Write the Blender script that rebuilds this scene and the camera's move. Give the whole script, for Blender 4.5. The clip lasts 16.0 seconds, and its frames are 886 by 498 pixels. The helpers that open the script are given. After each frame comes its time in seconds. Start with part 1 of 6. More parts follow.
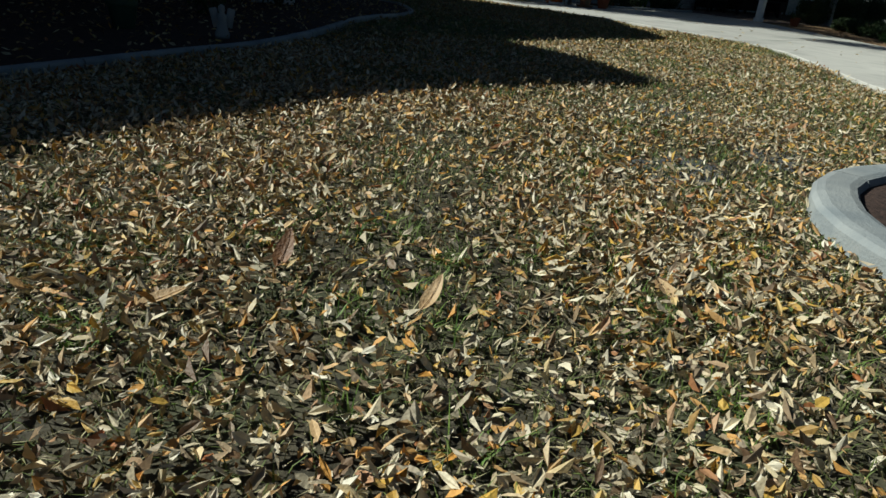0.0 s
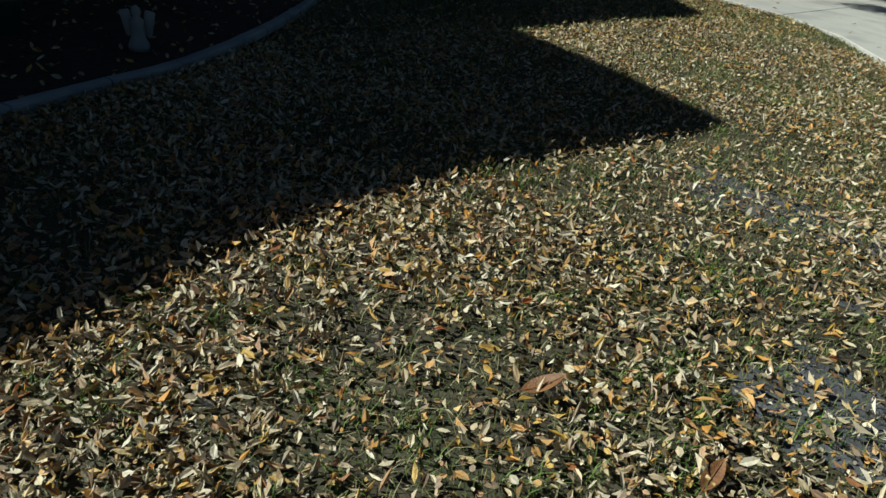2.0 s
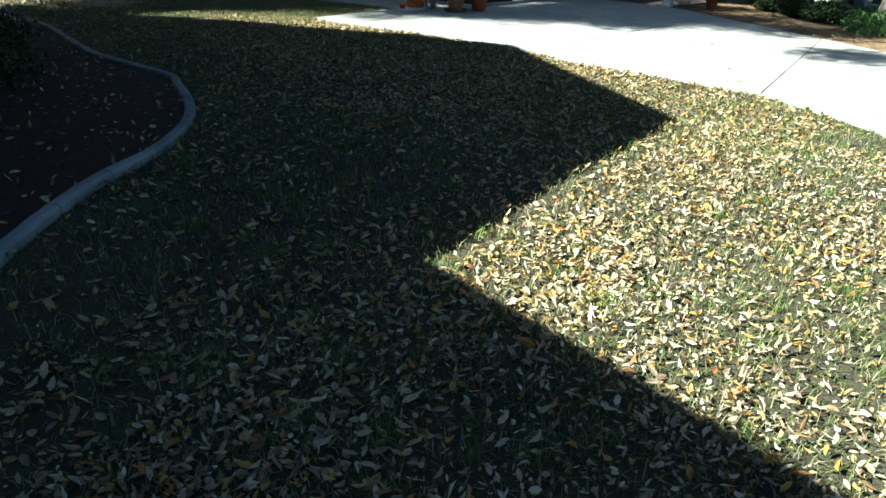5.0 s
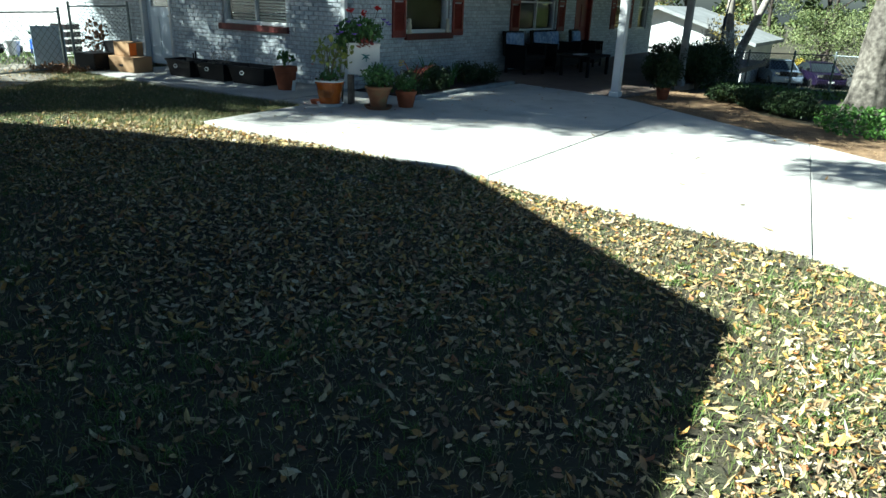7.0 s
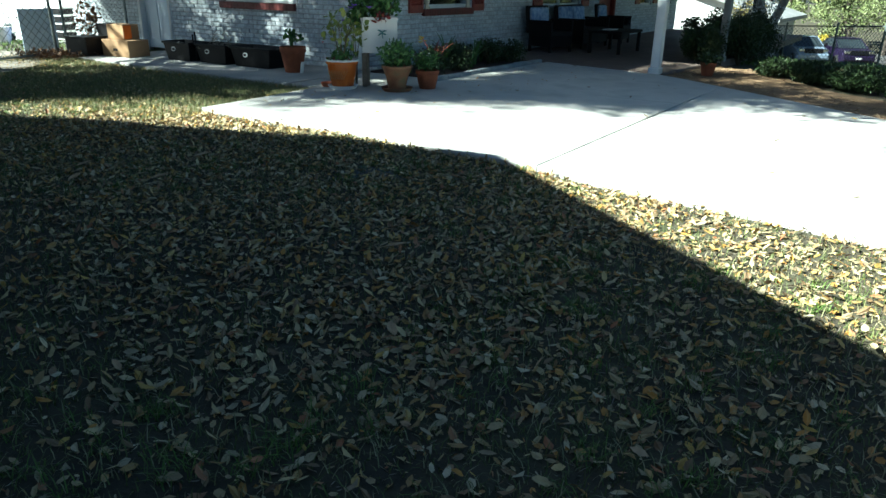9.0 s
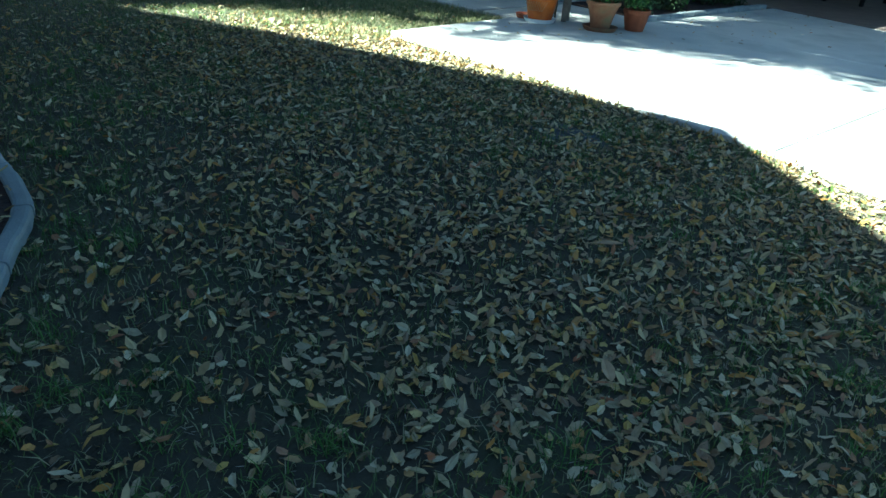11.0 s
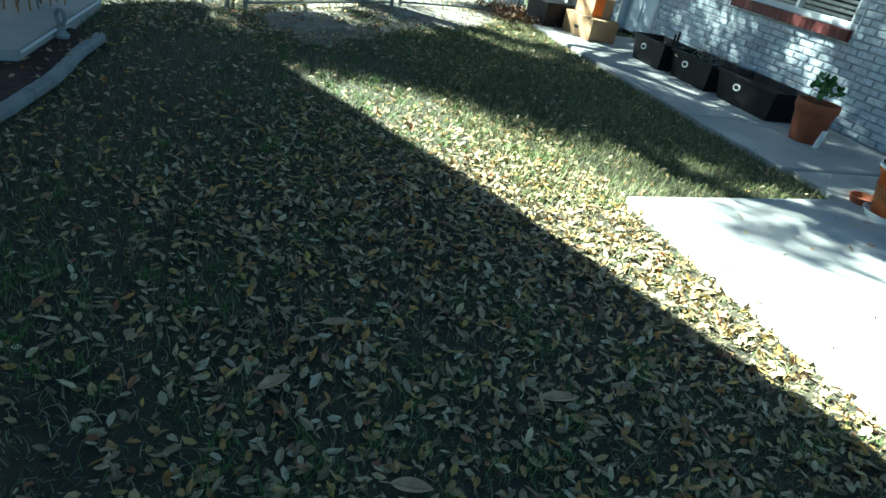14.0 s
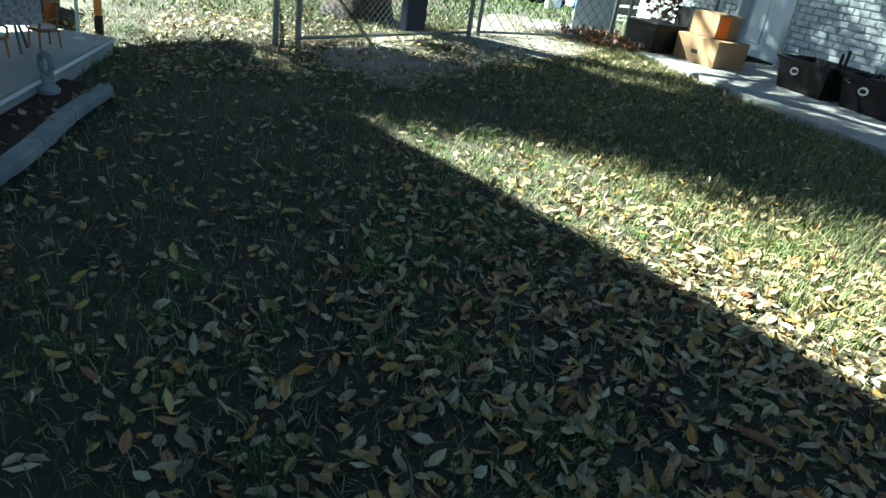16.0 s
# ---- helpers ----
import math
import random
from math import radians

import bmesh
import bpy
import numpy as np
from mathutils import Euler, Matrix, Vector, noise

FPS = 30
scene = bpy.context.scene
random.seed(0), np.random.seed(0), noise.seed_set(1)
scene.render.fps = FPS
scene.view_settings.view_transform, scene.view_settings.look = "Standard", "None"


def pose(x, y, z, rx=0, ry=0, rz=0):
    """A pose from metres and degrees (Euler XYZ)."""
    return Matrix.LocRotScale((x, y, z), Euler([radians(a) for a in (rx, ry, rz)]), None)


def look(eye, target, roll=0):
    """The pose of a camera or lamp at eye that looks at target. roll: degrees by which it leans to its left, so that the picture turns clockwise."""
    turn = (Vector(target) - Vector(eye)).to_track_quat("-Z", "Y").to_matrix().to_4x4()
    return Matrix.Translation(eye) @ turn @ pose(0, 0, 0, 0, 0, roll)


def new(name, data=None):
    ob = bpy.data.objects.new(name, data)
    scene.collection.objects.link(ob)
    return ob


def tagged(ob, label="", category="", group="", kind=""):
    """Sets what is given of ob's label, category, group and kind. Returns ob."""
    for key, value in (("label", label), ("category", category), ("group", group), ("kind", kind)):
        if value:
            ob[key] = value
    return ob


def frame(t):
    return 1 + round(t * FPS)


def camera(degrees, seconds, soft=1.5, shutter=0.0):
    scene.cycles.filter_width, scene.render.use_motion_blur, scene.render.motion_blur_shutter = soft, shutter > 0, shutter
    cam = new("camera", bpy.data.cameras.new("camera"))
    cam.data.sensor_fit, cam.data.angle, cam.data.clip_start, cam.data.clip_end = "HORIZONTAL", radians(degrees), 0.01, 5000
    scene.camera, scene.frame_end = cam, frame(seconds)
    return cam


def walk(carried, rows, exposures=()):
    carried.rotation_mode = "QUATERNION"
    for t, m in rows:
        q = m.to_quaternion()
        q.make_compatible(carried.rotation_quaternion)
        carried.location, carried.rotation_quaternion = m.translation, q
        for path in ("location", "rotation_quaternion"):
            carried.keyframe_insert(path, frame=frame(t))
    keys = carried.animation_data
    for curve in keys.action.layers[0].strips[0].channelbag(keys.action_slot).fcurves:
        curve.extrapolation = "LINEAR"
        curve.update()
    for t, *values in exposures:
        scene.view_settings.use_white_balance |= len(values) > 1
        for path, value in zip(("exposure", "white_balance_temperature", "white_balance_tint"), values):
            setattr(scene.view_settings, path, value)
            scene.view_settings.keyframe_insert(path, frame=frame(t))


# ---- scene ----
cam = camera(66, 16.0)
PATH = [
    (0, (4.207, -1.856, 0.75), (2.748, -0.73, -0.027), 5.3),
    (0.5, (3.905, -1.745, 0.847), (2.49, -0.638, -0.031), 4.4),
    (1, (3.615, -1.498, 0.945), (2.177, -0.362, 0.142), 6.2),
    (1.5, (3.311, -1.283, 1.036), (1.873, -0.172, 0.199), 7.1),
    (2, (2.896, -1.016, 1.153), (1.552, 0.105, 0.186), 7.1),
    (2.5, (2.301, -0.603, 1.331), (0.871, 0.548, 0.538), 7.0),
    (3, (1.909, -0.278, 1.33), (0.489, 0.866, 0.509), 8.0),
    (3.5, (1.524, 0.088, 1.294), (0.17, 1.269, 0.414), 8.8),
    (3.7, (1.357, 0.278, 1.265), (0.009, 1.489, 0.419), 8.1),
    (5.8, (-0.691, 1.809, 1.34), (-1.663, 3.284, 0.402), 2.7),
    (6, (-0.848, 1.966, 1.329), (-1.798, 3.43, 0.353), 4.4),
    (6.5, (-1.115, 2.547, 1.475), (-2.17, 4.063, 0.707), 2.0),
    (7, (-1.418, 3.053, 1.496), (-2.436, 4.631, 0.809), 2.1),
    (7.5, (-1.64, 3.341, 1.479), (-2.63, 4.913, 0.737), 2.4),
    (8, (-1.834, 3.533, 1.444), (-2.811, 5.113, 0.703), 2.0),
    (8.5, (-2.024, 3.659, 1.324), (-3.045, 5.216, 0.595), 1.9),
    (8.7, (-2.082, 3.699, 1.289), (-3.102, 5.261, 0.57), 1.5),
    (10.8, (-2.51, 3.886, 1.305), (-3.777, 5.134, 0.391), 0.3),
    (11, (-2.743, 4.035, 1.322), (-4.03, 5.247, 0.387), 4.3),
    (11.5, (-3.31, 4.671, 1.419), (-4.677, 5.904, 0.639), 3.5),
    (12, (-3.793, 5.093, 1.487), (-5.181, 6.317, 0.729), 3.6),
    (12.5, (-4.213, 5.401, 1.535), (-5.643, 6.604, 0.822), 4.2),
    (13, (-4.477, 5.613, 1.47), (-5.922, 6.698, 0.613), 4.4),
    (13.5, (-4.807, 5.768, 1.543), (-6.395, 6.689, 0.749), 8.8),
    (14, (-5.059, 5.864, 1.476), (-6.694, 6.544, 0.547), 11.8),
    (14.5, (-5.365, 5.956, 1.482), (-6.994, 6.611, 0.525), 10.5),
    (15, (-5.773, 6.008, 1.292), (-7.433, 6.692, 0.412), 12.9),
    (15.5, (-6.316, 5.915, 1.11), (-7.989, 6.567, 0.23), 9.9),
    (16, (-6.852, 5.82, 1.033), (-8.564, 6.403, 0.179), 8.4),
]
EXPOSURES = [(0, 0.2, 5350, 0), (2.5, 0.25, 5250, -2), (3.5, 1.2, 5100, -4), (5.8, 1.97, 5100, -4), (7.0, 2.0, 5000, -5), (8.7, 2.25, 5000, -7), (11.0, 3.3, 4650, -14), (12.5, 3.85, 4300, -17), (13.0, 3.5, 4450, -16), (14.0, 3.15, 4750, -13), (16.0, 2.95, 5000, -9)]
walk(cam, [(t, look(eye, target, roll)) for t, eye, target, roll in PATH], EXPOSURES)

# ---- world and sun ----
SUN_AZ = Vector((0.72, 0.69, 0)).normalized()  # the way the light travels over the ground
SUN_EL = radians(38)
KS = 1 / math.tan(SUN_EL)
world = bpy.data.worlds.new("sky")
scene.world = world
world.use_nodes = True
sky = world.node_tree.nodes.new("ShaderNodeTexSky")
sky.sky_type, sky.sun_disc, sky.sun_elevation = "NISHITA", False, SUN_EL
sky.sun_rotation = math.atan2(-SUN_AZ.x, -SUN_AZ.y)
world.node_tree.links.new(sky.outputs[0], world.node_tree.nodes["Background"].inputs[0])
world.node_tree.nodes["Background"].inputs[1].default_value = 0.0145
sun = new("sun", bpy.data.lights.new("sun", "SUN"))
sun.data.energy, sun.data.angle, sun.data.color = 5.0, radians(0.53), (1.0, 0.87, 0.68)
way = Vector((SUN_AZ.x * math.cos(SUN_EL), SUN_AZ.y * math.cos(SUN_EL), -math.sin(SUN_EL)))
sun.matrix_world = look((-30, -30, 40), Vector((-30, -30, 40)) + way)


# ---- materials ----
def material(name, cols, scale=8.0, rough=0.75, bump=0.2, bump_scale=40.0, metal=0.0, vary="", detail=4.0, spec=0.4, stain=0.0):
    """Noise-mixed colours at two scales, with fine relief. vary: 'island' or 'object' picks a colour from the ramp for each piece."""
    m = bpy.data.materials.new(name)
    m.use_nodes = True
    n, l = m.node_tree.nodes, m.node_tree.links
    b = n["Principled BSDF"]
    geo = n.new("ShaderNodeNewGeometry")
    t1 = n.new("ShaderNodeTexNoise")
    t1.inputs["Scale"].default_value, t1.inputs["Detail"].default_value = scale, detail
    l.new(geo.outputs["Position"], t1.inputs["Vector"])
    ramp = n.new("ShaderNodeValToRGB")
    e = ramp.color_ramp.elements
    while len(e) < len(cols):
        e.new(0.5)
    for i, c in enumerate(cols):
        p = i / max(1, len(cols) - 1)
        e[i].position = p if vary else 0.3 + 0.4 * p
        e[i].color = (*c, 1)
    if vary == "island":
        l.new(geo.outputs["Random Per Island"], ramp.inputs[0])
    elif vary == "object":
        info = n.new("ShaderNodeObjectInfo")
        l.new(info.outputs["Random"], ramp.inputs[0])
    else:
        l.new(t1.outputs[0], ramp.inputs[0])
    out = ramp.outputs[0]
    t2 = n.new("ShaderNodeTexNoise")
    t2.inputs["Scale"].default_value, t2.inputs["Detail"].default_value = scale * 0.13, 5.0
    l.new(geo.outputs["Position"], t2.inputs["Vector"])
    hsv = n.new("ShaderNodeHueSaturation")
    mul = n.new("ShaderNodeMapRange")
    mul.inputs[1].default_value, mul.inputs[2].default_value = 0.3, 0.7
    mul.inputs[3].default_value, mul.inputs[4].default_value = 0.8 - stain, 1.15
    l.new((t1 if vary else t2).outputs[0], mul.inputs[0])
    l.new(mul.outputs[0], hsv.inputs["Value"])
    l.new(out, hsv.inputs["Color"])
    l.new(hsv.outputs[0], b.inputs["Base Color"])
    rr = n.new("ShaderNodeMapRange")
    rr.inputs[3].default_value, rr.inputs[4].default_value = max(0.03, rough - 0.12), min(1, rough + 0.12)
    l.new(t1.outputs[0], rr.inputs[0])
    l.new(rr.outputs[0], b.inputs["Roughness"])
    b.inputs["Metallic"].default_value = metal
    b.inputs["Specular IOR Level"].default_value = spec
    if bump:
        t3 = n.new("ShaderNodeTexNoise")
        t3.inputs["Scale"].default_value, t3.inputs["Detail"].default_value = bump_scale, 6.0
        l.new(geo.outputs["Position"], t3.inputs["Vector"])
        bp = n.new("ShaderNodeBump")
        bp.inputs["Strength"].default_value, bp.inputs["Distance"].default_value = bump, 0.01
        l.new(t3.outputs[0], bp.inputs["Height"])
        l.new(bp.outputs[0], b.inputs["Normal"])
    return m


def glass_material(name, tint=(0.9, 0.95, 0.95)):
    m = bpy.data.materials.new(name)
    m.use_nodes = True
    n, l = m.node_tree.nodes, m.node_tree.links
    b = n["Principled BSDF"]
    b.inputs["Base Color"].default_value = (*tint, 1)
    b.inputs["Roughness"].default_value = 0.03
    b.inputs["Transmission Weight"].default_value = 1.0
    b.inputs["IOR"].default_value = 1.2
    return m


M_SOIL = material("soil", [(0.038, 0.034, 0.023), (0.08, 0.07, 0.044), (0.055, 0.062, 0.03)], 3.0, 0.95, 0.8, 60, stain=0.15)
M_GRASS = material("grass", [(0.08, 0.11, 0.028), (0.15, 0.18, 0.055), (0.11, 0.145, 0.04), (0.38, 0.34, 0.19), (0.2, 0.21, 0.085)], 5.0, 0.6, 0, vary="island", spec=0.3)
M_GREENBLADE = material("green_blade", [(0.07, 0.13, 0.02), (0.12, 0.20, 0.035), (0.17, 0.25, 0.05), (0.10, 0.15, 0.04)], 5.0, 0.55, 0, vary="island", spec=0.3)
M_LITTER = material("dead_leaf", [(0.37, 0.28, 0.13), (0.56, 0.46, 0.24), (0.16, 0.095, 0.05), (0.45, 0.35, 0.17), (0.50, 0.26, 0.05), (0.28, 0.22, 0.12), (0.66, 0.57, 0.36), (0.54, 0.37, 0.08), (0.24, 0.16, 0.09), (0.46, 0.38, 0.22), (0.34, 0.13, 0.05)], 40.0, 0.55, 0.3, 120, vary="island")
M_DRYLITTER = material("dry_leaf", [(0.46, 0.38, 0.22), (0.72, 0.65, 0.48), (0.14, 0.08, 0.04), (0.62, 0.55, 0.38), (0.58, 0.29, 0.05), (0.30, 0.24, 0.14), (0.74, 0.69, 0.54), (0.56, 0.36, 0.06), (0.20, 0.12, 0.06), (0.60, 0.52, 0.34), (0.34, 0.12, 0.03)], 40.0, 0.55, 0.3, 120, vary="island")
M_BROWNLEAF = material("brown_leaf", [(0.15, 0.07, 0.028), (0.26, 0.13, 0.05)], 30, 0.5, 0.4, 150)
M_TANLEAF = material("tan_leaf", [(0.42, 0.28, 0.14), (0.55, 0.4, 0.22)], 30, 0.5, 0.4, 150)
M_CONC = material("concrete", [(0.40, 0.40, 0.37), (0.54, 0.53, 0.49), (0.47, 0.46, 0.43)], 1.6, 0.85, 0.35, 120, stain=0.06)
M_WALK = material("walk_concrete", [(0.36, 0.36, 0.34), (0.5, 0.49, 0.46)], 2.2, 0.85, 0.35, 120, stain=0.08)
M_KERB = material("kerb_concrete", [(0.24, 0.27, 0.29), (0.40, 0.42, 0.42)], 5, 0.85, 0.4, 90, stain=0.12)
# white paint tinted bluish, which puts the skylit shade into the colour
M_BRICK = material("painted_brick", [(0.54, 0.59, 0.63), (0.66, 0.70, 0.73), (0.60, 0.64, 0.67), (0.46, 0.50, 0.54)], 18, 0.6, 0.5, 70, vary="island", stain=0.1)
M_BRICKO = material("painted_brick_face", [(0.54, 0.59, 0.63), (0.66, 0.70, 0.73), (0.60, 0.64, 0.67), (0.46, 0.50, 0.54)], 18, 0.6, 0.5, 70, vary="object", stain=0.1)
M_MORTAR = material("mortar", [(0.33, 0.335, 0.34), (0.45, 0.45, 0.45)], 20, 0.95, 0.6, 120)
M_WHITE = material("white_paint", [(0.72, 0.74, 0.74), (0.80, 0.80, 0.79)], 6, 0.45, 0.1, 60, stain=0.05)
M_DOORWHITE = material("door_paint", [(0.62, 0.70, 0.78), (0.70, 0.77, 0.83)], 4, 0.4, 0.08, 50)
M_RED = material("dark_red_paint", [(0.17, 0.028, 0.02), (0.25, 0.05, 0.035)], 12, 0.5, 0.25, 60, stain=0.1)
M_GLASS = glass_material("window_glass")
# near-black, stands in for the shade inside rooms and the carton slot
M_DARK = material("opening_shade", [(0.015, 0.016, 0.018), (0.03, 0.03, 0.032)], 3, 0.9, 0)
M_BLIND = material("blind_slat", [(0.55, 0.56, 0.54), (0.65, 0.65, 0.62)], 8, 0.6, 0)
M_BLACKPL = material("black_plastic", [(0.006, 0.006, 0.007), (0.013, 0.013, 0.014)], 12, 0.5, 0.15, 80, spec=0.2)
M_POTSOIL = material("potting_soil", [(0.02, 0.014, 0.01), (0.05, 0.035, 0.025)], 30, 0.95, 0.9, 90)
M_TERRA = material("terracotta", [(0.25, 0.075, 0.032), (0.34, 0.12, 0.055)], 9, 0.8, 0.25, 80, stain=0.12)
M_TERRAOLD = material("weathered_terracotta", [(0.22, 0.09, 0.045), (0.30, 0.16, 0.085), (0.21, 0.2, 0.11)], 7, 0.85, 0.3, 80, stain=0.15)
M_GLAZE = material("orange_glaze", [(0.30, 0.07, 0.009), (0.42, 0.125, 0.015)], 10, 0.2, 0.1, 40, spec=0.6)
M_CARD = material("cardboard", [(0.32, 0.20, 0.10), (0.38, 0.25, 0.13)], 5, 0.85, 0.12, 60)
M_ORANGE = material("orange_card", [(0.75, 0.16, 0.01), (0.85, 0.22, 0.02)], 5, 0.7, 0.05)
M_METAL = material("galvanised_steel", [(0.16, 0.19, 0.19), (0.28, 0.31, 0.31)], 15, 0.45, 0.1, 80, metal=0.7)
M_BARK = material("oak_bark", [(0.025, 0.02, 0.016), (0.065, 0.052, 0.042), (0.11, 0.095, 0.08)], 14, 0.95, 1.0, 30)
M_BARKPALE = material("pale_bark", [(0.05, 0.044, 0.036), (0.13, 0.115, 0.095), (0.22, 0.2, 0.17)], 14, 0.9, 0.8, 25)
M_BARKLIGHT = material("light_bark", [(0.2, 0.18, 0.15), (0.34, 0.31, 0.27), (0.44, 0.42, 0.38)], 9, 0.9, 0.6, 25)
M_OAKLEAF = material("oak_leaf", [(0.03, 0.055, 0.012), (0.07, 0.10, 0.025), (0.10, 0.12, 0.03), (0.05, 0.075, 0.02)], 4, 0.55, 0, vary="island")
M_SHRUB = material("shrub_leaf", [(0.015, 0.03, 0.010), (0.04, 0.07, 0.018), (0.03, 0.05, 0.014)], 6, 0.5, 0, vary="island")
M_IVY = material("ivy_leaf", [(0.06, 0.15, 0.02), (0.12, 0.24, 0.04), (0.09, 0.19, 0.03)], 6, 0.45, 0, vary="island")
M_PLANT = material("plant_leaf", [(0.04, 0.10, 0.02), (0.09, 0.18, 0.04), (0.06, 0.13, 0.03)], 8, 0.45, 0, vary="island")
M_PLANTYEL = material("yellow_green_leaf", [(0.16, 0.22, 0.04), (0.28, 0.30, 0.06)], 8, 0.45, 0, vary="island")
M_STEM = material("stem", [(0.09, 0.07, 0.04), (0.14, 0.12, 0.06)], 10, 0.8, 0.2)
M_DRYSTEM = material("dry_stem", [(0.28, 0.24, 0.18), (0.4, 0.35, 0.27)], 10, 0.85, 0.2)
M_PETRED = material("red_petal", [(0.55, 0.008, 0.01), (0.7, 0.02, 0.02)], 8, 0.5, 0, vary="island")
M_PETPUR = material("purple_petal", [(0.13, 0.06, 0.45), (0.2, 0.1, 0.6)], 8, 0.5, 0, vary="island")
M_PETYEL = material("yellow_petal", [(0.75, 0.52, 0.02), (0.8, 0.6, 0.05)], 8, 0.5, 0, vary="island")
M_PETWHITE = material("white_petal", [(0.75, 0.75, 0.72), (0.8, 0.8, 0.78)], 8, 0.5, 0, vary="island")
M_BRONZE = material("bronze_leaf", [(0.16, 0.03, 0.03), (0.25, 0.06, 0.04)], 8, 0.45, 0, vary="island")
M_WOOD = material("weathered_wood", [(0.13, 0.11, 0.09), (0.23, 0.2, 0.16)], 16, 0.85, 0.5, 40)
M_WICKER = material("wicker", [(0.30, 0.15, 0.05), (0.42, 0.23, 0.09)], 40, 0.7, 0.7, 120)
M_BLACKWOOD = material("dark_wicker", [(0.007, 0.006, 0.006), (0.016, 0.014, 0.013)], 30, 0.65, 0.5, 90, spec=0.2)
M_CUSHION = material("blue_cushion", [(0.14, 0.24, 0.48), (0.5, 0.6, 0.75)], 14, 0.9, 0.3, 60)
M_BLUE = material("blue_plastic", [(0.01, 0.07, 0.42), (0.02, 0.1, 0.5)], 6, 0.35, 0.05)
M_NAVY = material("navy_plastic", [(0.01, 0.015, 0.04), (0.015, 0.025, 0.06)], 6, 0.45, 0.05)
M_REDPL = material("red_plastic", [(0.45, 0.02, 0.02), (0.55, 0.04, 0.03)], 6, 0.4, 0.05)
M_GREENPL = material("dark_green_plastic", [(0.01, 0.04, 0.025), (0.02, 0.06, 0.04)], 6, 0.45, 0.05)
M_PALEBLUE = material("pale_blue_board", [(0.42, 0.52, 0.62), (0.5, 0.6, 0.68)], 4, 0.6, 0.1)
M_SIDING = material("white_siding", [(0.66, 0.67, 0.67), (0.76, 0.76, 0.75)], 3, 0.6, 0.1, 40, stain=0.05)
M_SHEDBLUE = material("blue_shed_paint", [(0.24, 0.36, 0.55), (0.3, 0.43, 0.62)], 3, 0.6, 0.15, 40)
M_SHINGLE = material("roof_shingle", [(0.06, 0.058, 0.055), (0.12, 0.115, 0.11)], 6, 0.95, 0.6, 50)
M_STUCCO = material("stucco", [(0.15, 0.14, 0.13), (0.22, 0.2, 0.19)], 3, 0.9, 0.5, 70)
M_CARWHITE = material("white_car_paint", [(0.68, 0.69, 0.7), (0.74, 0.74, 0.74)], 2, 0.2, 0, spec=0.6)
M_CARSILVER = material("silver_blue_car_paint", [(0.28, 0.36, 0.48), (0.34, 0.42, 0.54)], 2, 0.22, 0, metal=0.4)
M_CARPURPLE = material("dark_purple_car_paint", [(0.010, 0.007, 0.024), (0.016, 0.010, 0.034)], 2, 0.3, 0, spec=0.3)
M_CARGLASS = material("car_glass", [(0.02, 0.025, 0.03), (0.03, 0.04, 0.045)], 2, 0.08, 0, spec=0.7)
M_RUBBER = material("rubber", [(0.012, 0.012, 0.012), (0.025, 0.025, 0.025)], 12, 0.85, 0.2)
M_CHROME = material("bright_metal", [(0.6, 0.6, 0.6), (0.7, 0.7, 0.7)], 5, 0.25, 0, metal=1.0)
M_MULCH = material("bark_mulch", [(0.02, 0.013, 0.011), (0.06, 0.036, 0.028), (0.04, 0.026, 0.022)], 18, 0.95, 1.0, 60)
M_STRAW = material("pine_straw", [(0.33, 0.22, 0.12), (0.46, 0.34, 0.2), (0.24, 0.15, 0.08)], 9, 0.9, 0.6, 60, vary="island")
M_STRAWBED = material("straw_bed", [(0.16, 0.10, 0.055), (0.30, 0.20, 0.105)], 7, 0.95, 0.9, 60)
M_DIRT = material("pale_dirt", [(0.20, 0.18, 0.14), (0.34, 0.31, 0.26)], 5, 0.95, 0.7, 60, stain=0.15)
M_SILL = material("maroon_paint", [(0.085, 0.018, 0.016), (0.14, 0.03, 0.025)], 12, 0.5, 0.25, 60, stain=0.1)
M_SAND = material("bare_sand", [(0.055, 0.058, 0.066), (0.12, 0.124, 0.135)], 9, 0.95, 0.6, 90)
M_PATIO = material("patio_tile", [(0.16, 0.12, 0.10), (0.24, 0.19, 0.16)], 5, 0.7, 0.2, 60)
M_DRAGON = material("teal_metal", [(0.02, 0.16, 0.18), (0.03, 0.22, 0.22)], 5, 0.35, 0.05, metal=0.5)
M_FIGURE = material("cream_ceramic", [(0.62, 0.55, 0.40), (0.7, 0.64, 0.5)], 10, 0.4, 0.1)
M_LACE = material("lace_cloth", [(0.16, 0.15, 0.16), (0.5, 0.5, 0.5)], 60, 0.9, 0.3)
M_LABEL = material("white_label", [(0.7, 0.72, 0.7), (0.76, 0.77, 0.75)], 5, 0.5, 0)
M_GREYCAN = material("grey_board", [(0.26, 0.27, 0.27), (0.34, 0.35, 0.35)], 6, 0.7, 0.1)
M_POSTORANGE = material("orange_wood_post", [(0.40, 0.16, 0.03), (0.5, 0.22, 0.05)], 8, 0.7, 0.3, 40)


# ---- building helpers ----
def part(name, bm, mat, parent=None, label="", smooth=False):
    me = bpy.data.meshes.new(name)
    bm.to_mesh(me)
    bm.free()
    me.materials.append(mat)
    if smooth:
        for p in me.polygons:
            p.use_smooth = True
    ob = new(name, me)
    ob.parent = parent
    if label:
        tagged(ob, label)
    return ob


def raw(name, verts, faces, mat, parent=None):
    me = bpy.data.meshes.new(name)
    me.from_pydata(verts, [], faces)
    me.materials.append(mat)
    ob = new(name, me)
    ob.parent = parent
    return ob


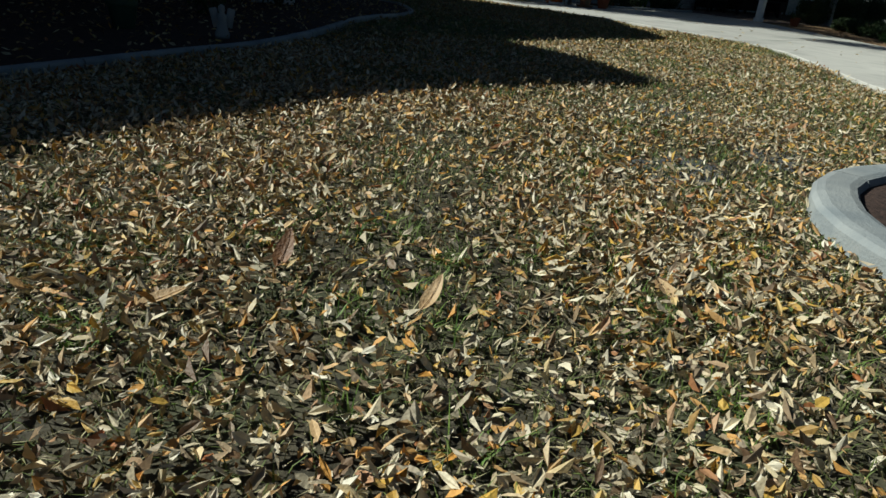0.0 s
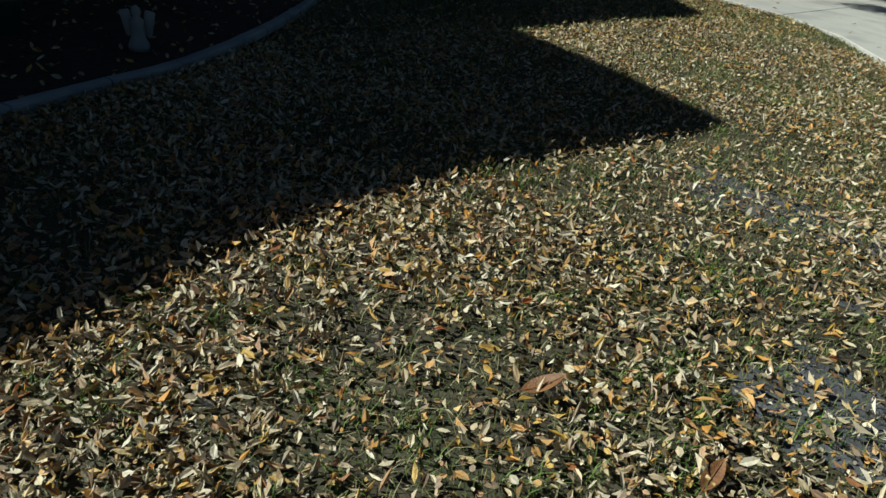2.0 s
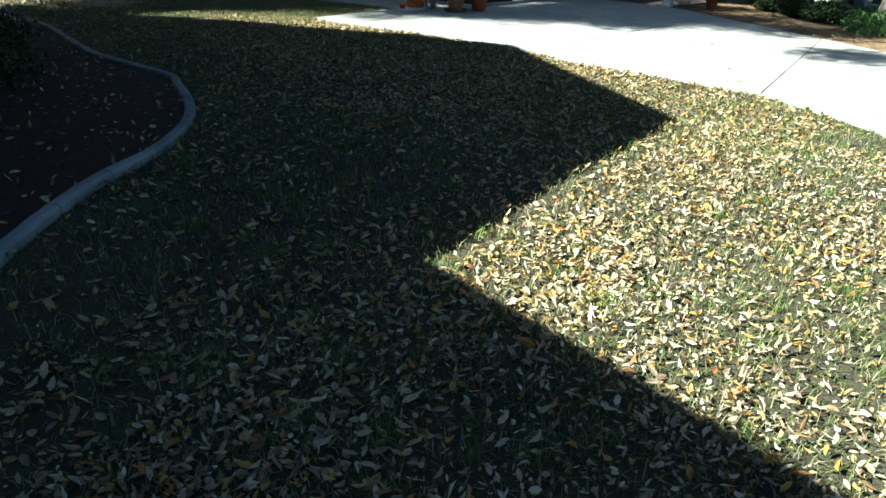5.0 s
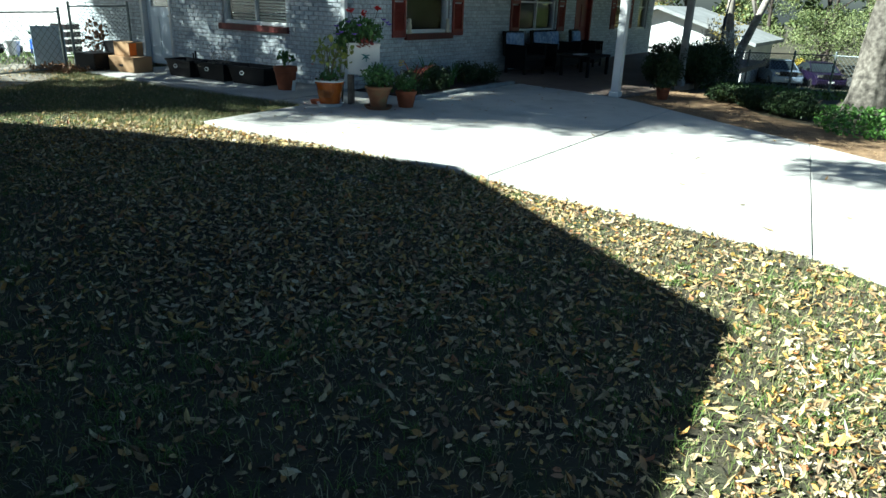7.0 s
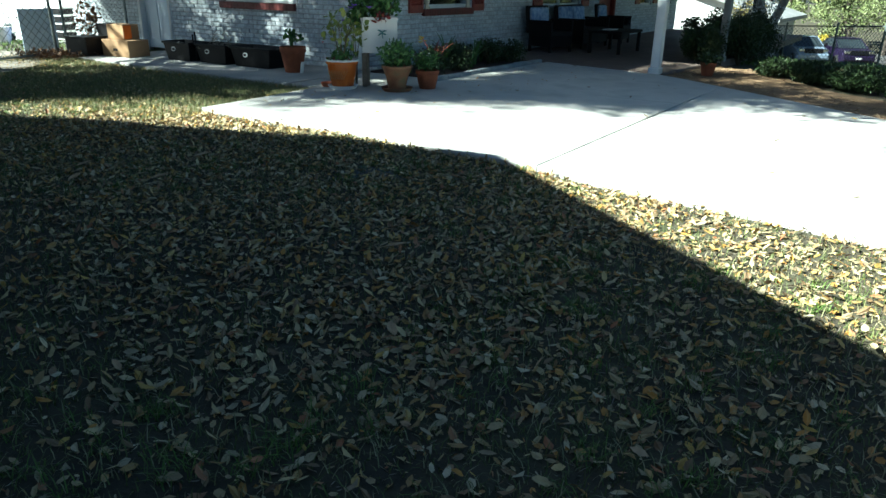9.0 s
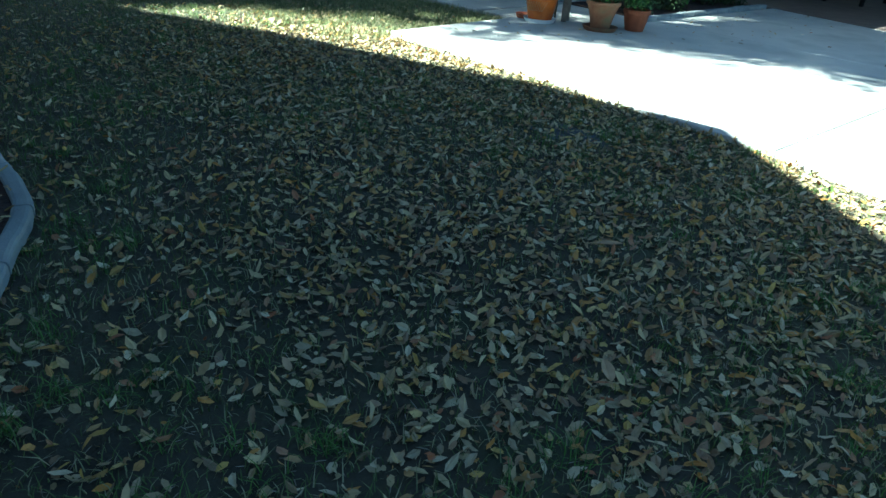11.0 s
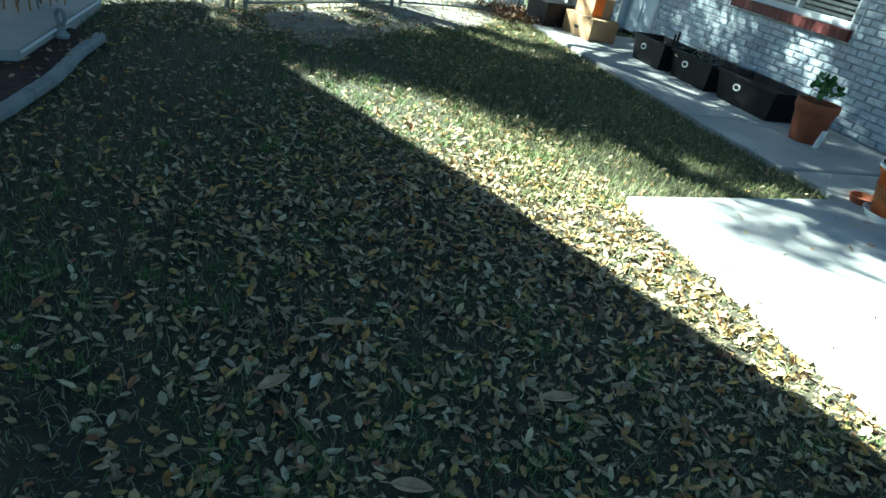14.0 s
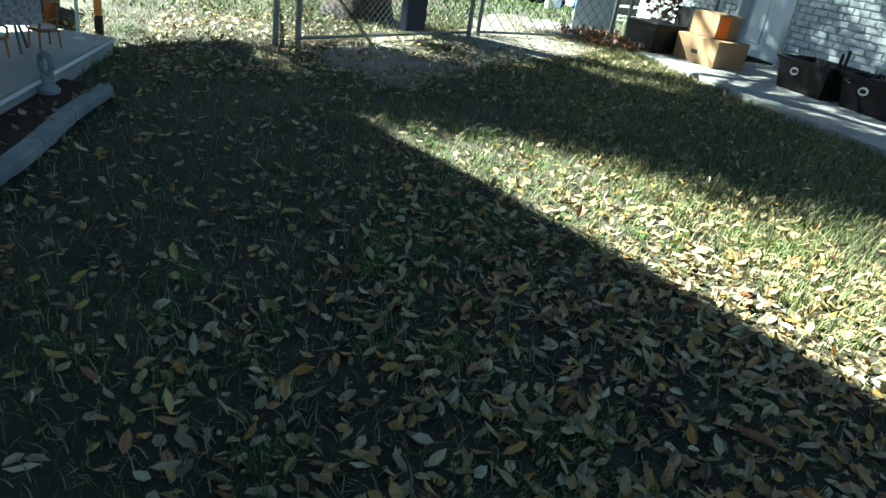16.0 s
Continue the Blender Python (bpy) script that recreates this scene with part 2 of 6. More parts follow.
def thing(name, x, y, z, label, category, group="", rz=0.0, kind=""):
    ob = new(name)
    ob.empty_display_size = 0.1
    ob.matrix_basis = pose(x, y, z, 0, 0, rz)
    return tagged(ob, label, category, group, kind)


def B():
    return bmesh.new()


def box(bm, a, b, bevel=0.0, m=None):
    r = bmesh.ops.create_cube(bm, size=1)["verts"]
    c, d = (Vector(a) + Vector(b)) / 2, Vector(b) - Vector(a)
    for v in r:
        v.co = Vector((v.co.x * d.x + c.x, v.co.y * d.y + c.y, v.co.z * d.z + c.z))
    if bevel:
        es = {e for v in r for e in v.link_edges}
        r = bmesh.ops.bevel(bm, geom=list(es), offset=bevel, segments=1, affect="EDGES")["verts"]
    if m:
        for v in r:
            v.co = m @ v.co
    return bm


def lathe(bm, prof, seg=20, cx=0.0, cy=0.0, wob=0.0):
    """A turned form from (radius, height) pairs."""
    rings = []
    for r, z in prof:
        ring = []
        for i in range(seg):
            a = 2 * math.pi * i / seg
            rr = r * (1 + wob * math.sin(3 * a + z * 9))
            ring.append(bm.verts.new((cx + rr * math.cos(a), cy + rr * math.sin(a), z)))
        rings.append(ring)
    for p, q in zip(rings, rings[1:]):
        for i in range(seg):
            bm.faces.new((p[i], p[(i + 1) % seg], q[(i + 1) % seg], q[i]))
    bm.faces.new(rings[0][::-1])
    bm.faces.new(rings[-1])
    return bm


def tube(bm, pts, rad, seg=6):
    """A tapered round bar along points."""
    pts = [Vector(p) for p in pts]
    rings = []
    for i, p in enumerate(pts):
        d = (pts[min(i + 1, len(pts) - 1)] - pts[max(i - 1, 0)]).normalized()
        s = d.cross(Vector((0, 0, 1)) if abs(d.z) < 0.9 else Vector((1, 0, 0))).normalized()
        u = s.cross(d)
        r = rad[i] if isinstance(rad, (list, tuple)) else rad
        rings.append([bm.verts.new(p + (s * math.cos(2 * math.pi * k / seg) + u * math.sin(2 * math.pi * k / seg)) * r) for k in range(seg)])
    for p, q in zip(rings, rings[1:]):
        for k in range(seg):
            bm.faces.new((p[k], p[(k + 1) % seg], q[(k + 1) % seg], q[k]))
    bm.faces.new(rings[0][::-1])
    bm.faces.new(rings[-1])
    return bm


def leaf_arrays(P, yaw, pitch, roll, L, W, curl=0.08):
    """Many small folded leaves: six points and two faces each."""
    n = len(P)
    base = np.array([[0, 0, 0], [0.3, 0.46, 0.05], [0.3, -0.46, 0.05], [1, 0, 0.0], [0.72, 0.4, 0.05], [0.72, -0.4, 0.05]])
    v = np.repeat(base[None], n, 0)
    v[:, :, 0] *= L[:, None]
    v[:, :, 1] *= W[:, None]
    v[:, :, 2] *= L[:, None]
    v[:, 3, 2] += curl * L * np.random.uniform(-1, 2, n)
    cy, sy, cp, sp, cr, sr = np.cos(yaw), np.sin(yaw), np.cos(pitch), np.sin(pitch), np.cos(roll), np.sin(roll)
    x, y, z = v[..., 0], v[..., 1], v[..., 2]
    y, z = y * cr[:, None] - z * sr[:, None], y * sr[:, None] + z * cr[:, None]
    x, z = x * cp[:, None] - z * sp[:, None], x * sp[:, None] + z * cp[:, None]
    x, y = x * cy[:, None] - y * sy[:, None], x * sy[:, None] + y * cy[:, None]
    V = np.stack([x, y, z], -1) + P[:, None]
    f = np.array([[0, 3, 4, 1], [0, 2, 5, 3]])
    F = (f[None] + 6 * np.arange(n)[:, None, None]).reshape(-1, 4)
    return V.reshape(-1, 3), F


def leaves(name, P, L, W, mat, parent=None, flat=0.0, curl=0.1):
    """flat 0: leaves at all angles; 1: lying down."""
    P = np.asarray(P, float)
    n = len(P)
    yaw = np.random.uniform(0, 2 * np.pi, n)
    pitch = np.random.normal(0, 0.9 * (1 - flat) + 0.12, n)
    roll = np.random.normal(0, 0.9 * (1 - flat) + 0.15, n)
    V, F = leaf_arrays(P, yaw, pitch, roll, np.random.uniform(*L, n), np.random.uniform(*W, n), curl)
    return raw(name, V.tolist(), F.tolist(), mat, parent)


def blob(n, c, r, shell=0.4):
    """n points in an uneven ellipsoid."""
    d = np.random.normal(0, 1, (n, 3))
    d /= np.linalg.norm(d, axis=1)[:, None]
    return np.asarray(c) + d * np.asarray(r) * (np.random.uniform(shell, 1, n) ** 0.6)[:, None]


def blades(name, P, h, w, mat, parent=None, lean=0.5):
    """Grass blades with one bend."""
    n = len(P)
    a = np.random.uniform(0, 2 * np.pi, n)
    side = np.stack([-np.sin(a), np.cos(a), 0 * a], 1) * (w / 2)
    H = np.random.uniform(*h, n)[:, None]
    out = np.stack([np.cos(a), np.sin(a), 0 * a], 1) * (H * np.random.uniform(0.1, lean, (n, 1)))
    up = np.array([[0, 0, 1.0]])
    V = np.stack([P - side, P + side, P + out * 0.4 + up * H * 0.6 - side * 0.7, P + out * 0.4 + up * H * 0.6 + side * 0.7, P + out * 1.6 + up * H], 1)
    f = np.array([[0, 1, 3], [0, 3, 2], [2, 3, 4]])
    F = (f[None] + 5 * np.arange(n)[:, None, None]).reshape(-1, 3)
    return raw(name, V.reshape(-1, 3).tolist(), F.tolist(), mat, parent)


def smooth01(t):
    t = np.clip(t, 0, 1)
    return t * t * (3 - 2 * t)


def zg(x, y):
    """The height of the ground: a nearly level lot that falls away behind the fences."""
    x, y = np.asarray(x, float), np.asarray(y, float)
    z = 0.008 * (np.sin(1.7 * x + 0.6 * y) + np.sin(2.3 * y - 1.1 * x + 1) + 0.6 * np.sin(4.1 * x + 3.3 * y))
    z = z - 2.75 * smooth01((y - 14) / 38) - 1.1 * smooth01((-15.5 - x) / 20)
    return z - 0.012


def inside(pts, poly):
    """Which points lie in a polygon."""
    pts = np.asarray(pts)
    x, y, r = pts[:, 0], pts[:, 1], np.zeros(len(pts), bool)
    for (x0, y0), (x1, y1) in zip(poly, poly[1:] + poly[:1]):
        r ^= ((y0 > y) != (y1 > y)) & (x < (x1 - x0) * (y - y0) / (y1 - y0 + 1e-12) + x0)
    return r


def spline(pts, n):
    """Points along a smooth line through the given ones."""
    p = np.array([pts[0], *pts, pts[-1]], float)
    out = []
    for i in range(1, len(p) - 2):
        for t in np.linspace(0, 1, n, endpoint=False):
            a, b, c, d = p[i - 1], p[i], p[i + 1], p[i + 2]
            out.append(0.5 * (2 * b + (c - a) * t + (2 * a - 5 * b + 4 * c - d) * t**2 + (3 * b - a - 3 * c + d) * t**3))
    return out + [p[-2]]


def slab(bm, poly, z0, z1, bevel=0.0):
    """A flat plate with the given outline."""
    lo = [bm.verts.new((x, y, z0)) for x, y in poly]
    hi = [bm.verts.new((x, y, z1)) for x, y in poly]
    bm.faces.new(lo[::-1])
    top = bm.faces.new(hi)
    n = len(poly)
    for i in range(n):
        bm.faces.new((lo[i], lo[(i + 1) % n], hi[(i + 1) % n], hi[i]))
    bmesh.ops.recalc_face_normals(bm, faces=bm.faces[:])
    if bevel:
        bmesh.ops.bevel(bm, geom=list(top.edges), offset=bevel, segments=1, affect="EDGES")
    return bm


# ---- ground ----
KERB = [(0.0, -1.6), (-0.68, -0.5), (-1.08, 0.2), (-1.72, 0.92), (-2.45, 1.6), (-3.05, 2.12), (-3.55, 2.7), (-3.9, 3.3), (-4.36, 3.78), (-4.88, 4.1), (-5.4, 4.33), (-5.85, 4.5), (-6.5, 4.52), (-7.4, 4.55), (-8.6, 4.8), (-9.6, 5.02), (-10.2, 5.08), (-10.75, 5.17)]
BED = KERB + [(-11.3, 4.2), (-12.0, 2.0), (-9.0, 0.5), (-4.0, -3.0), (-0.5, -7.0), (1.6, -5.0)]
DRIVE_OUT = [(-8.29, 8.32), (-4.33, 8.27), (-1.66, 7.82), (-0.6, 7.2), (1.3, 5.2), (8.6, -1.0), (12.0, 3.0), (3.0, 8.7), (0.3, 10.35), (-2.18, 12.2), (-4.85, 14.2), (-5.4, 14.56), (-7.55, 15.05), (-7.6, 11.84), (-8.95, 11.84), (-13.85, 11.84), (-13.8, 10.1), (-8.42, 10.2)]


def build_ground():
    near_x = np.arange(-20, 10.01, 0.25)
    near_y = np.arange(-8, 22.01, 0.25)
    xs = np.concatenate([[-320, -200, -120, -80, -60, -48, -40, -34, -30, -27, -24, -22], near_x, [12, 15, 20, 28, 40, 70, 130, 320]])
    ys = np.concatenate([[-320, -160, -80, -40, -24, -16, -11], near_y, [24, 26, 28, 31, 34, 38, 44, 52, 70, 120, 320]])
    X, Y = np.meshgrid(xs, ys)
    Z = zg(X, Y)
    V = np.stack([X, Y, Z], -1).reshape(-1, 3)
    w = len(xs)
    i = np.arange(len(ys) - 1)[:, None] * w + np.arange(w - 1)[None]
    F = np.stack([i, i + 1, i + w + 1, i + w], -1).reshape(-1, 4)
    ob = raw("ground", V.tolist(), F.tolist(), M_SOIL)
    for p in ob.data.polygons:
        p.use_smooth = True
    return tagged(ob, "thin lawn soil with dry thatch and bare patches", "ground", kind="structure")


build_ground()


def inset(poly, d):
    """The outline moved inwards by about d."""
    n = len(poly)
    c = Vector((sum(p[0] for p in poly) / n, sum(p[1] for p in poly) / n))
    return [tuple(Vector(p) + (c - Vector(p)).normalized() * d) for p in poly]


drive = thing("driveway", -4, 11, 0, "pale concrete driveway of several slabs with dark joints", "driveway", kind="structure")
SLABS = [
    [(-8.29, 8.32), (-4.33, 8.27), (-4.32, 11.9), (-7.6, 11.9), (-7.6, 11.83), (-8.93, 11.83), (-8.93, 10.23), (-8.42, 10.2)],
    [(-7.6, 11.9), (-4.32, 11.9), (-4.28, 13.76), (-4.85, 14.2), (-5.4, 14.56), (-7.55, 15.05)],
    [(-4.33, 8.27), (-1.66, 7.82), (-2.18, 12.2), (-4.28, 13.76)],
    [(-1.66, 7.82), (-0.6, 7.2), (1.3, 5.2), (3.0, 8.7), (0.3, 10.35), (-2.18, 12.2)],
    [(1.3, 5.2), (8.6, -1.0), (12.0, 3.0), (3.0, 8.7)],
]
for poly in SLABS:
    ob = part("slab", slab(B(), [(x + 4, y - 11) for x, y in inset(poly, 0.005)], -0.12, 0.03, 0.006), M_CONC, drive)
walkway = thing("walkway", -11, 11, 0, "grey concrete walkway slabs along the painted brick wall", "walkway", kind="structure")
for i in range(4):
    a, b = -13.8 + i * 1.217, -13.8 + (i + 1) * 1.217
    part("slab", slab(B(), [(a + 11.006, -0.9), (b + 10.994, -0.88), (b + 10.994, 0.83), (a + 11.006, 0.83)], -0.1, 0.045, 0.01), M_WALK, walkway)
patio = thing("patio", -7.3, 20, 0, "dark tiled porch floor under the roof", "patio", kind="structure")
part("floor", slab(B(), [(-1.64, -4.98), (-0.24, -4.92), (1.88, -5.42), (2.2, -2.2), (2.2, 7), (-1.64, 7)], -0.1, 0.04, 0.01), M_PATIO, patio)


# ---- painted brick house ----
PZ = 0.0705  # one course
PL = 0.2125  # one brick and its joint


def brick_verts(w, d, h, e=0.006):
    """A brick with softened front edges; x along the wall, y outwards."""
    v = [(0, 0, 0), (w, 0, 0), (w, 0, h), (0, 0, h), (0, d - e, 0), (w, d - e, 0), (w, d - e, h), (0, d - e, h), (e, d, e), (w - e, d, e), (w - e, d, h - e), (e, d, h - e)]
    f = [(0, 1, 5, 4), (1, 2, 6, 5), (2, 3, 7, 6), (3, 0, 4, 7), (4, 5, 9, 8), (5, 6, 10, 9), (6, 7, 11, 10), (7, 4, 8, 11), (8, 9, 10, 11)]
    return np.array(v), f


def brick_mesh(name, w, mat):
    v, f = brick_verts(w, 0.02, PZ - 0.011)
    me = bpy.data.meshes.new(name)
    me.from_pydata(v.tolist(), [], f)
    me.materials.append(mat)
    return me


def brick_wall(name, length, height, holes, m, label, single):
    """Mortar core round the openings and courses of brick on it. m: from along, out, up to the world. single: stretch whose bricks are parts."""
    wall = thing(name, 0, 0, 0, label, "wall", kind="structure")
    cuts = sorted({0.0, length, *[h[0] for h in holes], *[h[1] for h in holes]})
    bm = B()
    for a, b in zip(cuts, cuts[1:]):
        here = [h for h in holes if h[0] <= a + 1e-6 and h[1] >= b - 1e-6]
        if not here:
            box(bm, (a, -0.2, -0.1), (b, 0, height))
        else:
            _, _, z0, z1 = here[0]
            if z0 > 0.1:
                box(bm, (a, -0.2, -0.1), (b, 0, z0))
            box(bm, (a, -0.2, z1), (b, 0, height))
    for v in bm.verts:
        v.co = m @ v.co
    bmesh.ops.recalc_face_normals(bm, faces=bm.faces[:])
    part("mortar", bm, M_MORTAR, wall)
    V, F, pieces, k = [], [], [], 0
    for row in range(int(height / PZ)):
        z = 0.045 + row * PZ
        x = -0.5 * PL if row % 2 else 0.0
        while x < length:
            spans = [(max(x, 0.0), min(x + PL - 0.011, length))]
            for a, b, z0, z1 in holes:
                if z + PZ * 0.5 > z0 and z + PZ * 0.5 < z1:
                    spans = [s for p, q in spans for s in ((p, min(q, a)), (max(p, b), q)) if s[1] - s[0] > 0.03]
            for p, q in spans:
                if q - p < 0.03:
                    continue
                if single[0] <= p and q <= single[1] and q - p > PL - 0.02 and z < 2.3:
                    pieces.append((p, z))
                    continue
                v, f = brick_verts(q - p, 0.02 + random.uniform(-0.003, 0.003), PZ - 0.011)
                v = v + (p, 0, z)
                V.append(v)
                F += [[i + k for i in g] for g in f]
                k += len(v)
            x += PL
    V = np.concatenate(V)
    mm = np.array(m)
    V = V @ mm[:3, :3].T + mm[:3, 3]
    tagged(raw("bricks", V.tolist(), F, M_BRICK, wall), kind="stuff")
    return wall, pieces


A_Y, B_X = 11.86, -8.97
MA = Matrix(((-1, 0, 0, B_X), (0, -1, 0, A_Y), (0, 0, 1, 0), (0, 0, 0, 1)))  # along the front from the corner, outwards to -y
MB = Matrix(((0, 1, 0, B_X), (1, 0, 0, A_Y), (0, 0, 1, 0), (0, 0, 0, 1)))  # along the side from the corner, outwards to +x
HOLES_A = [(1.48, 3.13, 0.955, 2.15), (4.62, 5.6, 0.0, 2.12)]
HOLES_B = [(1.42, 2.82, 0.9, 2.15), (5.72, 7.65, 0.86, 2.15), (8.85, 9.95, 0.0, 2.12), (11.85, 12.85, 0.8, 2.15), (13.9, 14.8, 0.8, 2.15)]
WALL_A, PIECES = brick_wall("wall_south", 7.9, 2.5, HOLES_A, MA, "white painted brick wall in dappled sun", (0.0, 1.45))
WALL_B, _ = brick_wall("wall_east", 15.4, 2.5, HOLES_B, MB, "white painted brick wall shaded by the porch", (-9, -9))
bm = B()
box(bm, (-16.87, 12.06, -0.1), (-16.67, 27.3, 2.5))
box(bm, (-16.87, 27.1, -0.1), (-8.97, 27.3, 2.5))
tagged(part("wall_back", bm, M_SIDING), "plain pale rear walls of the brick house", "wall", kind="structure")
# added sheets behind the windows, coloured near-black for the unlit rooms
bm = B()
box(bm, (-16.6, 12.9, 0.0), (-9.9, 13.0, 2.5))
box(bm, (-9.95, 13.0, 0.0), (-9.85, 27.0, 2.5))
tagged(part("wall_inside", bm, M_DARK), "near-black sheet standing for the shade of the rooms behind the panes", "wall", kind="structure")
bm = B()
box(bm, (-16.6, 12.1, 0.0), (-9.0, 27.0, 0.03))
tagged(part("floor", bm, M_PATIO), "dim interior floor of the brick house", "floor", kind="structure")

roof = thing("roof", -12.8, 19.5, 2.5, "low grey shingle roof with white fascia over wall and porch", "roof", kind="structure")
bm = B()
eave = [(-17.4, 11.45), (-8.45, 11.45), (-8.45, 14.25), (-4.95, 14.25), (-4.95, 27.9), (-17.4, 27.9)]
lo = [bm.verts.new((x + 12.8, y - 19.5, 0.06)) for x, y in eave]
hi = [bm.verts.new((x + 12.8, y - 19.5, 0.2)) for x, y in eave]
top = [bm.verts.new((x + 12.8, y - 19.5, 1.9)) for x, y in ((-12.4, 16.0), (-11.5, 23.0))]
bm.faces.new(lo[::-1])
for i in range(6):
    bm.faces.new((lo[i], lo[(i + 1) % 6], hi[(i + 1) % 6], hi[i]))
for tri in ((hi[0], hi[1], top[0]), (hi[1], hi[2], top[0]), (hi[2], hi[3], top[0]), (hi[3], top[1], top[0]), (hi[3], hi[4], top[1]), (hi[4], hi[5], top[1]), (hi[5], hi[0], top[0]), (hi[5], top[0], top[1])):
    bm.faces.new(tri)
bmesh.ops.recalc_face_normals(bm, faces=bm.faces[:])
part("shingles", bm, M_SHINGLE, roof)
bm = B()
for (x0, y0), (x1, y1) in zip(eave, eave[1:] + eave[:1]):
    box(bm, (min(x0, x1) + 12.78, min(y0, y1) - 19.52, 0.02), (max(x0, x1) + 12.82, max(y0, y1) - 19.48, 0.21))
part("fascia", bm, M_WHITE, roof, "white painted fascia board")


def window(name, m, hole, sashes, label, sill_mat=M_SILL, blinds=False, sill=True, grid=True):
    """A white framed window with panes, set back in its opening. m: wall to world."""
    a, b, z0, z1 = hole
    w = thing(name, 0, 0, 0, label, "window", kind="structure")

    def put(nm, bm, mat, lab=""):
        for v in bm.verts:
            v.co = m @ v.co
        bmesh.ops.recalc_face_normals(bm, faces=bm.faces[:])
        return part(nm, bm, mat, w, lab)

    bm, t = B(), 0.06
    for p in (((a, -0.14, z0), (a + t, -0.03, z1)), ((b - t, -0.14, z0), (b, -0.03, z1)), ((a + t, -0.14, z0), (b - t, -0.03, z0 + t)), ((a + t, -0.14, z1 - t), (b - t, -0.03, z1))):
        box(bm, *p, bevel=0.006)
    put("window_frame", bm, M_WHITE)
    n = sashes
    wid = (b - a - 2 * t) / n
    for i in range(n):
        p, q = a + t + i * wid, a + t + (i + 1) * wid
        bm = B()
        if i:
            box(bm, (p - 0.022, -0.12, z0 + t), (p + 0.022, -0.05, z1 - t), 0.004)
        if grid:
            mid = (z0 + z1) / 2
            box(bm, (p + 0.023, -0.115, mid - 0.02), (q - 0.023, -0.06, mid + 0.02), 0.004)
        if bm.verts:
            put("glazing_bar", bm, M_WHITE)
        else:
            bm.free()
        bm = B()
        box(bm, (p + 0.002, -0.095, z0 + t), (q - 0.002, -0.089, z1 - t))
        pane = put("pane", bm, M_GLASS)
        pane.visible_shadow = False
    if blinds:
        for i in range(20):
            z = z0 + 0.08 + i * 0.052
            bm = B()
            box(bm, (a + t + 0.02, -0.02, -0.0015), (b - t - 0.02, 0.02, 0.0015), 0, Matrix.Translation((0, -0.175, z)) @ Matrix.Rotation(0.75, 4, "X"))
            put("blind_slat", bm, M_BLIND)
    if sill:
        bm = B()
        k = int((b - a + 0.12) / 0.075)
        for i in range(k):
            p = a - 0.06 + i * (b - a + 0.12) / k
            box(bm, (p + 0.0005, -0.14, z0 - 0.11), (p + (b - a + 0.12) / k - 0.0005, 0.07, z0 - 0.004), 0.003)
        put("window_sill", bm, sill_mat, "dark red painted brick sill")
    return w


window("window_1", MA, HOLES_A[0], 2, "white framed window with drawn blinds and red sill", blinds=True)
window("window_2", MB, HOLES_B[0], 1, "tall window with white sash and dark red sill")
window("window_3", MB, HOLES_B[1], 2, "white sash window beside the front door", sill=False)
window("window_4", MB, HOLES_B[3], 1, "narrow porch window with white frame", sill=False)
window("window_5", MB, HOLES_B[4], 1, "narrow porch window with white frame", sill=False)


def shutter(a, b, z0, z1):
    """A dark red louvred shutter on the side wall."""
    s = thing("shutter", 0, 0, 0, "dark red louvred wooden shutter beside a window", "shutter", "red shutters")
    bm = B()
    t = 0.05
    for p in (((a, 0.021, z0), (a + t, 0.055, z1)), ((b - t, 0.021, z0), (b, 0.055, z1)), ((a + t, 0.021, z0), (b - t, 0.055, z0 + 0.12)), ((a + t, 0.021, z1 - 0.08), (b - t, 0.055, z1)), ((a + t, 0.021, (z0 + z1) / 2 - 0.04), (b - t, 0.055, (z0 + z1) / 2 + 0.04))):
        box(bm, *p, bevel=0.004)
    for v in bm.verts:
        v.co = MB @ v.co
    bmesh.ops.recalc_face_normals(bm, faces=bm.faces[:])
    part("shutter_frame", bm, M_RED, s)
    z = z0 + 0.125
    while z < z1 - 0.1:
        if abs(z - (z0 + z1) / 2) > 0.06:
            bm = B()
            box(bm, (a + t + 0.002, -0.004, -0.018), (b - t - 0.002, 0.004, 0.018), 0, Matrix.Translation((0, 0.036, z)) @ Matrix.Rotation(0.7, 4, "X"))
            for v in bm.verts:
                v.co = MB @ v.co
            part("slat", bm, M_RED, s)
        z += 0.034


for a, b in ((0.98, 1.36), (2.88, 3.26), (5.24, 5.66), (7.71, 8.13), (11.4, 11.78), (12.92, 13.25)):
    shutter(a, b, 0.84, 2.15)


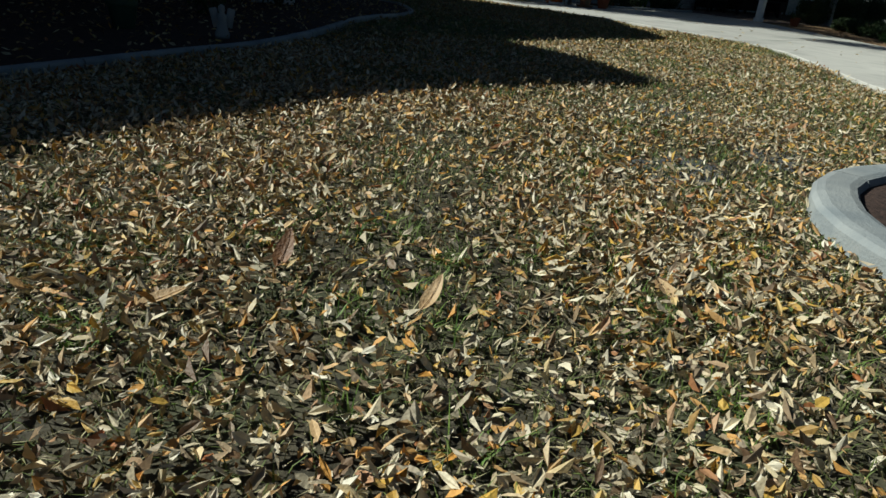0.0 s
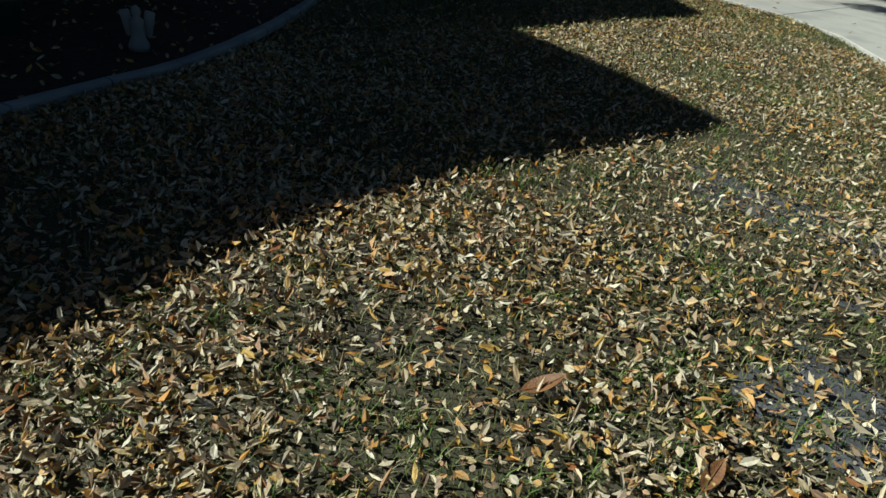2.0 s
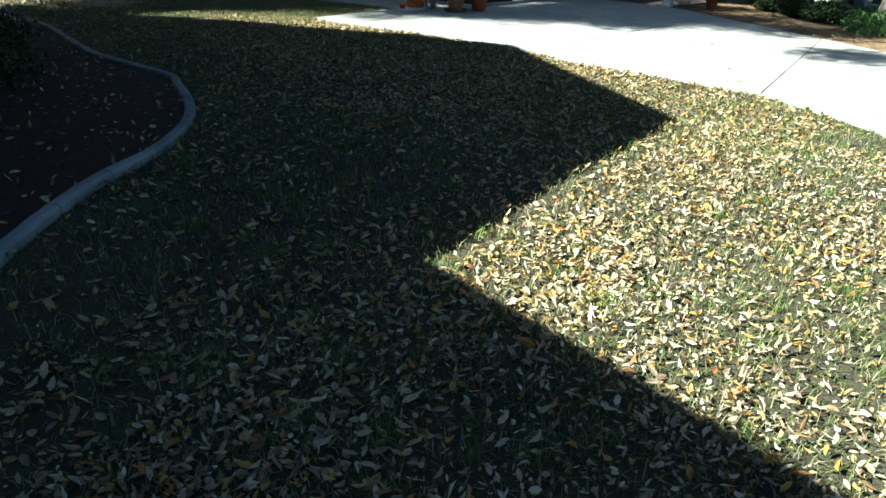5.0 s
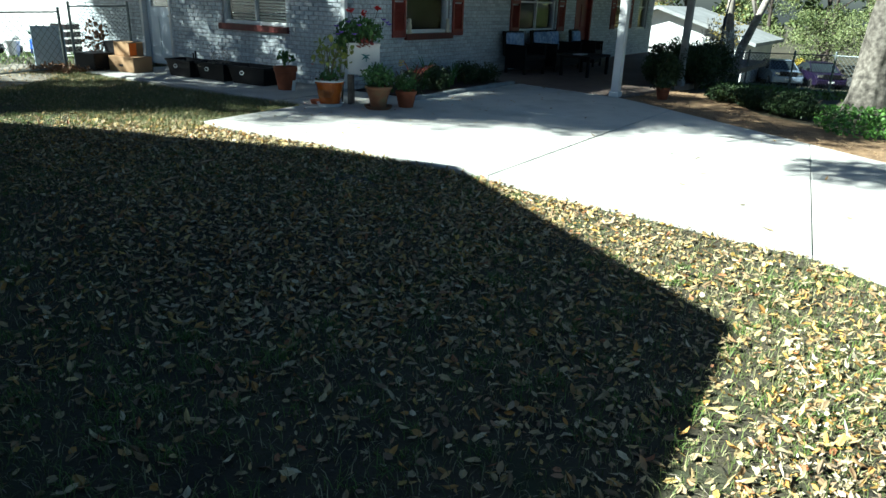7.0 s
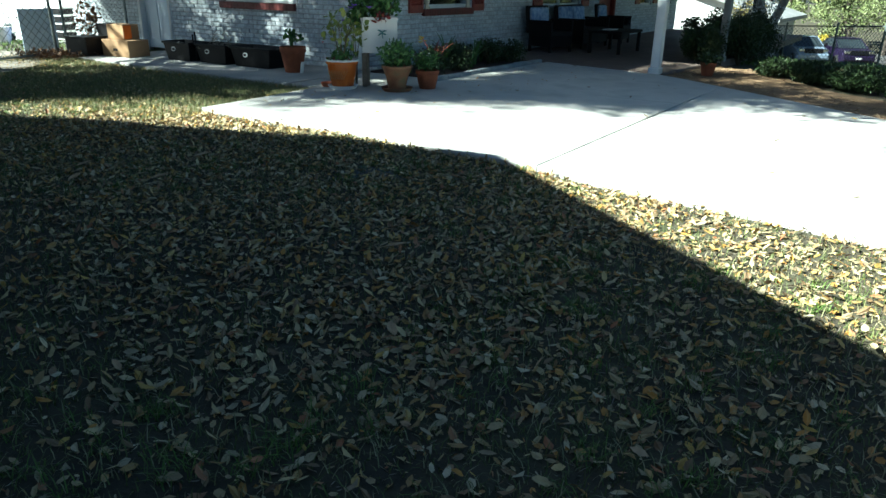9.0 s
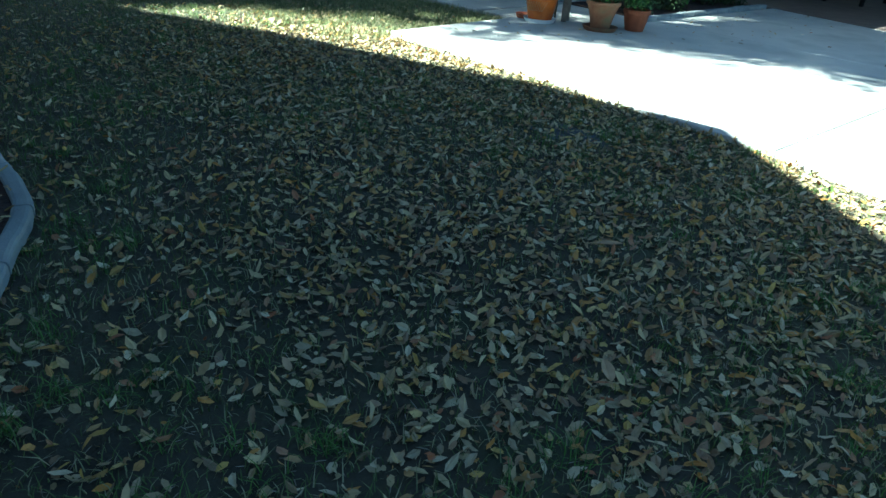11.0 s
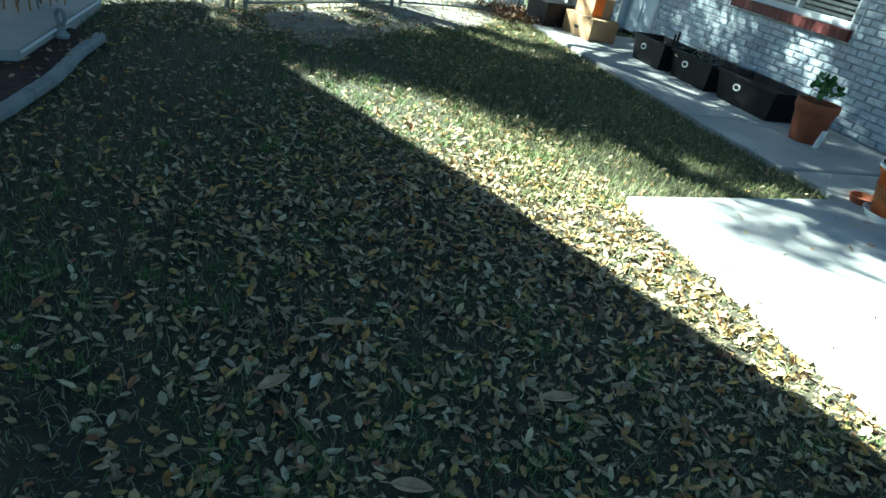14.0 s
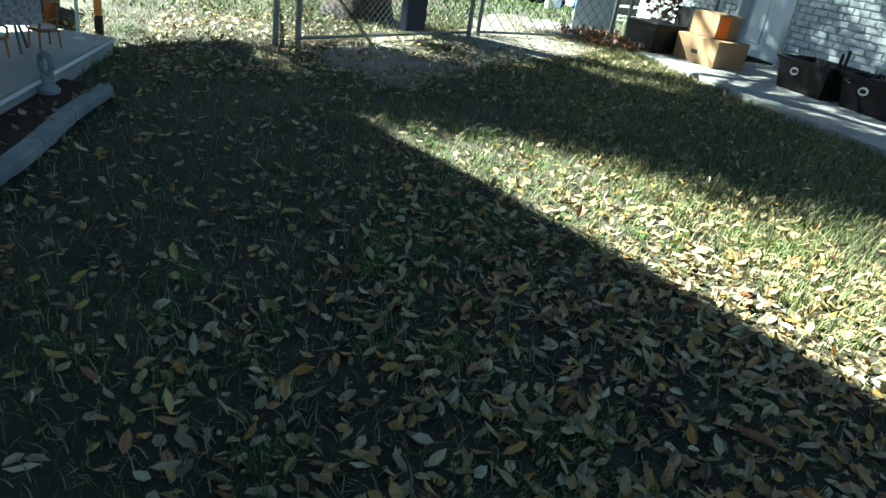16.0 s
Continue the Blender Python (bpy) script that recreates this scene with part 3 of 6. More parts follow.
def house_door(name, m, hole, label, paint, glazed):
    a, b, z0, z1 = hole
    d = thing(name, 0, 0, 0, label, "door", kind="structure")

    def put(nm, bm, mat, lab="", parent=d):
        for v in bm.verts:
            v.co = m @ v.co
        bmesh.ops.recalc_face_normals(bm, faces=bm.faces[:])
        return part(nm, bm, mat, parent, lab)

    bm = B()
    t = 0.07
    for p in (((a, -0.16, 0.045), (a + t, 0.03, z1)), ((b - t, -0.16, 0.045), (b, 0.03, z1)), ((a + t, -0.16, z1 - t), (b - t, 0.03, z1))):
        box(bm, *p, bevel=0.006)
    put("door_frame", bm, M_WHITE if glazed else paint)
    bm = B()
    p, q = a + t + 0.005, b - t - 0.005
    if glazed:
        g0, g1 = 1.16, 1.95
        box(bm, (p, -0.13, 0.06), (q, -0.085, g0))
        box(bm, (p, -0.13, g1), (q, -0.085, z1 - t - 0.005))
        box(bm, (p, -0.13, g0), (p + 0.13, -0.085, g1))
        box(bm, (q - 0.13, -0.13, g0), (q, -0.085, g1))
        for x0, x1, y0, y1 in ((p + 0.1, (p + q) / 2 - 0.04, 0.22, 0.98), ((p + q) / 2 + 0.04, q - 0.1, 0.22, 0.98)):
            box(bm, (x0, -0.086, y0), (x1, -0.074, y1), 0.01)
    else:
        box(bm, (p, -0.13, 0.06), (q, -0.085, z1 - t - 0.005))
        for x0, x1 in ((p + 0.1, (p + q) / 2 - 0.04), ((p + q) / 2 + 0.04, q - 0.1)):
            for y0, y1 in ((0.2, 0.8), (0.92, 1.5), (1.6, 1.9)):
                box(bm, (x0, -0.086, y0), (x1, -0.072, y1), 0.012)
    put("door_leaf", bm, paint)
    if glazed:
        bm = B()
        box(bm, (p + 0.131, -0.112, g0 + 0.001), (q - 0.131, -0.106, g1 - 0.001))
        put("pane", bm, M_GLASS)
    bm = B()
    lathe(bm, [(0.012, 0), (0.012, 0.035), (0.028, 0.045), (0.03, 0.06), (0.02, 0.072)], 12)
    mm = Matrix.Translation((p + 0.06, -0.085, 1.0)) @ Matrix.Rotation(-math.pi / 2, 4, "X")
    for v in bm.verts:
        v.co = mm @ v.co
    put("door_knob", bm, M_CHROME)
    return d


house_door("door_1", MA, HOLES_A[1], "pale blue white side door with dark upper glass", M_DOORWHITE, True)
house_door("door_2", MB, HOLES_B[2], "dark red panelled front door under the porch", M_RED, False)

# downspout at the corner, wire on the wall
ds = thing("downspout", B_X - 0.12, A_Y - 0.08, 0, "white metal downspout at the corner of the brick wall", "downspout")
bm = B()
box(bm, (-0.055, -0.035, 0.16), (0.055, 0.035, 2.5), 0.012)
part("pipe", bm, M_WHITE, ds)
bm = B()
box(bm, (-0.055, -0.16, 0.05), (0.055, 0.035, 0.155), 0.012)
part("elbow", bm, M_WHITE, ds)
for z in (0.5, 1.7):
    bm = B()
    box(bm, (-0.07, -0.038, z), (0.07, 0.05, z + 0.03), 0.004)
    part("strap", bm, M_WHITE, ds)
bm = B()
tube(bm, [(B_X - 1.38, A_Y - 0.03, z) for z in (0.75, 1.2, 1.8, 2.45)], 0.006, 5)
tagged(part("wall_cable", bm, M_WHITE), "thin white cable running down the brick wall", "cable")
gut = thing("gutter", -5.62, 27.2, 2.2, "dark gutter elbow under the roof's far end", "gutter")
bm = B()
tube(bm, [(0, 0.4, 0.3), (0.1, 0.3, 0.15), (-0.3, 0.2, -0.1), (-0.9, 0.1, -0.2), (-1.0, 0.1, -1.0), (-1.0, 0.1, -2.25)], 0.05, 8)
part("pipe", bm, M_NAVY, gut)


def porch_post(x, y, w, mat, label):
    p = thing("porch_post", x, y, 0.02, label, "post", "porch posts")
    bm = B()
    box(bm, (-w / 2, -w / 2, 0.1), (w / 2, w / 2, 2.54), 0.015)
    part("shaft", bm, mat, p)
    bm = B()
    box(bm, (-w / 2 - 0.02, -w / 2 - 0.02, 0.0), (w / 2 + 0.02, w / 2 + 0.02, 0.1), 0.012)
    part("base", bm, mat, p)


porch_post(-5.5, 14.66, 0.14, M_WHITE, "square white painted porch post on the patio edge")
porch_post(-5.18, 17.45, 0.13, M_GREYCAN, "shaded grey porch post beside the hedge")

# ---- unseen house, shaped to cast the wide shadow ----
own = thing("shade_house", -8, 0, 0, "unseen house added to cast the wide shadow, shingle roof on stucco walls", "house")
# wanted shadow outline on the ground; the roof rim is traced back sunwards
EDGE = [(-8.8, 4.5, 2.6), (-10.2, 4.86, 2.6), (-11.55, 5.08, 2.6), (-12.5, 5.95, 2.6), (-11.9, 5.97, 2.7), (-10.2, 6.66, 3.0), (-8.1, 7.52, 3.4), (-6.4, 8.12, 3.7), (-4.7, 8.42, 4.0), (-1.86, 6.47, 3.0), (-1.69, 3.3, 2.6), (0.82, 2.86, 4.0), (0.84, 1.0, 3.3), (0.98, -0.2, 2.8), (1.5, -1.4, 2.6), (2.6, -6.0, 2.6), (-3.0, -12.0, 2.6), (-14.5, -6.0, 2.6), (-8.6, 3.4, 2.6)]
rim = [(x - SUN_AZ.x * h * KS, y - SUN_AZ.y * h * KS, h) for x, y, h in EDGE]
bm = B()
lo = [bm.verts.new((x + 8, y, h - 0.16)) for x, y, h in rim]
hi = [bm.verts.new((x + 8, y, h)) for x, y, h in rim]
# high peak blocks more skylight from the shadowed lawn
peak = bm.verts.new((-2.0, -3.0, 6.4))
soff = bm.verts.new((-1.5, -2.5, 2.5))
n = len(rim)
for i in range(n):
    j = (i + 1) % n
    bm.faces.new((lo[i], lo[j], hi[j], hi[i]))
    bm.faces.new((hi[i], hi[j], peak))
    bm.faces.new((lo[j], lo[i], soff))
bmesh.ops.recalc_face_normals(bm, faces=bm.faces[:])
part("roof", bm, M_SHINGLE, own)
WALLS = [(-12.6, -0.8), (-9.2, 2.7), (-6.2, 2.3), (-5.6, 0.4), (-4.4, -0.9), (-3.4, -2.6), (-1.9, -4.6), (-1.6, -8.0), (-12.6, -8.0)]
part("wall", slab(B(), [(x + 8, y) for x, y in WALLS], -0.1, 2.4), M_STUCCO, own)

# ---- planting bed and its kerb ----
bed = part("planting_bed", slab(B(), [tuple(p) for p in BED], -0.1, 0.03), M_MULCH)
tagged(bed, "dark bark mulch bed behind the concrete kerb", "bed", kind="structure")


def kerb_run(name, pts, width, height, seg_len, label, closed=False):
    """A rounded cast kerb in lengths with open joints."""
    k = thing(name, 0, 0, 0, label, "kerb", kind="structure")
    line = [Vector((p[0], p[1], 0)) for p in pts]
    dist = [0.0]
    for a, b in zip(line, line[1:]):
        dist.append(dist[-1] + (b - a).length)
    total, s0 = dist[-1], 0.0

    def at(s):
        s = min(max(s, 0), total - 1e-4)
        i = max(j for j in range(len(dist) - 1) if dist[j] <= s)
        u = (s - dist[i]) / (dist[i + 1] - dist[i])
        return line[i].lerp(line[i + 1], u), (line[i + 1] - line[i]).normalized()

    prof = [(-0.5, -0.08), (-0.5, 0.65), (-0.42, 0.9), (-0.25, 1.0), (0.25, 1.0), (0.42, 0.9), (0.5, 0.65), (0.5, -0.08)]
    while s0 < total - 0.05:
        s1 = min(s0 + seg_len * random.uniform(0.85, 1.15), total)
        bm, rings = B(), []
        for s in np.linspace(s0 + 0.005, s1 - 0.005, 9):
            p, d = at(s)
            side = Vector((-d.y, d.x, 0))
            wob = random.uniform(-0.004, 0.004)
            rings.append([bm.verts.new(p + side * (u * width + wob) + Vector((0, 0, max(h, -0.5) * height))) for u, h in prof])
        for r0, r1 in zip(rings, rings[1:]):
            for i in range(len(prof) - 1):
                bm.faces.new((r0[i], r0[i + 1], r1[i + 1], r1[i]))
        bm.faces.new(rings[0])
        bm.faces.new(rings[-1][::-1])
        bmesh.ops.recalc_face_normals(bm, faces=bm.faces[:])
        part("kerb_length", bm, M_KERB, k)
        s0 = s1
    return k


kerb_run("bed_kerb", [(p[0], p[1]) for p in spline(KERB, 8)], 0.078, 0.052, 0.5, "rounded grey concrete kerb curving round the mulch bed")
ring = [(3.98 + 0.98 * math.cos(a), 1.28 + 0.98 * math.sin(a)) for a in np.linspace(0, 2 * math.pi, 48)]
kerb_run("ring_kerb", ring, 0.17, 0.08, 1.5, "white concrete ring kerb round a soil bed")
bm = slab(B(), [(3.98 + 0.9 * math.cos(a), 1.28 + 0.9 * math.sin(a)) for a in np.linspace(0, 2 * math.pi, 28)[:-1]], -0.05, 0.045)
tagged(part("ring_bed", bm, M_MULCH), "brown soil inside the ring kerb", "bed", kind="structure")


# ---- lawn: grass and fallen leaves ----
def scatter(n, x0, x1, y0, y1, avoid=(), keep=None):
    p = np.stack([np.random.uniform(x0, x1, n), np.random.uniform(y0, y1, n)], 1)
    ok = np.ones(n, bool)
    for poly in avoid:
        ok &= ~inside(p, poly)
    if keep is not None:
        ok &= inside(p, keep)
    p = p[ok]
    return np.column_stack([p, zg(p[:, 0], p[:, 1])])


def patches(p, s, seed):
    """A soft random field from 0 to 1."""
    x, y = p[:, 0] * s + seed, p[:, 1] * s - seed
    return 0.5 + 0.25 * (np.sin(x * 1.3 + 2 * np.sin(y * 0.7)) + np.sin(y * 1.7 + 1.5 * np.sin(x * 0.9 + 1)))


def thin_litter(p):
    """Fewer leaves towards the kerb and the gate."""
    side = smooth01((p[:, 1] - 4.1 + 0.24 * (p[:, 0] + 3.5)) / 1.5)
    return np.where(p[:, 0] > -2.2, 1.0, (0.3 + 0.7 * side) * (1 - 0.45 * smooth01((-8.0 - p[:, 0]) / 2)))


RING = [(3.98 + 1.07 * math.cos(a), 1.28 + 1.07 * math.sin(a)) for a in np.linspace(0, 2 * math.pi, 24)[:-1]]
PATHWAY = [(x + 0.95, y - 0.6) for x, y in ((-12.4, 7.5), (-13.1, 7.0), (-14.3, 7.7), (-15.5, 8.9), (-17.3, 9.9), (-17.2, 11.0), (-15.7, 10.7), (-14.6, 10.1), (-14.0, 9.4), (-13.4, 8.6))]
KEEPOFF = [DRIVE_OUT, BED, RING]
SANDY = [(-5.31 + (0.24 + 0.07 * math.sin(3 * a + 1) + 0.05 * math.sin(7 * a) + 0.03 * math.sin(13 * a + 2)) * math.cos(a), 7.48 + (0.17 + 0.06 * math.sin(2 * a) + 0.05 * math.sin(5 * a + 2) + 0.03 * math.sin(11 * a)) * math.sin(a)) for a in np.linspace(0, 2 * math.pi, 61)[:-1]]
VIEWED = [(4.9, -2.8), (5.3, 0.3), (4.6, 3.2), (1.9, 5.4), (-1.6, 8.4), (-8.3, 8.5), (-8.5, 10.3), (-14.4, 10.3), (-18, 11.5), (-18, 6.0), (-13.5, 4.6), (-5.0, 3.4), (-0.9, -2.6), (0.6, -4.4), (3.6, -4.2)]

P = scatter(950000, -16, 9, -6, 11, KEEPOFF + [PATHWAY], VIEWED)
f = patches(P, 1.1, 3.0)
P = P[np.random.uniform(0, 1, len(P)) < (0.5 + 0.5 * f) * np.where((P[:, 0] > -1.5) & (P[:, 1] < 1.6), 0.8, 1.0)]
P = P[:350000]
grass = blades("grass", P, (0.016, 0.05), 0.0042, M_GRASS, lean=1.1)
tagged(grass, "short patchy lawn grass, partly dry", "grass", kind="stuff")
P = scatter(700000, -1.6, 5.4, -4.5, 6.5, KEEPOFF, VIEWED)
P = P[np.random.uniform(0, 1, len(P)) < 0.45 + 0.55 * patches(P, 2.3, 5.0)][:62000]
tagged(blades("fine_grass", P, (0.010, 0.03), 0.0034, M_GRASS, lean=2.2), "matted short lawn grass, olive and straw coloured", "grass", kind="stuff")
tufts = scatter(5200, -13, 5.4, -4.5, 8.4, KEEPOFF, VIEWED)
tufts = tufts[(patches(tufts, 1.1, 3.0) > 0.42) | ((tufts[:, 0] > -1) & (np.random.uniform(0, 1, len(tufts)) < 0.6))]
P = np.repeat(tufts, 24, 0)
P[:, :2] += np.random.normal(0, 0.028, (len(P), 2))
P = P[np.random.permutation(len(P))]
tagged(blades("grass_tufts", P, (0.018, 0.055), 0.004, M_GREENBLADE, lean=1.4), "small green tufts standing out of the thin lawn", "grass", kind="stuff")
P = scatter(60000, -15, -8.2, 7.6, 10.4, KEEPOFF + [PATHWAY])
tagged(blades("green_grass", P[:26000], (0.03, 0.075), 0.005, M_GRASS, lean=0.8), "thicker green grass beside the walkway", "grass", kind="stuff")
P = scatter(130000, -34, -13.8, 0, 12.5, [BED, PATHWAY])
tagged(blades("back_grass", P[:34000], (0.03, 0.08), 0.018, M_GREENBLADE, lean=0.8), "sunny lawn behind the chain link fence", "grass", kind="stuff")

P = scatter(620000, -13.5, 9, -6, 8.35, KEEPOFF, VIEWED)
f = patches(P, 0.8, 9.0)
far = smooth01((-8.0 - P[:, 0]) / 4)
d = (0.5 + 0.5 * f) * np.where(P[:, 0] < -2, 1.0, 0.85) * (1 - 0.85 * far * smooth01((P[:, 1] - 4.5) / 2.5) - 0.4 * far)
d *= thin_litter(P)
P = P[np.random.uniform(0, 1, len(P)) < d]
P = P[:160000]
P[:, 2] += np.random.uniform(0.002, 0.026, len(P))
P = P[np.random.permutation(len(P))]
cut = int(len(P) * 0.45)
tagged(leaves("leaf_crumbs", P[cut:cut + 26000], (0.012, 0.036), (0.006, 0.016), M_LITTER, flat=0.5, curl=0.2), "small broken leaf pieces over the lawn", "fallen leaves", kind="stuff")
P = scatter(520000, -13.5, -0.9, -2, 8.35, KEEPOFF, VIEWED)
far = smooth01((-8.0 - P[:, 0]) / 4)
d = (0.6 + 0.4 * patches(P, 0.8, 9.0)) * (1 - 0.85 * far * smooth01((P[:, 1] - 4.5) / 2.5) - 0.3 * far)
P = P[np.random.uniform(0, 1, len(P)) < d * thin_litter(P) * np.where(P[:, 0] > -3.2, 0.5, 1.0)][:21500]
P[:, 2] += np.random.uniform(0.002, 0.024, len(P))
Q = scatter(420000, -1.6, 5.4, -4.5, 6.5, KEEPOFF, VIEWED)
Q = Q[np.random.uniform(0, 1, len(Q)) < (0.2 + 0.8 * patches(Q, 2.4, 7.0)) * (1 - 0.62 * smooth01((Q[:, 1] + 0.6) / 3.0))][:112000]
Q = Q[np.random.permutation(len(Q))]
Q[:, 2] += np.random.uniform(0.008, 0.042, len(Q))
tagged(leaves("leaf_scraps", Q[:46000], (0.01, 0.03), (0.005, 0.013), M_DRYLITTER, flat=0.45, curl=0.35), "torn scraps of oak leaf among the grass", "fallen leaves", kind="stuff")
Q = Q[46000:92000]
tagged(leaves("fine_litter", Q, (0.02, 0.056), (0.01, 0.023), M_DRYLITTER, flat=0.62, curl=0.3), "small curled oak leaves among thin green grass", "fallen leaves", kind="stuff")
tagged(leaves("leaf_litter", P, (0.032, 0.066), (0.016, 0.031), M_LITTER, flat=0.7, curl=0.2), "dry oak leaves strewn thickly over the lawn", "fallen leaves", kind="stuff")
P = scatter(14000, -15.5, -8.2, 7.6, 10.6, [DRIVE_OUT])
P[:, 2] += np.random.uniform(0.004, 0.03, len(P))
tagged(leaves("sparse_litter", P[:2300], (0.03, 0.06), (0.014, 0.028), M_LITTER, flat=0.7), "scattered oak leaves on the greener grass", "fallen leaves", kind="stuff")
P = scatter(60000, -19, -11.2, 5.2, 11.0, [DRIVE_OUT, BED])
P = P[np.random.uniform(0, 1, len(P)) < smooth01((15.6 + P[:, 0]) / 2.5)]
P[:, 2] += 0.012
tagged(leaves("yard_litter", P[:4200], (0.035, 0.07), (0.018, 0.034), M_LITTER, flat=0.8), "pale leaves lying along the fence", "fallen leaves", kind="stuff")
P = scatter(5000, -8.2, 1.5, 7, 15.5, (), DRIVE_OUT)
P[:, 2] = 0.034
k = np.random.uniform(0, 1, len(P)) < np.where(P[:, 0] < -6.2, 0.22, 0.035)
tagged(leaves("driveway_litter", P[k], (0.03, 0.07), (0.014, 0.03), M_LITTER, flat=0.85), "few brown leaves on the concrete driveway", "fallen leaves", kind="stuff")
P = scatter(30000, -12.5, 1.6, -5, 5.4, (), BED)
P[:, 2] = 0.035 + np.random.uniform(0, 0.03, len(P))
tagged(leaves("bed_litter", P[:4200], (0.03, 0.065), (0.016, 0.03), M_LITTER, flat=0.6), "oak leaves caught in the mulch bed", "fallen leaves", kind="stuff")
P = scatter(26000, -17, -11, 5.5, 10.6, (), PATHWAY)
P = P[patches(P, 2.1, 4.0) > 0.45][:7000]
tagged(blades("path_grass", P, (0.015, 0.045), 0.006, M_GRASS, lean=1.2), "thin worn grass along the dirt path", "grass", kind="stuff")
# clods and straw-like thatch between the blades
P = scatter(90000, -13.5, 9, -6, 8.4, KEEPOFF, VIEWED)
P = P[:14000]
P[:, 2] += 0.006
tagged(leaves("thatch", P, (0.018, 0.05), (0.0018, 0.0038), M_DRYSTEM, flat=0.8), "dry straw-coloured thatch and twigs in the grass", "thatch", kind="stuff")


def big_leaf(x, y, L, W, yaw, tilt, mat, label):
    """A single large curled leaf with a midrib and stalk."""
    t = thing("fallen_leaf", x, y, float(zg(x, y)) + 0.018, label, "leaf", "large fallen leaves", yaw)
    bm, n = B(), 8
    rows = []
    for i in range(n + 1):
        u = i / n
        w = W * math.sin(math.pi * min(1, u * 0.96 + 0.03)) ** 0.7 * (1 - 0.25 * u)
        rows.append([bm.verts.new((u * L, s * w / 2, 0.012 + tilt * L * u * u + 0.35 * abs(s) * w * 0.6)) for s in (-1, -0.5, 0, 0.5, 1)])
    for p, q in zip(rows, rows[1:]):
        for i in range(4):
            bm.faces.new((p[i], p[i + 1], q[i + 1], q[i]))
    part("blade", bm, mat, t, smooth=True)
    bm = B()
    tube(bm, [(-0.3 * L, 0, 0.004), (0, 0, 0.012), (0.5 * L, 0, 0.014 + tilt * L * 0.25), (0.95 * L, 0, 0.013 + tilt * L * 0.9)], [0.0018, 0.0018, 0.0014, 0.0006], 5)
    part("stalk", bm, mat, t)


for x, y, L, W, yaw, tl, dark in (
    (2.76, -1.25, 0.105, 0.07, 130, 0.9, 1), (2.81, -1.59, 0.15, 0.065, 95, 0.15, 0), (3.10, -1.05, 0.12, 0.055, 115, 0.6, 0), (-6.62, 6.98, 0.17, 0.08, 75, 0.15, 0), (-6.75, 6.05, 0.14, 0.07, 110, 0.2, 0), (-6.32, 6.38, 0.15, 0.08, 60, 0.2, 0), (2.0, 0.05, 0.14, 0.08, 60, 0.5, 1), (2.45, 0.2, 0.13, 0.06, 100, 0.3, 1),
    (2.6, 0.0, 0.12, 0.07, 10, 0.2, 1), (3.35, -0.45, 0.15, 0.06, 150, 0.1, 0), (2.2, 2.1, 0.13, 0.07, 70, 0.5, 1), (-4.2, 6.3, 0.14, 0.06, 30, 0.2, 0),
    (-7.1, 6.3, 0.15, 0.07, 75, 0.2, 0), (-3.6, 5.6, 0.13, 0.06, 140, 0.1, 0), (-7.9, 7.0, 0.13, 0.06, 20, 0.2, 1), (-1.3, 4.1, 0.11, 0.05, 90, 0.4, 0), (0.1, 2.5, 0.12, 0.05, 250, 0.2, 0)):
    big_leaf(x, y, L * 0.78, W * 0.8, yaw, tl, M_BROWNLEAF if dark else M_TANLEAF, "large dark brown curled leaf on the grass" if dark else "large tan leaf lying on the grass")

bm = B()
dirt = [(p[0] + 0.12 * math.sin(i * 1.7), p[1] + 0.12 * math.cos(i * 2.3)) for i, p in enumerate(spline(PATHWAY + PATHWAY[:1], 6)[:-1])]
vs = [bm.verts.new((x, y, float(zg(x, y)) + 0.004)) for x, y in dirt]
mid = bm.verts.new((-13.95, 8.4, float(zg(-13.95, 8.4)) + 0.024))
for a, b in zip(vs, vs[1:] + vs[:1]):
    bm.faces.new((a, b, mid))
tagged(part("dirt_path", bm, M_DIRT), "worn pale dirt path through the gate", "path", kind="structure")


def bare_patch(cx, cy, outline, label):
    bm = B()
    vs = [bm.verts.new((x, y, float(zg(x, y)) + 0.003)) for x, y in outline]
    mid = bm.verts.new((cx, cy, float(zg(cx, cy)) + 0.012))
    for a, b in zip(vs, vs[1:] + vs[:1]):
        bm.faces.new((a, b, mid))
    tagged(part("bare_patch", bm, M_SAND), label, "sand", kind="structure")


bare_patch(-5.31, 7.48, SANDY, "bare blue grey sandy patch in the lawn")
for cx, cy, ra, rb, ph in ((1.62, 1.95, 0.5, 0.26, 0.4), (2.42, 0.78, 0.2, 0.27, 2.0), (2.52, 1.45, 0.28, 0.2, 3.3)):
    ring = [(cx + ra * math.cos(a) * (1 + 0.28 * math.sin(3 * a + ph) + 0.16 * math.sin(7 * a + 2 * ph)), cy + rb * math.sin(a) * (1 + 0.28 * math.sin(2 * a + ph) + 0.16 * math.sin(9 * a))) for a in np.linspace(0, 2 * math.pi, 61)[:-1]]
    bare_patch(cx, cy, ring, "bare blue grey sandy soil between thin grass")


# ---- trees ----
def crown(name, clumps, mat, parent, size=(0.09, 0.15), n=220, r=(0.45, 0.85)):
    pts = []
    for c in clumps:
        rr = random.uniform(*r)
        pts.append(blob(int(n * random.uniform(0.6, 1.3)), c, (rr, rr, rr * 0.65), 0.1))
    return leaves(name, np.concatenate(pts), size, (size[0] * 0.5, size[1] * 0.55), mat, parent, flat=0.2)


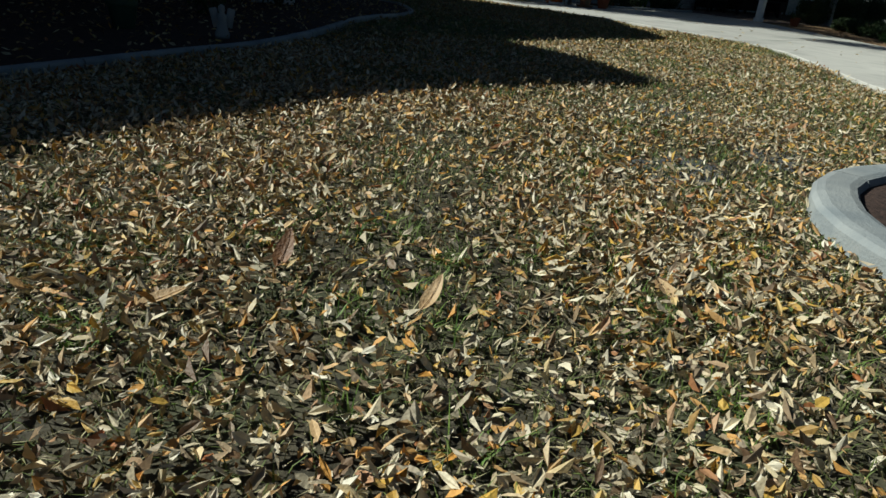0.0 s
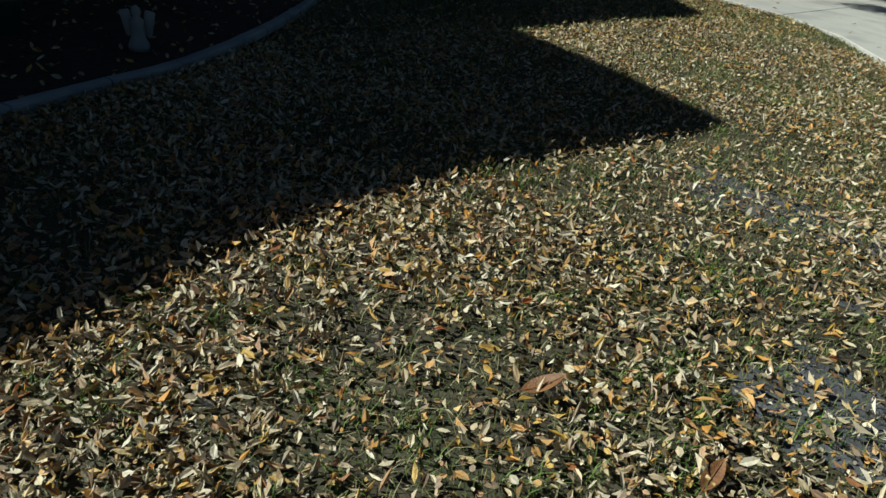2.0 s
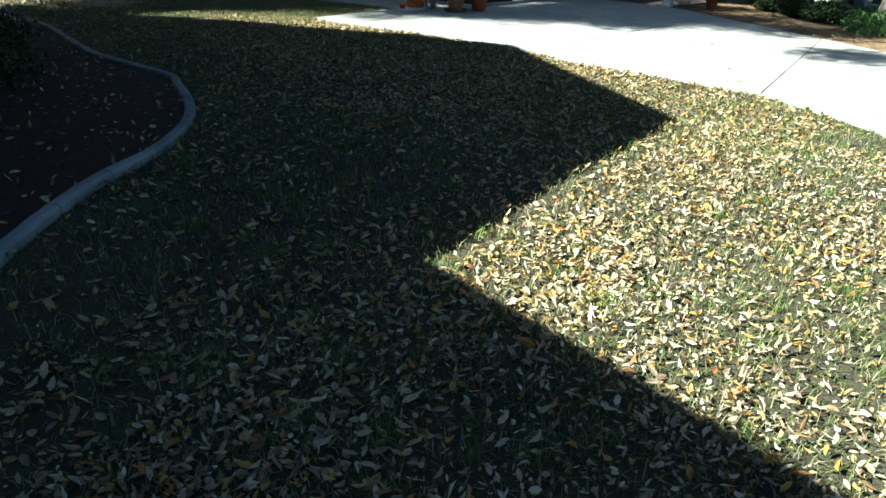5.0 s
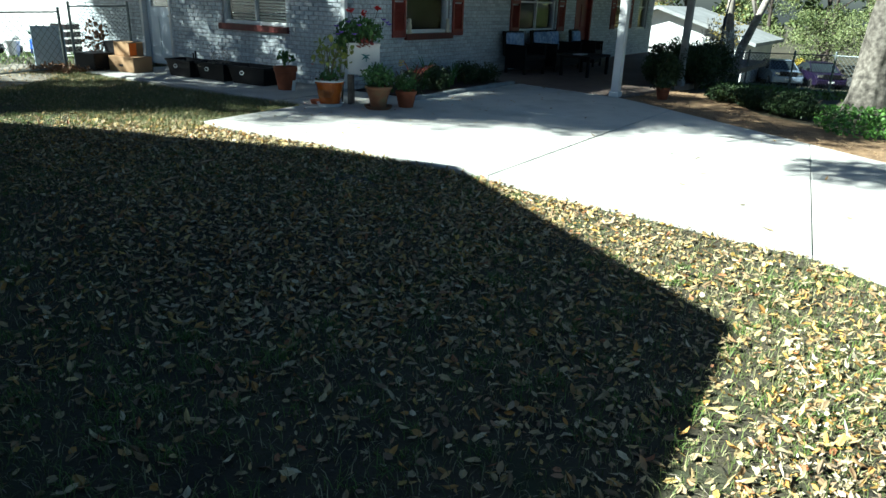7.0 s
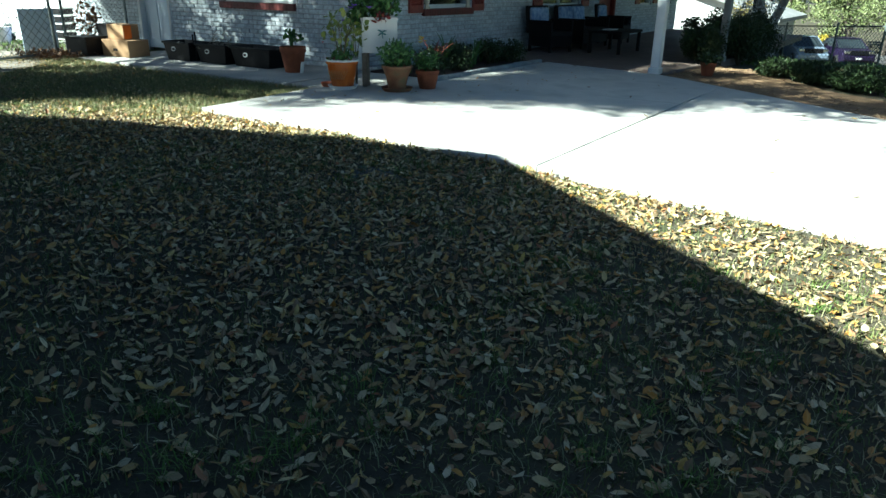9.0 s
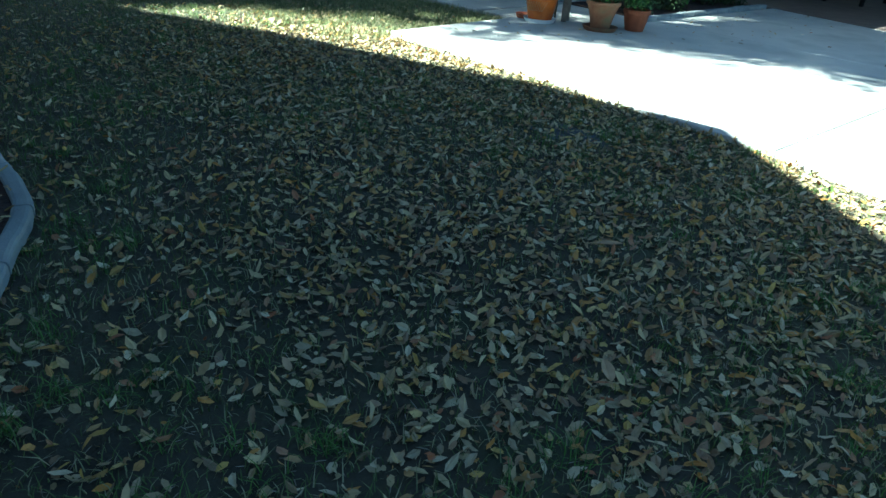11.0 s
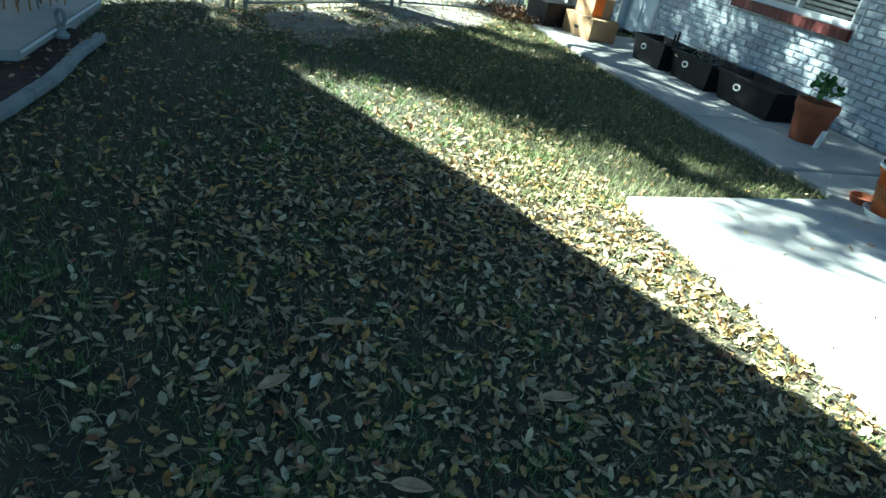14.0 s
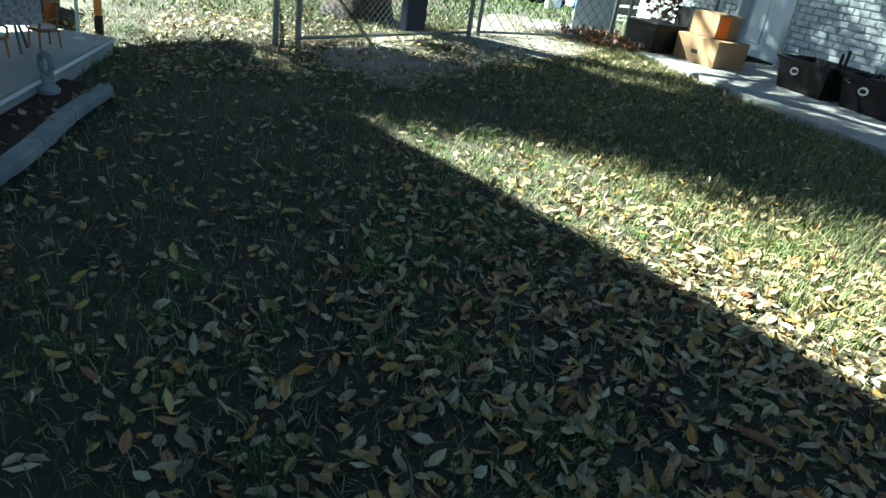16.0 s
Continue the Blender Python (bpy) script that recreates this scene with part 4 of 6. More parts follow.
def oak_trunk(bm, base, pts, rad, seg=14):
    """A ridged trunk along points."""
    line = [tuple(p) for p in spline([tuple(p) + (r,) for p, r in zip(pts, rad)], 6)]
    tube(bm, [Vector(p[:3]) + Vector(base) for p in line], [float(p[3]) for p in line], seg * 3)
    for v in bm.verts:
        a = math.atan2(v.co.y, v.co.x)
        v.co += Vector((math.cos(a), math.sin(a), 0)) * 0.022 * noise.noise(Vector((math.cos(a) * 4.5, math.sin(a) * 4.5, v.co.z * 1.4)))
        v.co += Vector((math.cos(a), math.sin(a), 0)) * 0.014 * noise.noise(Vector((math.cos(a) * 9, math.sin(a) * 9, v.co.z * 4)))
        k = noise.noise(Vector((v.co.x * 5, v.co.y * 5, v.co.z * 1.6))) * 0.05
        v.co += Vector((math.sin(v.co.y * 9), math.cos(v.co.x * 9), 0)) * k


DAPPLE = [(-14.6, 7.9), (-13.0, 7.0), (-12.4, 6.9), (-11.0, 7.0), (-10.2, 7.65), (-9.75, 8.35), (-9.55, 8.95), (-9.1, 9.5), (-8.2, 8.65), (-7.2, 9.1), (-6.2, 10.0), (-5.1, 10.8), (-3.6, 11.6), (-2.4, 12.3), (-3, 16), (-8, 18), (-15.5, 17), (-14.9, 11.0)]
tx, ty = -14.65, 7.12
oak = thing("oak_tree", tx, ty, float(zg(tx, ty)), "large forked oak behind the fence, leafy crown overhead", "tree", "oak trees")
random.seed(5)
clumps = []
tries = 0
while len(clumps) < 370 and tries < 6000:
    tries += 1
    gx, gy = random.uniform(-18, -3), random.uniform(6.5, 18)
    if not inside([(gx, gy)], DAPPLE)[0]:
        continue
    if gx < -12.0 and 7.3 < gy < 10.6 and random.random() < 0.7:
        continue
    if gy > 12.0 and random.random() < 0.3:
        continue
    if len(clumps) % 9 == 4:
        gx, gy = random.uniform(-12.2, -9.6), random.uniform(6.6, 8.8)
        if gx > -11.2 and gy < gx + 17.75:
            continue
    h = random.uniform(6.5, 11.5)
    if len(clumps) % 5 == 0:
        gx, gy = random.uniform(-7.2, -4.6), random.uniform(10.6, 14)
        if gy < gx + 16.0:
            continue
    clumps.append(Vector((gx - SUN_AZ.x * KS * h - tx, gy - SUN_AZ.y * KS * h - ty, h)))
targets = [(random.uniform(-12.3, -10.75), random.uniform(5.9, 9.6)) for _ in range(20)]
targets += [(random.uniform(-11.6, -10.65), random.uniform(6.0, 7.3)) for _ in range(14)]
targets += [(random.uniform(-10.6, -9.0), random.uniform(10.0, 10.6)) for _ in range(12)]
targets += [(random.uniform(-13.5, -8.4), random.uniform(10.8, 13.0)) for _ in range(27)]
for _ in range(36):
    gx = random.uniform(-8.0, -4.2)
    targets.append((gx, 9.6 + 0.72 * (gx + 8) + random.uniform(0, 1.7)))
for gx, gy in targets:
    h = random.uniform(4.8, 8.0)
    clumps.append(Vector((gx - SUN_AZ.x * KS * h - tx, gy - SUN_AZ.y * KS * h - ty, h)))
for _ in range(75):
    gx, gy, h = random.uniform(-15.2, -8.0), random.uniform(12.1, 14.6), random.uniform(5.5, 9.5)
    clumps.append(Vector((gx - SUN_AZ.x * KS * h - tx, gy - SUN_AZ.y * KS * h - ty, h)))
# unseen clumps added to the crown to throw one shadow on the drive
for _ in range(6):
    gx, gy, h = random.uniform(-1.75, -0.75), random.uniform(10.4, 11.0), random.uniform(5.5, 8)
    clumps.append(Vector((gx - SUN_AZ.x * KS * h - tx, gy - SUN_AZ.y * KS * h - ty, h)))
for _ in range(56):
    gx, h = random.uniform(-5.6, -1.6), random.uniform(5.0, 8.0)
    gy = random.uniform(0.5, 3.6) + 11.0 - 0.3 * gx
    clumps.append(Vector((gx - SUN_AZ.x * KS * h - tx, gy - SUN_AZ.y * KS * h - ty, h)))
bm = B()
oak_trunk(bm, (0, 0, 0), [(0, 0, -0.2), (0, 0, 0.02), (0.02, 0.02, 0.2), (0.03, 0.02, 0.55), (0.02, 0.0, 0.85), (0.0, 0.0, 1.05), (0.0, 0.0, 1.15)], [0.55, 0.42, 0.3, 0.26, 0.27, 0.16, 0.05], 16)
part("trunk", bm, M_BARK, oak, smooth=True)
limbs = [[(0, -0.02, 0.6), (-0.1, -0.3, 1.15), (-0.6, -0.9, 2.6), (-0.5, -2.2, 4.3), (0.4, -3.4, 6.0)], [(0.02, 0.03, 0.6), (0.06, 0.25, 1.2), (0.1, 0.7, 2.8), (1.2, 0.2, 4.4), (3.2, -0.6, 6.0)]]
for pts in limbs:
    bm = B()
    tube(bm, pts, [0.22, 0.19, 0.16, 0.12, 0.06], 10)
    part("limb", bm, M_BARK, oak, smooth=True)
for i in range(26):
    c = clumps[i * 11]
    src = Vector(limbs[i % 2][2 + i % 3])
    mid = src.lerp(c, 0.5) + Vector((random.uniform(-0.4, 0.4), random.uniform(-0.4, 0.4), 0.3))
    bm = B()
    tube(bm, [src, mid, c], [0.07, 0.045, 0.015], 6)
    part("branch", bm, M_BARK, oak)
crown("crown", clumps, M_OAKLEAF, oak, (0.08, 0.135), 215, (0.45, 0.85))

tx, ty = -1.8, 15.7
oak2 = thing("oak_tree", tx, ty, float(zg(tx, ty)), "thick sunlit grey oak trunk rising from ivy", "tree", "oak trees")
bm = B()
oak_trunk(bm, (0, 0, 0), [(0, 0, -0.2), (0, 0, 0.03), (0.0, 0.0, 0.3), (-0.02, 0, 0.8), (0.02, 0, 1.6), (0.12, 0, 2.5), (0.2, 0, 3.4)], [0.52, 0.4, 0.31, 0.26, 0.245, 0.24, 0.26], 18)
part("trunk", bm, M_BARKPALE, oak2, smooth=True)
for pts in ([(0.2, 0, 3.2), (-0.8, 0.4, 4.4), (-2.0, 1.0, 5.6)], [(0.2, 0, 3.2), (1.0, -0.3, 4.5), (2.2, -0.6, 6.0)], [(0.2, 0, 3.2), (0.2, 1.4, 4.8), (0.1, 2.4, 6.4)]):
    bm = B()
    tube(bm, pts, [0.2, 0.14, 0.06], 8)
    part("limb", bm, M_BARKPALE, oak2, smooth=True)
crown("crown", [(random.uniform(-3, 4), random.uniform(-1.5, 4), random.uniform(5.0, 8)) for _ in range(60)], M_OAKLEAF, oak2, (0.1, 0.16), 170, (0.6, 1.0))


def pale_tree(x, y, pts_list, label):
    t = thing("bare_tree", x, y, float(zg(x, y)), label, "tree", "pale trees")
    for pts, rad in pts_list:
        bm = B()
        tube(bm, pts, rad, 8)
        part("trunk", bm, M_BARKLIGHT, t, smooth=True)


pale_tree(-6.75, 29.2, [([(0, 0, -0.1), (0.05, 0, 1.2), (-0.15, 0, 2.4), (-0.2, 0, 4.5)], [0.22, 0.16, 0.13, 0.1]), ([(0.3, 0, -0.1), (0.4, 0, 1.2), (0.75, 0, 2.2), (1.4, 0, 4.2)], [0.2, 0.15, 0.12, 0.09]), ([(0.75, 0, 2.2), (0.4, 0, 3.2), (0.6, 0.1, 4.6)], [0.08, 0.06, 0.04])], "pale slender tree trunks forking beyond the fence")


def leafy_tree(x, y, h, r, mat, label, n=26, leaf=(0.11, 0.2)):
    z = float(zg(x, y))
    t = thing("garden_tree", x, y, z, label, "tree", "background trees")
    bm = B()
    tube(bm, [(0, 0, -0.2), (0.1, 0, h * 0.3), (0, 0.1, h * 0.6), (0.1, 0, h * 0.9)], [0.22, 0.16, 0.1, 0.03], 8)
    part("trunk", bm, M_BARK, t)
    cl = []
    for _ in range(n):
        a, q, k = random.uniform(0, 6.28), random.random() ** 0.5, random.uniform(0.25, 1.0)
        w = r * q * math.sin(math.pi * min(0.95, k * 0.85 + 0.1)) ** 0.6
        cl.append((w * math.cos(a), w * math.sin(a), h * k))
        if _ % 3 == 0:
            bm = B()
            tube(bm, [(0, 0, h * k * 0.7), (w * 0.5 * math.cos(a), w * 0.5 * math.sin(a), h * k * 0.9), cl[-1]], [0.06, 0.04, 0.01], 5)
            part("limb", bm, M_BARK, t)
    crown("crown", cl, mat, t, leaf, 190 if leaf[0] < 0.2 else 70, (0.5, 1.1))


M_FARGREEN = material("sunlit_foliage", [(0.10, 0.14, 0.045), (0.17, 0.21, 0.075), (0.23, 0.25, 0.10), (0.12, 0.15, 0.06)], 4, 0.55, 0, vary="island")
M_OLIVE = material("olive_foliage", [(0.12, 0.10, 0.02), (0.2, 0.16, 0.035)], 4, 0.55, 0, vary="island")
M_YELLOWBUSH = material("yellow_foliage", [(0.35, 0.28, 0.02), (0.45, 0.36, 0.03)], 4, 0.55, 0, vary="island")
for x, y, h, r, m in ((-10.6, 60, 8, 2.6, M_FARGREEN), (-4.2, 59, 9.5, 2.8, M_FARGREEN), (-1.6, 56, 10, 3.2, M_FARGREEN), (2.5, 48, 9, 3.0, M_OAKLEAF), (-7.0, 61, 11, 3.5, M_OAKLEAF), (4.0, 34, 7, 2.8, M_FARGREEN), (-20.5, 58, 9, 3.0, M_OLIVE), (-3.2, 58.5, 5.2, 2.0, M_FARGREEN), (-0.6, 57.5, 5.0, 2.0, M_FARGREEN), (-6.8, 59.6, 4.8, 1.9, M_FARGREEN), (1.9, 56, 5.2, 2.0, M_OLIVE), (-30, 3, 6, 2.2, M_OAKLEAF), (-46, 9, 8, 3, M_FARGREEN), (-46, 18, 8, 3, M_OAKLEAF)):
    leafy_tree(x, y, h, r, m, "leafy green garden tree in the distance", 30, (0.09, 0.17))


def shrub(x, y, rx, ry, h, mat, label, n=1500, leaf=(0.04, 0.08), name="shrub", cat="shrub", group=""):
    z = float(zg(x, y))
    s = thing(name, x, y, z, label, cat, group)
    for _ in range(7):
        a = random.uniform(0, 6.28)
        bm = B()
        tube(bm, [(0, 0, -0.03), (rx * 0.3 * math.cos(a), ry * 0.3 * math.sin(a), h * 0.4), (rx * 0.7 * math.cos(a), ry * 0.7 * math.sin(a), h * 0.85)], [0.014, 0.01, 0.004], 5)
        part("stem", bm, M_STEM, s)
    pts = [blob(n // 9, (random.uniform(-0.55, 0.55) * rx, random.uniform(-0.55, 0.55) * ry, h * random.uniform(0.35, 0.75)), (rx * 0.5, ry * 0.5, h * 0.33), 0.2) for _ in range(9)]
    P = np.concatenate(pts)
    P[:, 2] = np.maximum(P[:, 2], 0.03)
    leaves("foliage", P, leaf, (leaf[0] * 0.45, leaf[1] * 0.5), mat, s)


def near(x, y):
    """Places of the garden east of the porch, drawn in towards the drive."""
    return -1.3 + 0.87 * (x + 1.3), 2.9 + 0.87 * (y - 2.9)


for x, y, rx, ry, h in ((-6.05, 19.0, 0.4, 0.6, 0.8), (-5.55, 20.4, 0.55, 0.9, 1.05), (-5.6, 22.0, 0.6, 0.9, 1.2), (-6.0, 20.0, 0.5, 0.8, 1.1), (-6.7, 23.5, 0.6, 0.8, 1.0), (-4.3, 17.6, 0.5, 0.5, 0.36), (-3.6, 17.1, 0.55, 0.5, 0.38), (-2.9, 16.6, 0.55, 0.5, 0.38)):
    shrub(*near(x, y), rx * 0.9, ry * 0.9, h * 0.9, M_SHRUB, "dense dark green shrub in shade near the porch", 8200, (0.03, 0.06))
shrub(*near(-6.0, 23.9), 0.6, 0.6, 1.55, M_PETWHITE, "pale blossoming shrub before the white house", 1000, (0.05, 0.09))
shrub(-7.3, 53.2, 0.75, 0.6, 1.5, M_YELLOWBUSH, "bright yellow shrub beyond the parked cars", 1200, (0.1, 0.18))
shrub(-8.6, 36.5, 1.1, 0.8, 3.4, M_OLIVE, "tall shrub with yellowing leaves by the white house", 900, (0.1, 0.18))
P = scatter(60000, -9, 8, 18.5, 42)
tagged(blades("far_grass", P[:22000], (0.05, 0.12), 0.036, M_GREENBLADE, lean=1.5), "sunlit grass beyond the oak and round the parked cars", "grass", kind="stuff")
IVYBED = [near(x, y) for x, y in ((-2.55, 15.5), (-2.2, 14.85), (-0.8, 14.1), (1.5, 12.8), (4.0, 11.2), (5.5, 13.5), (2.5, 17.5), (-0.5, 19.5), (-2.2, 19.2), (-2.5, 17.0))]
P = scatter(60000, -4, 6, 10, 20, (), IVYBED)[:20000]
P[:, 2] += np.random.uniform(0.04, 0.25, len(P)) * (0.5 + 0.8 * patches(P, 1.5, 2.0))
tagged(leaves("ivy", P, (0.032, 0.062), (0.026, 0.05), M_IVY, flat=0.3), "bright green ivy ground cover round the oak", "ivy", kind="stuff")
P = scatter(30000, -7, 6, 9, 20, [DRIVE_OUT], [(-5.4, 14.6), (-4.85, 14.22), (-2.18, 12.22), (0.3, 10.37), (3.0, 8.72), (3.6, 9.9), (0.9, 11.5), (-1.5, 12.85), (-3.1, 13.9), (-4.0, 16.1), (-5.1, 17.0)])
bm = slab(B(), [(-5.38, 14.58), (-4.85, 14.22), (-2.18, 12.22), (0.3, 10.37), (3.0, 8.72), (3.7, 10.1), (0.9, 11.9), (-1.5, 13.35), (-3.1, 14.5), (-4.0, 16.1), (-5.1, 16.9)], -0.08, 0.006)
tagged(part("straw_bed", bm, M_STRAWBED), "orange brown pine straw strip beside the driveway", "mulch", kind="structure")
P[:, 2] = 0.012
tagged(leaves("pine_straw", P[:12000], (0.035, 0.09), (0.002, 0.006), M_STRAW, flat=0.85), "loose orange pine straw and leaves", "pine straw", kind="stuff")


# ---- planters, pots and boxes along the wall ----
def planter(x, y, w, d, h, label):
    """A black plastic trough with a rolled rim and an oval sticker."""
    t = thing("planter_box", x, y, 0.045, label, "planter", "black planters")
    bm = B()
    k, wall = 0.84, 0.018
    o0, o1 = (w / 2 * k, d / 2 * k), (w / 2, d / 2)
    rings = []
    for (a, b), z in ((o0, 0), (o1, h), ((o1[0] - wall, o1[1] - wall), h), ((o0[0], o0[1]), h - 0.09)):
        rings.append([bm.verts.new((sx * a, sy * b, z)) for sx, sy in ((-1, -1), (1, -1), (1, 1), (-1, 1))])
    for p, q in zip(rings, rings[1:]):
        for i in range(4):
            bm.faces.new((p[i], p[(i + 1) % 4], q[(i + 1) % 4], q[i]))
    bm.faces.new(rings[0][::-1])
    bmesh.ops.recalc_face_normals(bm, faces=bm.faces[:])
    part("tub", bm, M_BLACKPL, t)
    bm = B()
    for a, b in (((-w / 2 - 0.018, -d / 2 - 0.018), (w / 2 + 0.018, -d / 2 + 0.012)), ((-w / 2 - 0.018, d / 2 - 0.012), (w / 2 + 0.018, d / 2 + 0.018)), ((-w / 2 - 0.018, -d / 2 + 0.012), (-w / 2 + 0.012, d / 2 - 0.012)), ((w / 2 - 0.012, -d / 2 + 0.012), (w / 2 + 0.018, d / 2 - 0.012))):
        box(bm, (*a, h - 0.028), (*b, h + 0.006), 0.006)
    part("rim", bm, M_BLACKPL, t)
    bm = B()
    box(bm, (-w / 2 * 0.93, -d / 2 * 0.93, h - 0.085), (w / 2 * 0.93, d / 2 * 0.93, h - 0.06))
    part("soil", bm, M_POTSOIL, t)
    bm = B()
    lathe(bm, [(0.042, 0), (0.042, 0.004)], 18)
    mm = Matrix.Translation((-w * 0.12, -d / 2 * 0.94 - 0.006, h * 0.62)) @ Matrix.Rotation(math.pi / 2 - 0.12, 4, "X") @ Matrix.Diagonal((1.25, 0.85, 1, 1))
    for v in bm.verts:
        v.co = mm @ v.co
    st = part("sticker", bm, M_LABEL, t, "white oval sticker")
    bm = B()
    lathe(bm, [(0.028, 0), (0.028, 0.003)], 16)
    mm = Matrix.Translation((-w * 0.12, -d / 2 * 0.94 - 0.010, h * 0.62)) @ Matrix.Rotation(math.pi / 2 - 0.12, 4, "X") @ Matrix.Diagonal((1.25, 0.7, 1, 1))
    for v in bm.verts:
        v.co = mm @ v.co
    part("mark", bm, M_BLACKPL, st)
    return t


PLANTERS = [planter(-12.16, 11.06, 0.66, 0.42, 0.29, "black plastic trough planter with bare soil"), planter(-11.40, 11.14, 0.72, 0.44, 0.29, "black plastic trough planter with dry twining stems"), planter(-10.55, 11.2, 0.88, 0.46, 0.29, "long black plastic trough planter with white oval sticker")]
for i in range(26):
    bm = B()
    x0, y0 = random.uniform(-0.35, 0.35), random.uniform(-0.12, 0.12)
    pts = [(x0, y0, 0.2)]
    for j in range(6):
        pts.append((pts[-1][0] + random.uniform(-0.09, 0.09), pts[-1][1] + random.uniform(-0.06, 0.06), pts[-1][2] + random.uniform(-0.02, 0.09)))
    tube(bm, pts, 0.003, 4)
    part("dry_stem", bm, M_DRYSTEM, PLANTERS[1])
for x, h in ((-0.48, 0.42), (-0.42, 0.46)):
    st = thing("stake", -11.4 + x, 10.98, 0.045, "short dark garden stake stuck beside the planters", "stake", "stakes")
    bm = B()
    box(bm, (-0.014, -0.008, 0), (0.014, 0.008, h), 0.003)
    part("rod", bm, M_BLACKPL, st)


def pot(x, y, z, r, h, mat, label, rim=0.05, saucer=0.0, taper=0.68, smat=None, name="flower_pot"):
    t = thing(name, x, y, z, label, "flower pot", "flower pots")
    b0 = 0.02 if saucer else 0.0
    bm = B()
    lathe(bm, [(r * taper, b0), (r * (taper + 0.16), b0 + h * 0.45), (r * 0.93, h - rim), (r, h - rim + 0.004), (r * 1.02, h - rim * 0.5), (r * 1.0, h), (r * 0.9, h), (r * 0.86, h - 0.05)], 28)
    part("body", bm, mat, t, smooth=False)
    bm = B()
    lathe(bm, [(r * 0.86, h - 0.06), (r * 0.86, h - 0.045), (r * 0.4, h - 0.035)], 18)
    part("soil", bm, M_POTSOIL, t)
    if saucer:
        bm = B()
        lathe(bm, [(saucer * 0.85, 0), (saucer, 0.045), (saucer * 0.94, 0.045), (saucer * 0.8, 0.015)], 26)
        part("saucer", bm, smat or mat, t)
    return t


def foliage(t, n, c, r, leaf, mat, name="foliage"):
    P = blob(n, c, r, 0.1)
    P[:, 2] = np.maximum(P[:, 2], 0.05)
    return leaves(name, P, leaf, (leaf[0] * 0.6, leaf[1] * 0.65), mat, t)


def stems(t, n, base, top, spread, mat=M_STEM, rad=0.005):
    for _ in range(n):
        bm = B()
        a, q = random.uniform(0, 6.28), random.uniform(0.3, 1) * spread
        e = Vector(top) + Vector((q * math.cos(a), q * math.sin(a), random.uniform(-0.2, 0.1) * (top[2] - base[2])))
        m = Vector(base).lerp(e, 0.5) + Vector((random.uniform(-0.03, 0.03), random.uniform(-0.03, 0.03), 0.03))
        tube(bm, [base, m, e], [rad, rad * 0.8, rad * 0.4], 5)
        part("stem", bm, mat, t)


def flower(t, c, r, mat, n=5, name="flower"):
    """Petals round a centre."""
    P, yaw = [], []
    for k in range(3 if n > 6 else 1):
        for i in range(n):
            a = 6.283 * i / n + k * 0.4
            P.append((c[0], c[1], c[2] + k * r * 0.3))
            yaw.append(a)
    m = len(P)
    V, F = leaf_arrays(np.array(P, float), np.array(yaw), np.full(m, 0.5), np.zeros(m), np.full(m, r), np.full(m, r * 0.9))
    return raw(name, V.tolist(), F.tolist(), mat, t)


t = pot(-9.68, 11.03, 0.045, 0.185, 0.36, M_TERRA, "plain terracotta pot with a small green plant on the walkway", rim=0.08)
stems(t, 5, (0, 0, 0.3), (0, 0, 0.52), 0.08)
foliage(t, 80, (0, 0, 0.5), (0.12, 0.12, 0.1), (0.05, 0.09), M_PLANT)
bm = B()
box(bm, (0.17, -0.06, 0.02), (0.19, 0.0, 0.2), 0.004, Matrix.Rotation(0.2, 4, "Y"))
part("plant_tag", bm, M_LABEL, t)
t = pot(-8.1, 10.33, 0.03, 0.2, 0.35, M_GLAZE, "orange glazed pot with white rim and lattice pattern on a saucer", rim=0.05, saucer=0.19, smat=M_WHITE)
bm = B()
lathe(bm, [(0.206, 0.338), (0.209, 0.347), (0.206, 0.358), (0.186, 0.358), (0.184, 0.345)], 28)
part("rim", bm, M_WHITE, t, "white glazed rim")
bm = B()
for i in range(8):
    for s in (-1, 1):
        tube(bm, [((0.165 + 0.008 * j) * math.cos(-1.9 + 0.16 * i + s * 0.09 * j), (0.165 + 0.008 * j) * math.sin(-1.9 + 0.16 * i + s * 0.09 * j), 0.13 + 0.035 * j) for j in range(4)], 0.003, 4)
part("lattice", bm, M_WICKER, t, "raised brown lattice pattern")
stems(t, 7, (0, 0, 0.3), (0.05, 0.02, 0.85), 0.22, rad=0.007)
foliage(t, 130, (0.0, 0.0, 0.42), (0.2, 0.2, 0.09), (0.04, 0.07), M_PLANT)
foliage(t, 60, (-0.06, -0.02, 0.72), (0.24, 0.18, 0.25), (0.06, 0.11), M_PLANTYEL, "upper_leaves")
foliage(t, 60, (-0.05, 0.0, 0.36), (0.17, 0.17, 0.03), (0.03, 0.06), M_BRONZE, "dry_leaves")
flower(t, (-0.22, -0.1, 0.55), 0.025, M_PETRED)
t = pot(-7.46, 10.62, 0.03, 0.19, 0.31, M_TERRAOLD, "mossy wide terracotta bowl pot standing on a saucer", rim=0.04, saucer=0.2, taper=0.55)
stems(t, 8, (0, 0, 0.26), (0, 0, 0.5), 0.18)
foliage(t, 750, (0, 0, 0.44), (0.24, 0.24, 0.17), (0.028, 0.06), M_PLANT)
t = pot(-7.28, 11.02, 0.03, 0.15, 0.23, M_TERRA, "small terracotta pot with leafy green herb", rim=0.05)
stems(t, 6, (0, 0, 0.2), (0, 0, 0.38), 0.12)
foliage(t, 520, (0, 0, 0.33), (0.18, 0.18, 0.13), (0.022, 0.05), M_PLANT)
